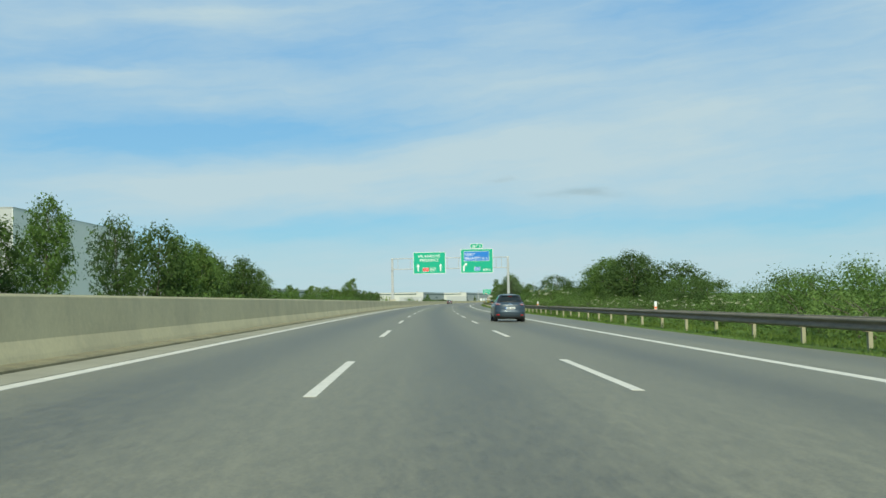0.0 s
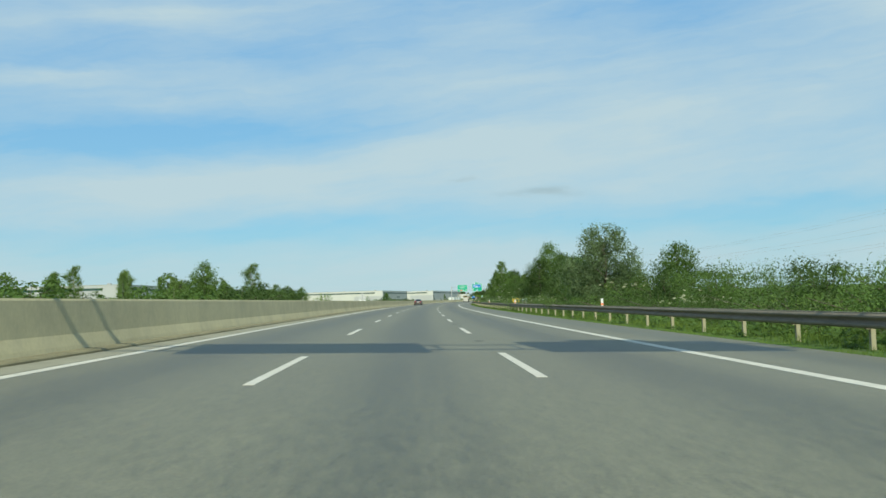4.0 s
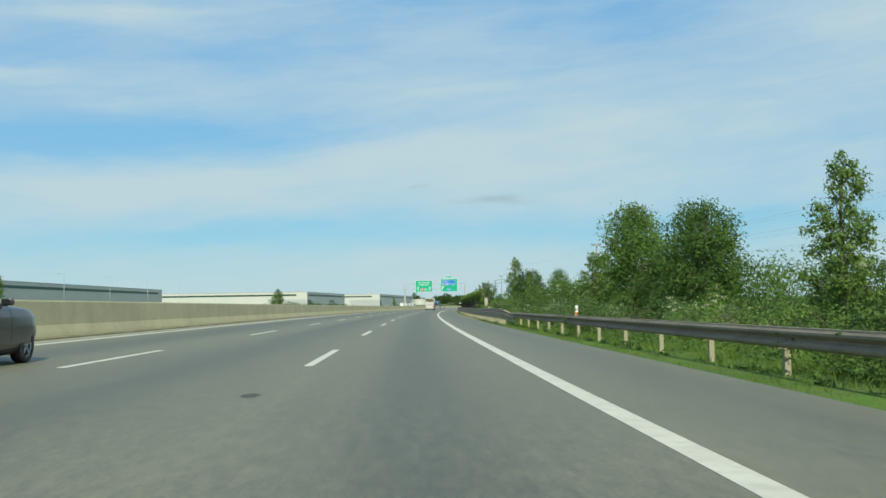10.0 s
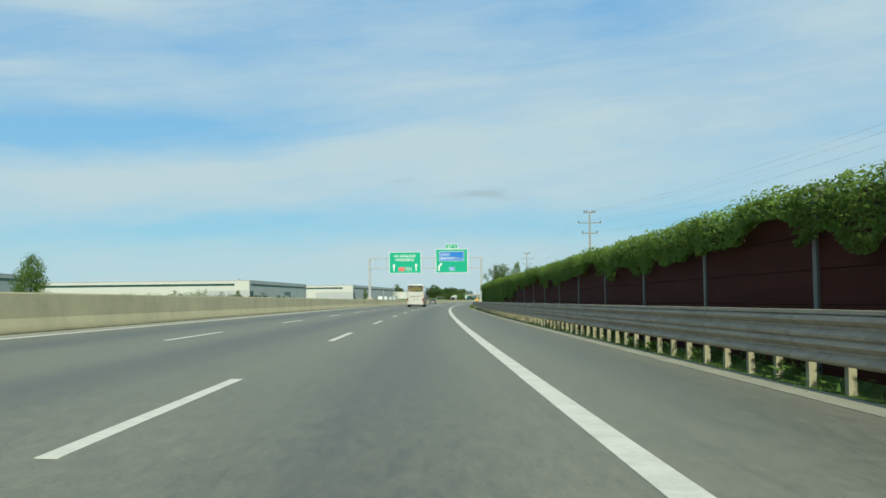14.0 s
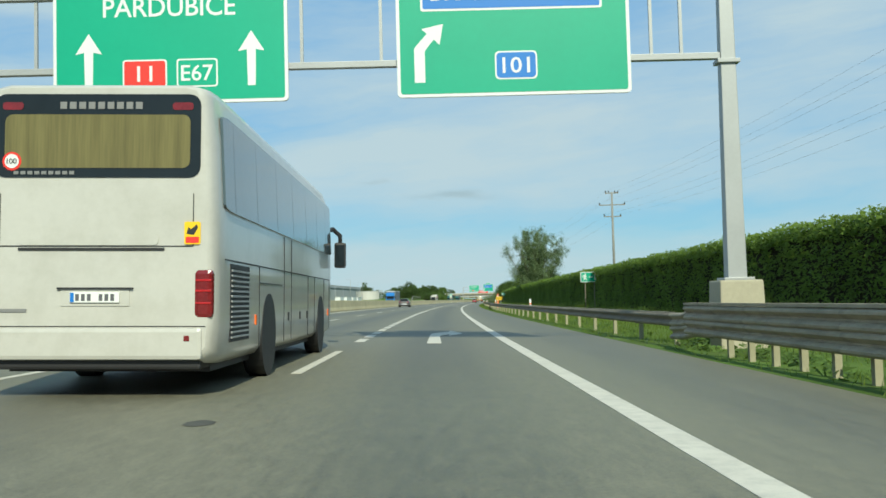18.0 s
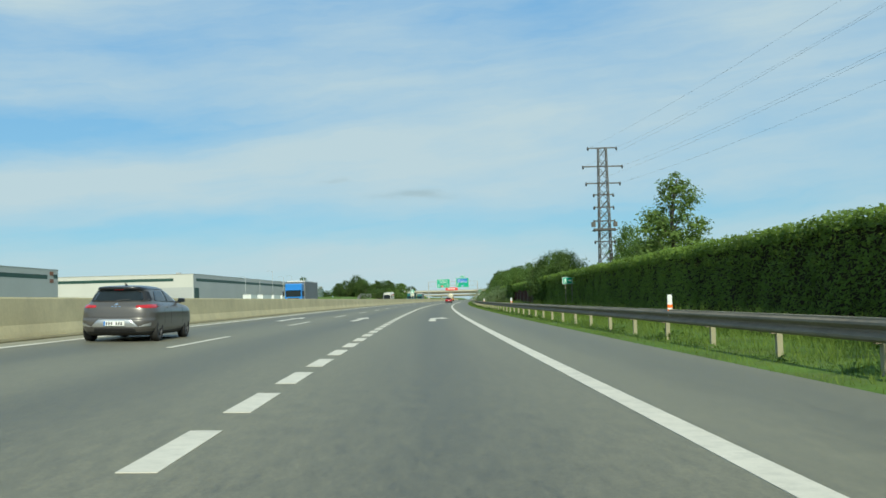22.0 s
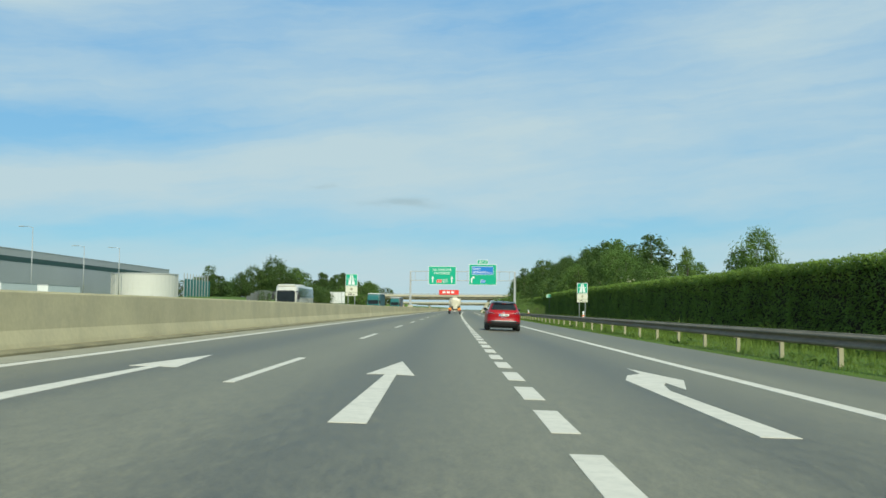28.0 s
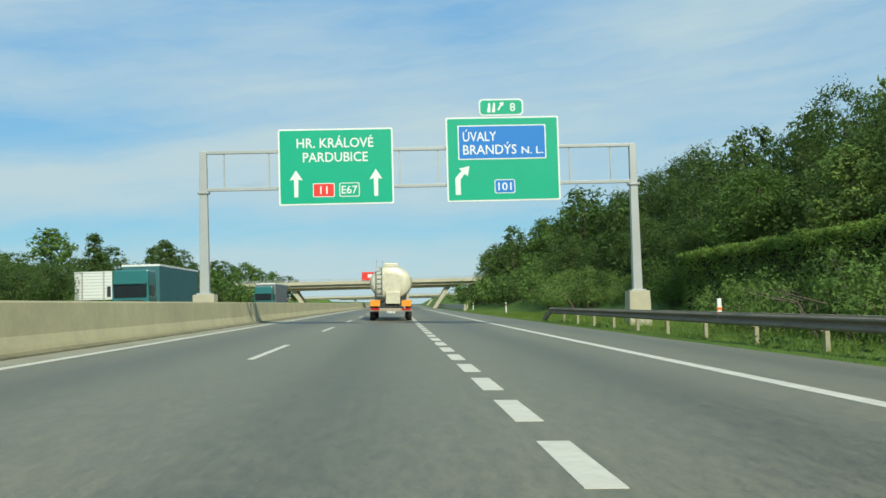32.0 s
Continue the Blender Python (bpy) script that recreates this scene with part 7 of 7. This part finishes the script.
        rear("bumper_panel", [(-0.90, 0.13), (0.90, 0.13), (0.93, 0.29), (0.80, 0.330), (-0.80, 0.330), (-0.93, 0.29)], TRIM, 0.008, round_=0.08)
        both("reflector", [(0.72, 0.262), (0.90, 0.268), (0.90, 0.285), (0.72, 0.28)], DARK_TAIL, 0.016)
        for i in range(5):
            rear("badge_letter", [(-0.16 + 0.075 * i, 0.445), (-0.115 + 0.075 * i, 0.445), (-0.115 + 0.075 * i, 0.460), (-0.16 + 0.075 * i, 0.460)], CHROME, 0.008, round_=0.1)
        rear("tailgate_seam", [(-0.80, 0.425), (0.80, 0.425), (0.80, 0.429), (-0.80, 0.429)], TRIM, 0.002, round_=0.02)
        for x in (-0.62, 0.62):
            bm = bmesh.new()
            tube(bm, [(x * hw, 0.62, zz(0.972)), (x * hw, 0.78, zz(1.0)), (x * hw, 1.9, zz(1.005)), (x * hw, 2.1, zz(0.965))], [0.014] * 4, 8)
            part("roof_rail", bm, TRIM, c)
        zp = 0.535
    else:
        both("tail_lamp", [(0.40, 0.565), (0.96, 0.545), (0.96, 0.60), (0.90, 0.645), (0.44, 0.64)], TAIL, 0.012, round_=0.12)
        rear("bumper_valance", [(-0.62, 0.16), (0.62, 0.16), (0.56, 0.235), (-0.56, 0.235)], TRIM, 0.012, round_=0.1)
        rear("chrome_strip", [(-0.55, 0.245), (0.55, 0.245), (0.55, 0.257), (-0.55, 0.257)], CHROME, 0.012, round_=0.05)
        rear("tailgate_seam", [(-0.74, 0.445), (0.74, 0.445), (0.74, 0.450), (-0.74, 0.450)], TRIM, 0.003, round_=0.02)
        both("reflector", [(0.70, 0.29), (0.90, 0.295), (0.90, 0.315), (0.70, 0.31)], TAIL, 0.01)
        zp = 0.575
        for x in (-0.62, 0.62):
            bm = bmesh.new()
            tube(bm, [(x * hw, -0.03, zz(0.17)), (x * hw, 0.3, zz(0.17))], [0.045, 0.045], 12)
            part("exhaust_tip", bm, CHROME, c)
    hit = skin.ray_cast(Vector((0, -1, zz(zp))), Vector((0, 1, 0)))[0]
    number_plate(c, hit.y - 0.022, zz(zp), wide=0.50)
    rear("badge", [(-0.045, zp + 0.08), (0.045, zp + 0.08), (0.035, zp + 0.108), (-0.035, zp + 0.108)] if kind != "hatch" else [(-0.05, 0.645), (0.05, 0.645), (0.04, 0.672), (-0.04, 0.672)], CHROME, 0.01)
    if kind == "hatch":
        for i in range(3):
            rear("badge_letter", [(-0.12 + 0.09 * i, 0.612), (-0.06 + 0.09 * i, 0.612), (-0.06 + 0.09 * i, 0.624), (-0.12 + 0.09 * i, 0.624)], CHROME, 0.008, round_=0.1)
    # flanks: seams, handles, mirrors
    for y in (0.26 * L, yb + 0.03, 0.665 * L):
        flank("door_seam", [(y - 0.004, 0.26), (y + 0.004, 0.26), (y + 0.004, 0.66), (y - 0.004, 0.66)], TRIM, 0.002, 0.02)
    for y in (0.31 * L, 0.53 * L):
        flank("door_handle", [(y, 0.59), (y + 0.2, 0.592), (y + 0.2, 0.61), (y, 0.61)], paint, 0.03)
    for sgn in (-1, 1):
        mx = sgn * (hw * 0.985 + 0.02)
        part("mirror_arm", box(min(mx, mx - sgn * 0.22), max(mx, mx - sgn * 0.22), 0.60 * L + 0.03, 0.60 * L + 0.10, zz(0.68), zz(0.68) + 0.05, 0.01), TRIM, c)
        part("mirror", box(mx - 0.09, mx + 0.09, 0.60 * L, 0.60 * L + 0.15, zz(0.69), zz(0.69) + 0.12, 0.045), roof_paint or paint, c)
        part("mirror_glass", box(mx - 0.07, mx + 0.07, 0.60 * L - 0.006, 0.60 * L + 0.002, zz(0.69) + 0.02, zz(0.69) + 0.10, 0.003), CAR_GLASS, c)
        for y in (ya, ya + base):
            wheel(c, sgn * (hw - 0.115), y, r, 0.20, DARK_ALLOY if kind == "hatch" and roof_paint else ALLOY)
    bm = bmesh.new()
    tube(bm, [(0, 0.95, zz(0.985)), (0, 0.78, zz(0.985) + 0.075)], [0.035, 0.008], 6)
    part("aerial", bm, TRIM, c)
    part("underbody", box(-hw + 0.22, hw - 0.22, 0.35, L - 0.4, 0.15, 0.30), TRIM, c)
    return c


def lane(s, d, rz=0.0):
    return stand(s, d, deck(d), rz, TILT)


car("blue_hatchback", "steel blue small electric hatchback driving in the slow lane", lane(41.85, 3.84), paintwork("steel_blue_paint", (0.036, 0.055, 0.074)), 4.00, 1.68, 1.49, 2.44, "hatch")
car("brown_saloon", "dark bronze saloon car driving in the fast lane", lane(357.6, -3.75), paintwork("bronze_paint", (0.070, 0.058, 0.052)), 4.70, 1.82, 1.40, 2.85, "sedan")
car("grey_hatchback", "graphite grey hatchback with a black roof in the fast lane", lane(776.9, -3.9), paintwork("graphite_paint", (0.105, 0.098, 0.092)), 4.37, 1.84, 1.38, 2.67, "hatch", paintwork("black_paint", (0.02, 0.021, 0.024)))
car("red_crossover", "bright red small crossover with a black roof in the exit lane", lane(1008.9, 3.50), paintwork("red_paint", (0.31, 0.006, 0.012), 0.0, 0.36, 0.18), 4.14, 1.74, 1.49, 2.57, "suv", paintwork("roof_black_paint", (0.025, 0.03, 0.045)))

COACH = surface("white_coach_paint", (0.50, 0.487, 0.44), 0.30, vary=0.06, coarse=0.5, fine=12, coat=0.5, dirt=(0.36, 0.345, 0.29), dirt_amount=0.5)
CURTAIN = surface("coach_curtain", (0.14, 0.125, 0.05), 0.9, vary=0.3, coarse=1.5, fine=6, stretch=(6, 1, 0.3))
TINT = surface("tinted_glass", (0.07, 0.10, 0.115), 0.06, vary=0.25, coarse=0.5, fine=3, spec=0.7, coat=0.3)

DIM = surface("dim_lettering", (0.20, 0.20, 0.195), 0.6, vary=0.1)
TINT_EDGE = surface("tinted_glass_edge", (0.065, 0.09, 0.105), 0.1, vary=0.2, coarse=0.5, fine=3, spec=0.7)


def coach(label, m):
    """A tall white touring coach; the tail is at y = 0."""
    c = thing("touring_coach", label, "coach", m, group="touring coaches")
    L, hw, top = 12.1, 1.275, 3.36

    def ring(y, w, zb, zt, r):
        half = [(w - 0.10, zb), (w - 0.02, zb + 0.10), (w, zb + 0.4), (w - 0.005, 1.9), (w - 0.05, zt - 0.55), (w - 0.10, zt - r), (w - 0.10 - r * 0.35, zt - r * 0.3), (w - 0.16 - r, zt)]
        return [(x, y, z) for x, z in half] + [(-x, y, z) for x, z in half[::-1]]
    rings = [ring(0.0, hw - 0.10, 0.44, top - 0.07, 0.10), ring(0.06, hw - 0.04, 0.40, top - 0.03, 0.12), ring(0.22, hw - 0.005, 0.36, top - 0.02, 0.12), ring(0.6, hw, 0.34, top, 0.12), ring(10.6, hw, 0.34, top, 0.12), ring(11.5, hw - 0.03, 0.36, top - 0.03, 0.2), ring(11.95, hw - 0.12, 0.40, top - 0.35, 0.3), ring(12.1, hw - 0.25, 0.48, top - 0.9, 0.3)]
    part("body", loft(rings), COACH, c)
    # rear
    a = -0.012
    part("rear_window", plate(bmesh.new(), rounded(-1.09, 1.09, 2.33, 3.22, 0.12), a, 0.03), CAR_GLASS, c)
    part("curtain", plate(bmesh.new(), rounded(-0.98, 0.98, 2.43, 3.00, 0.08), a - 0.006, a), CURTAIN, c, "drawn yellow curtains behind the rear window")
    for x in (-0.9, 0.9):
        part("high_lamp", plate(bmesh.new(), rounded(x - 0.11, x + 0.11, 3.05, 3.13, 0.03), a - 0.006, a), DARK_TAIL, c)
    for x0, x1, z, h in ((-0.40, 0.50, 3.06, 0.075), (-0.88, -0.22, 2.36, 0.035)):
        n = 9
        for i in range(n):
            w = (x1 - x0) / n
            sheet("brand_bar", [(x0 + i * w, z), (x0 + (i + 0.7) * w, z), (x0 + (i + 0.7) * w, z + h), (x0 + i * w, z + h)], a - 0.006, DIM, c)
    bm = bmesh.new()
    bmesh.ops.create_circle(bm, cap_ends=True, segments=20, radius=0.10)
    bmesh.ops.transform(bm, matrix=Matrix.Translation((-0.90, a - 0.009, 2.50)) @ Matrix.Rotation(math.pi / 2, 4, "X"), verts=bm.verts)
    sp = part("speed_sticker", bm, RED, c, "round red-rimmed speed sticker")
    bm = bmesh.new()
    bmesh.ops.create_circle(bm, cap_ends=True, segments=20, radius=0.075)
    bmesh.ops.transform(bm, matrix=Matrix.Translation((-0.90, a - 0.013, 2.50)) @ Matrix.Rotation(math.pi / 2, 4, "X"), verts=bm.verts)
    part("sticker_face", bm, WHITE, sp)
    words("100", 0.055, BLACK, "lettering", sp, -0.90, a - 0.016, 2.473, True, width=0.105, thick=0.001)
    part("warning_sticker", plate(bmesh.new(), rounded(0.93, 1.10, 1.62, 1.86, 0.02), a - 0.004, 0.03), YELLOW, c)
    part("sticker_bar", plate(bmesh.new(), rounded(0.945, 1.085, 1.635, 1.70, 0.01), a - 0.007, a - 0.004), RED, c)
    part("sticker_mark", plate(bmesh.new(), [(0.955, 1.73), (1.03, 1.72), (1.075, 1.80), (1.06, 1.83), (1.0, 1.78), (0.97, 1.80)], a - 0.007, a - 0.004), BLACK, c)
    for x in (-1.02, 0.97):
        part("rear_marker", box(x - 0.03, x + 0.03, -0.036, 0.0, 0.60, 0.66, 0.006), DARK_TAIL, c)
    part("maker_bar", box(-1.0, -0.72, -0.010, 0.0, 0.905, 0.94), DIM, c)
    part("engine_flap_seam", box(-1.02, 1.02, -0.006, 0.05, 1.595, 1.607), TRIM, c)
    part("flap_grip", box(-0.82, 0.72, -0.016, 0.05, 1.555, 1.585, 0.006), TRIM, c)
    part("flap_ridge", plate(bmesh.new(), rounded(-0.82, 0.66, 1.61, 1.74, 0.06), -0.010, 0.03), COACH, c)
    for x in (-1.02, 1.02):
        part("flap_seam", box(x - 0.005, x + 0.005, -0.005, 0.05, 1.60, 2.16), TRIM, c)
    part("bumper_seam", box(-1.16, 1.16, -0.005, 0.06, 0.62 + 0.13, 0.76), TRIM, c)
    part("bumper", box(-1.13, 1.13, -0.03, 0.3, 0.40, 0.745, 0.05), COACH, c)
    part("skirt", box(-1.1, 1.1, 0.05, 0.9, 0.30, 0.42, 0.03), TRIM, c)
    for sgn in (-1, 1):
        x = sgn * 1.135
        cl = part("lamp_cluster", box(x - 0.10, x + 0.10, -0.012, 0.22, 0.84, 1.36, 0.05), DARK_TAIL, c, "tall red tail lamp cluster")
        for z in (1.00, 1.13, 1.24):
            part("lamp_lens", box(x - 0.085, x + 0.085, -0.02, 0.0, z - 0.012, z + 0.012, 0.006), TAIL, cl)
    number_plate(c, -0.018, 1.06)
    part("plate_recess", box(-0.36, 0.36, -0.010, 0.0, 0.97, 1.15), COACH, c)
    part("plate_lamp", box(-0.40, 0.40, -0.03, 0.0, 1.145, 1.165, 0.004), TRIM, c)
    # sides: long window band, flaps, grille, markers
    for sgn in (-1, 1):
        x = sgn * (hw - 0.045)
        quad = [(sgn * (hw + 0.004), 0.35, 2.02), (sgn * (hw + 0.004), 11.2, 2.02), (sgn * (hw - 0.05), 11.2, 3.08), (sgn * (hw - 0.05), 0.35, 3.08)]
        if sgn < 0:
            quad = [quad[1], quad[0], quad[3], quad[2]]
        pane("window_band", quad, (0.0, 0.0, 0.0, 0.0), TINT, c, 0.012, roundness=0.05, label="long band of tinted side windows")
        for y in (0.9, 2.3, 3.9, 5.5, 7.1, 8.7, 10.2):
            q = [(sgn * (hw + 0.004), y - 0.018, 2.04), (sgn * (hw + 0.004), y + 0.018, 2.04), (sgn * (hw - 0.05), y + 0.018, 3.06), (sgn * (hw - 0.05), y - 0.018, 3.06)]
            pane("window_joint", q if sgn > 0 else [q[1], q[0], q[3], q[2]], (0, 0, 0, 0), TINT_EDGE, c, 0.013, roundness=0.01)
        part("belt_seam", box(sgn * hw - 0.004, sgn * hw + 0.006, 0.4, 11.0, 1.47, 1.485), TRIM, c)
        for y in (2.5, 4.6, 5.35, 7.4, 8.35, 9.9, 10.9):
            part("flap_seam", box(sgn * hw - 0.004, sgn * hw + 0.006, y - 0.006, y + 0.006, 0.42, 2.0 if y in (4.6, 5.35) else 1.47), TRIM, c)
        part("lower_seam", box(sgn * hw - 0.004, sgn * hw + 0.006, 2.5, 4.4, 1.255, 1.267), TRIM, c)
        for i in range(14):
            z = 0.60 + 0.058 * i
            part("louvre", box(sgn * hw - 0.01, sgn * hw + 0.02, 0.72, 1.75, z, z + 0.022, 0.003), MAST, c)
        part("grille", box(sgn * hw - 0.02, sgn * hw + 0.005, 0.68, 1.79, 0.56, 1.44), TRIM, c)
        for y in (2.2, 5.0, 6.3, 7.2, 10.6):
            part("side_marker", box(sgn * hw - 0.01, sgn * hw + 0.012, y, y + 0.10, 0.72, 0.85, 0.004), ORANGE if y in (2.2, 10.6) else TRIM, c)
        for y in (3.25, 9.34):
            bm = bmesh.new()
            bmesh.ops.create_cone(bm, cap_ends=True, segments=32, radius1=0.565, radius2=0.565, depth=0.24)
            bmesh.ops.transform(bm, matrix=Matrix.Translation((sgn * (hw - 0.112), y, 0.56)) @ Matrix.Rotation(math.pi / 2, 4, "Y"), verts=bm.verts)
            part("wheel_arch", bm, TRIM, c)
            wheel(c, sgn * (hw - 0.14), y, 0.505, 0.28, ALLOY, 8)
        # mirror on its arm
        bm = bmesh.new()
        tube(bm, [(sgn * 1.05, 11.75, 2.62), (sgn * 1.24, 12.02, 2.66), (sgn * 1.39, 12.12, 2.52), (sgn * 1.40, 12.10, 2.30)], [0.05, 0.055, 0.055, 0.045], 8)
        mr = part("mirror_arm", bm, TRIM, c)
        part("mirror", box(sgn * 1.40 - 0.13, sgn * 1.40 + 0.13, 12.0, 12.16, 1.78, 2.36, 0.05), TRIM, mr)
        part("mirror_glass", box(sgn * 1.40 - 0.10, sgn * 1.40 + 0.10, 11.992, 11.999, 1.83, 2.30), CAR_GLASS, mr)
    part("windscreen", plate(bmesh.new(), rounded(-1.0, 1.0, 0.95, 2.75, 0.2), 12.06, 12.12), CAR_GLASS, c)
    part("roof_unit", box(-0.85, 0.85, 4.2, 7.0, top - 0.02, top + 0.16, 0.08), COACH, c)
    part("roof_fairing", box(-1.0, 1.0, 10.8, 11.8, top - 0.2, top + 0.08, 0.1), COACH, c)
    part("underbody", box(-1.1, 1.1, 0.5, 11.5, 0.25, 0.45), TRIM, c)
    return c


coach("tall white touring coach with dark rear window in the middle lane", lane(627.8, 0.26))
coach("white touring coach coming along the opposite carriageway", stand(1079, -17.5, 0.12, 180))


def rolling(parent, hw, ys, r=0.5, w=0.30):
    for y in ys:
        for sgn in (-1, 1):
            wheel(parent, sgn * (hw - w / 2), y, r, w, ALLOY, 8)


TANKWHITE = surface("cream_tank_paint", (0.60, 0.56, 0.43), 0.4, metal=0.1, vary=0.1, coarse=0.8, fine=8, coat=0.4, dirt=(0.30, 0.27, 0.2), dirt_amount=0.5)
AMBER = surface("amber_panel", (0.80, 0.28, 0.02), 0.4, vary=0.1)


def tanker(m):
    c = thing("tanker_truck", "cream-coloured tanker semi-trailer with orange panels at its tail", "truck", m)
    rings = []
    for y, k in ((-0.04, 0.50), (0.0, 0.80), (0.10, 0.93), (0.32, 0.98), (0.7, 1.0), (10.6, 1.0), (10.9, 0.95), (11.0, 0.8)):
        rings.append([(1.27 * k * math.cos(a), y, 2.25 + 1.05 * k * math.sin(a)) for a in (math.tau * i / 28 for i in range(28))])
    part("tank", loft(rings), TANKWHITE, c)
    part("top_walkway", box(-0.42, 0.42, 0.25, 10.5, 3.22, 3.42, 0.03), TANKWHITE, c)
    part("tail_box", box(-0.30, 0.55, -0.25, 0.3, 1.0, 1.72, 0.03), TANKWHITE, c)
    for x in (-0.85, -0.52):
        bm = bmesh.new()
        tube(bm, [(x, -0.20, 1.3), (x, -0.20, 3.2), (x, 0.25, 3.55)], [0.03, 0.03, 0.03], 6)
        part("ladder_rail", bm, MAST, c)
    for i in range(7):
        part("ladder_rung", box(-0.85, -0.52, -0.22, -0.18, 1.45 + 0.28 * i, 1.49 + 0.28 * i), MAST, c)
    part("seam_ring", loft([[(1.20 * math.cos(a), y, 2.25 + 0.985 * math.sin(a)) for a in (math.tau * i / 28 for i in range(28))] for y in (0.085, 0.115)], True, False), MAST, c)
    part("bumper_beam", box(-1.22, 1.22, -0.30, -0.12, 0.55, 0.74, 0.02), ZINC, c)
    part("chassis", box(-0.5, 0.5, -0.1, 10.5, 0.75, 1.05), TRIM, c)
    for sgn in (-1, 1):
        x = sgn * 0.92
        part("warning_panel", box(x - 0.29, x + 0.29, -0.24, -0.16, 0.85, 1.22, 0.01), AMBER, c, "orange warning panel")
        part("tail_lamp", box(x - 0.26, x + 0.26, -0.33, -0.26, 0.62, 0.74, 0.01), TAIL, c)
        part("mudguard", box(x - 0.32, x + 0.32, -0.05, 3.6, 1.12, 1.2, 0.03), TRIM, c)
    number_plate(c, -0.32, 0.50)
    rolling(c, 1.24, (0.9, 2.2, 3.5, 9.6))
    part("cab", box(-1.22, 1.22, 11.4, 13.6, 0.6, 3.2, 0.12), COACH, c)
    part("cab_chassis", box(-0.5, 0.5, 10.0, 13.4, 0.6, 0.95), TRIM, c)
    rolling(c, 1.24, (12.6,))
    return c


tanker(lane(1156.2, 0.50))


def lorry(label, m, cab_colour, box_colour, length=13.0):
    """A tractor with a box trailer; the cab looks towards y = 0."""
    c = thing("lorry", label, "truck", m, group="lorries on the opposite carriageway")
    cab = part("cab", box(-1.23, 1.23, 0.0, 2.2, 0.7, 3.55, 0.12, (0.94, 0.9)), cab_colour, c)
    part("windscreen", plate(bmesh.new(), rounded(-1.05, 1.05, 1.75, 2.55, 0.1), -0.03, 0.08), CAR_GLASS, cab)
    part("sun_visor", box(-1.1, 1.1, -0.16, 0.10, 2.6, 2.75, 0.03), cab_colour, cab)
    part("radiator_grille", box(-0.85, 0.85, -0.03, 0.1, 0.95, 1.55, 0.04), TRIM, cab)
    part("bumper", box(-1.22, 1.22, -0.08, 0.5, 0.35, 0.8, 0.05), cab_colour, cab)
    for sgn in (-1, 1):
        part("headlamp", box(sgn * 0.95 - 0.2, sgn * 0.95 + 0.2, -0.10, 0.0, 0.55, 0.72, 0.02), LAMP, cab)
        part("mirror", box(sgn * 1.42 - 0.11, sgn * 1.42 + 0.11, 0.1, 0.25, 1.8, 2.5, 0.03), TRIM, cab)
        part("side_window", box(sgn * 1.19 - 0.05, sgn * 1.19 + 0.05, 0.5, 1.4, 1.8, 2.5, 0.02), CAR_GLASS, cab)
    part("trailer_box", box(-1.26, 1.26, 2.7, 2.7 + length, 1.15, 3.95, 0.03), box_colour, c)
    part("roof_edge", box(-1.28, 1.28, 2.68, 2.72 + length, 3.86, 4.0, 0.02), WHITE, c)
    part("chassis", box(-0.5, 0.5, 0.5, 2.5 + length, 0.75, 1.15), TRIM, c)
    rolling(c, 1.25, (0.9, 3.2, length - 2.2, length - 0.9, length + 0.4))
    return c


TEAL = paintwork("teal_lorry_paint", (0.02, 0.13, 0.13), 0.1)
SKY_BLUE = paintwork("bright_blue_paint", (0.02, 0.19, 0.55), 0.1)
GREY_TARP = surface("grey_tarpaulin", (0.13, 0.145, 0.15), 0.6, vary=0.15, coarse=0.5, fine=6)
TEAL_TARP = surface("teal_tarpaulin", (0.03, 0.11, 0.12), 0.6, vary=0.15, coarse=0.5, fine=6)
for label, s, cab, tarp in (("bright blue lorry with a grey trailer on the opposite carriageway", 890, SKY_BLUE, GREY_TARP), ("teal lorry with a dark tarpaulin trailer on the opposite carriageway", 1163, TEAL, TEAL_TARP),
                            ("pale teal lorry with a grey trailer near the overpass", 1226, TEAL, GREY_TARP)):
    lorry(label, stand(s, -16.5, 0.12, 0), cab, tarp)


def trailer(s, length, label):
    c = thing("parked_trailer", label, "trailer", stand(s, -59, ground(s, -59)), group="parked trailers in the yard")
    part("box_body", box(-1.25, 1.25, 0, length, 1.1, 3.95, 0.03), WHITE, c)
    part("chassis", box(-0.5, 0.5, 0.2, length - 0.2, 0.7, 1.1), TRIM, c)
    part("roof_edge", box(-1.27, 1.27, -0.02, length + 0.02, 3.85, 4.0, 0.02), MAST, c)
    rolling(c, 1.25, (1.2, 2.5, length - 1.5))


for s, n in ((1051, 9.0), (1068, 13.5), (1085.5, 11.0), (1100, 12.0)):
    trailer(s, n, "white box trailer parked in the warehouse yard")
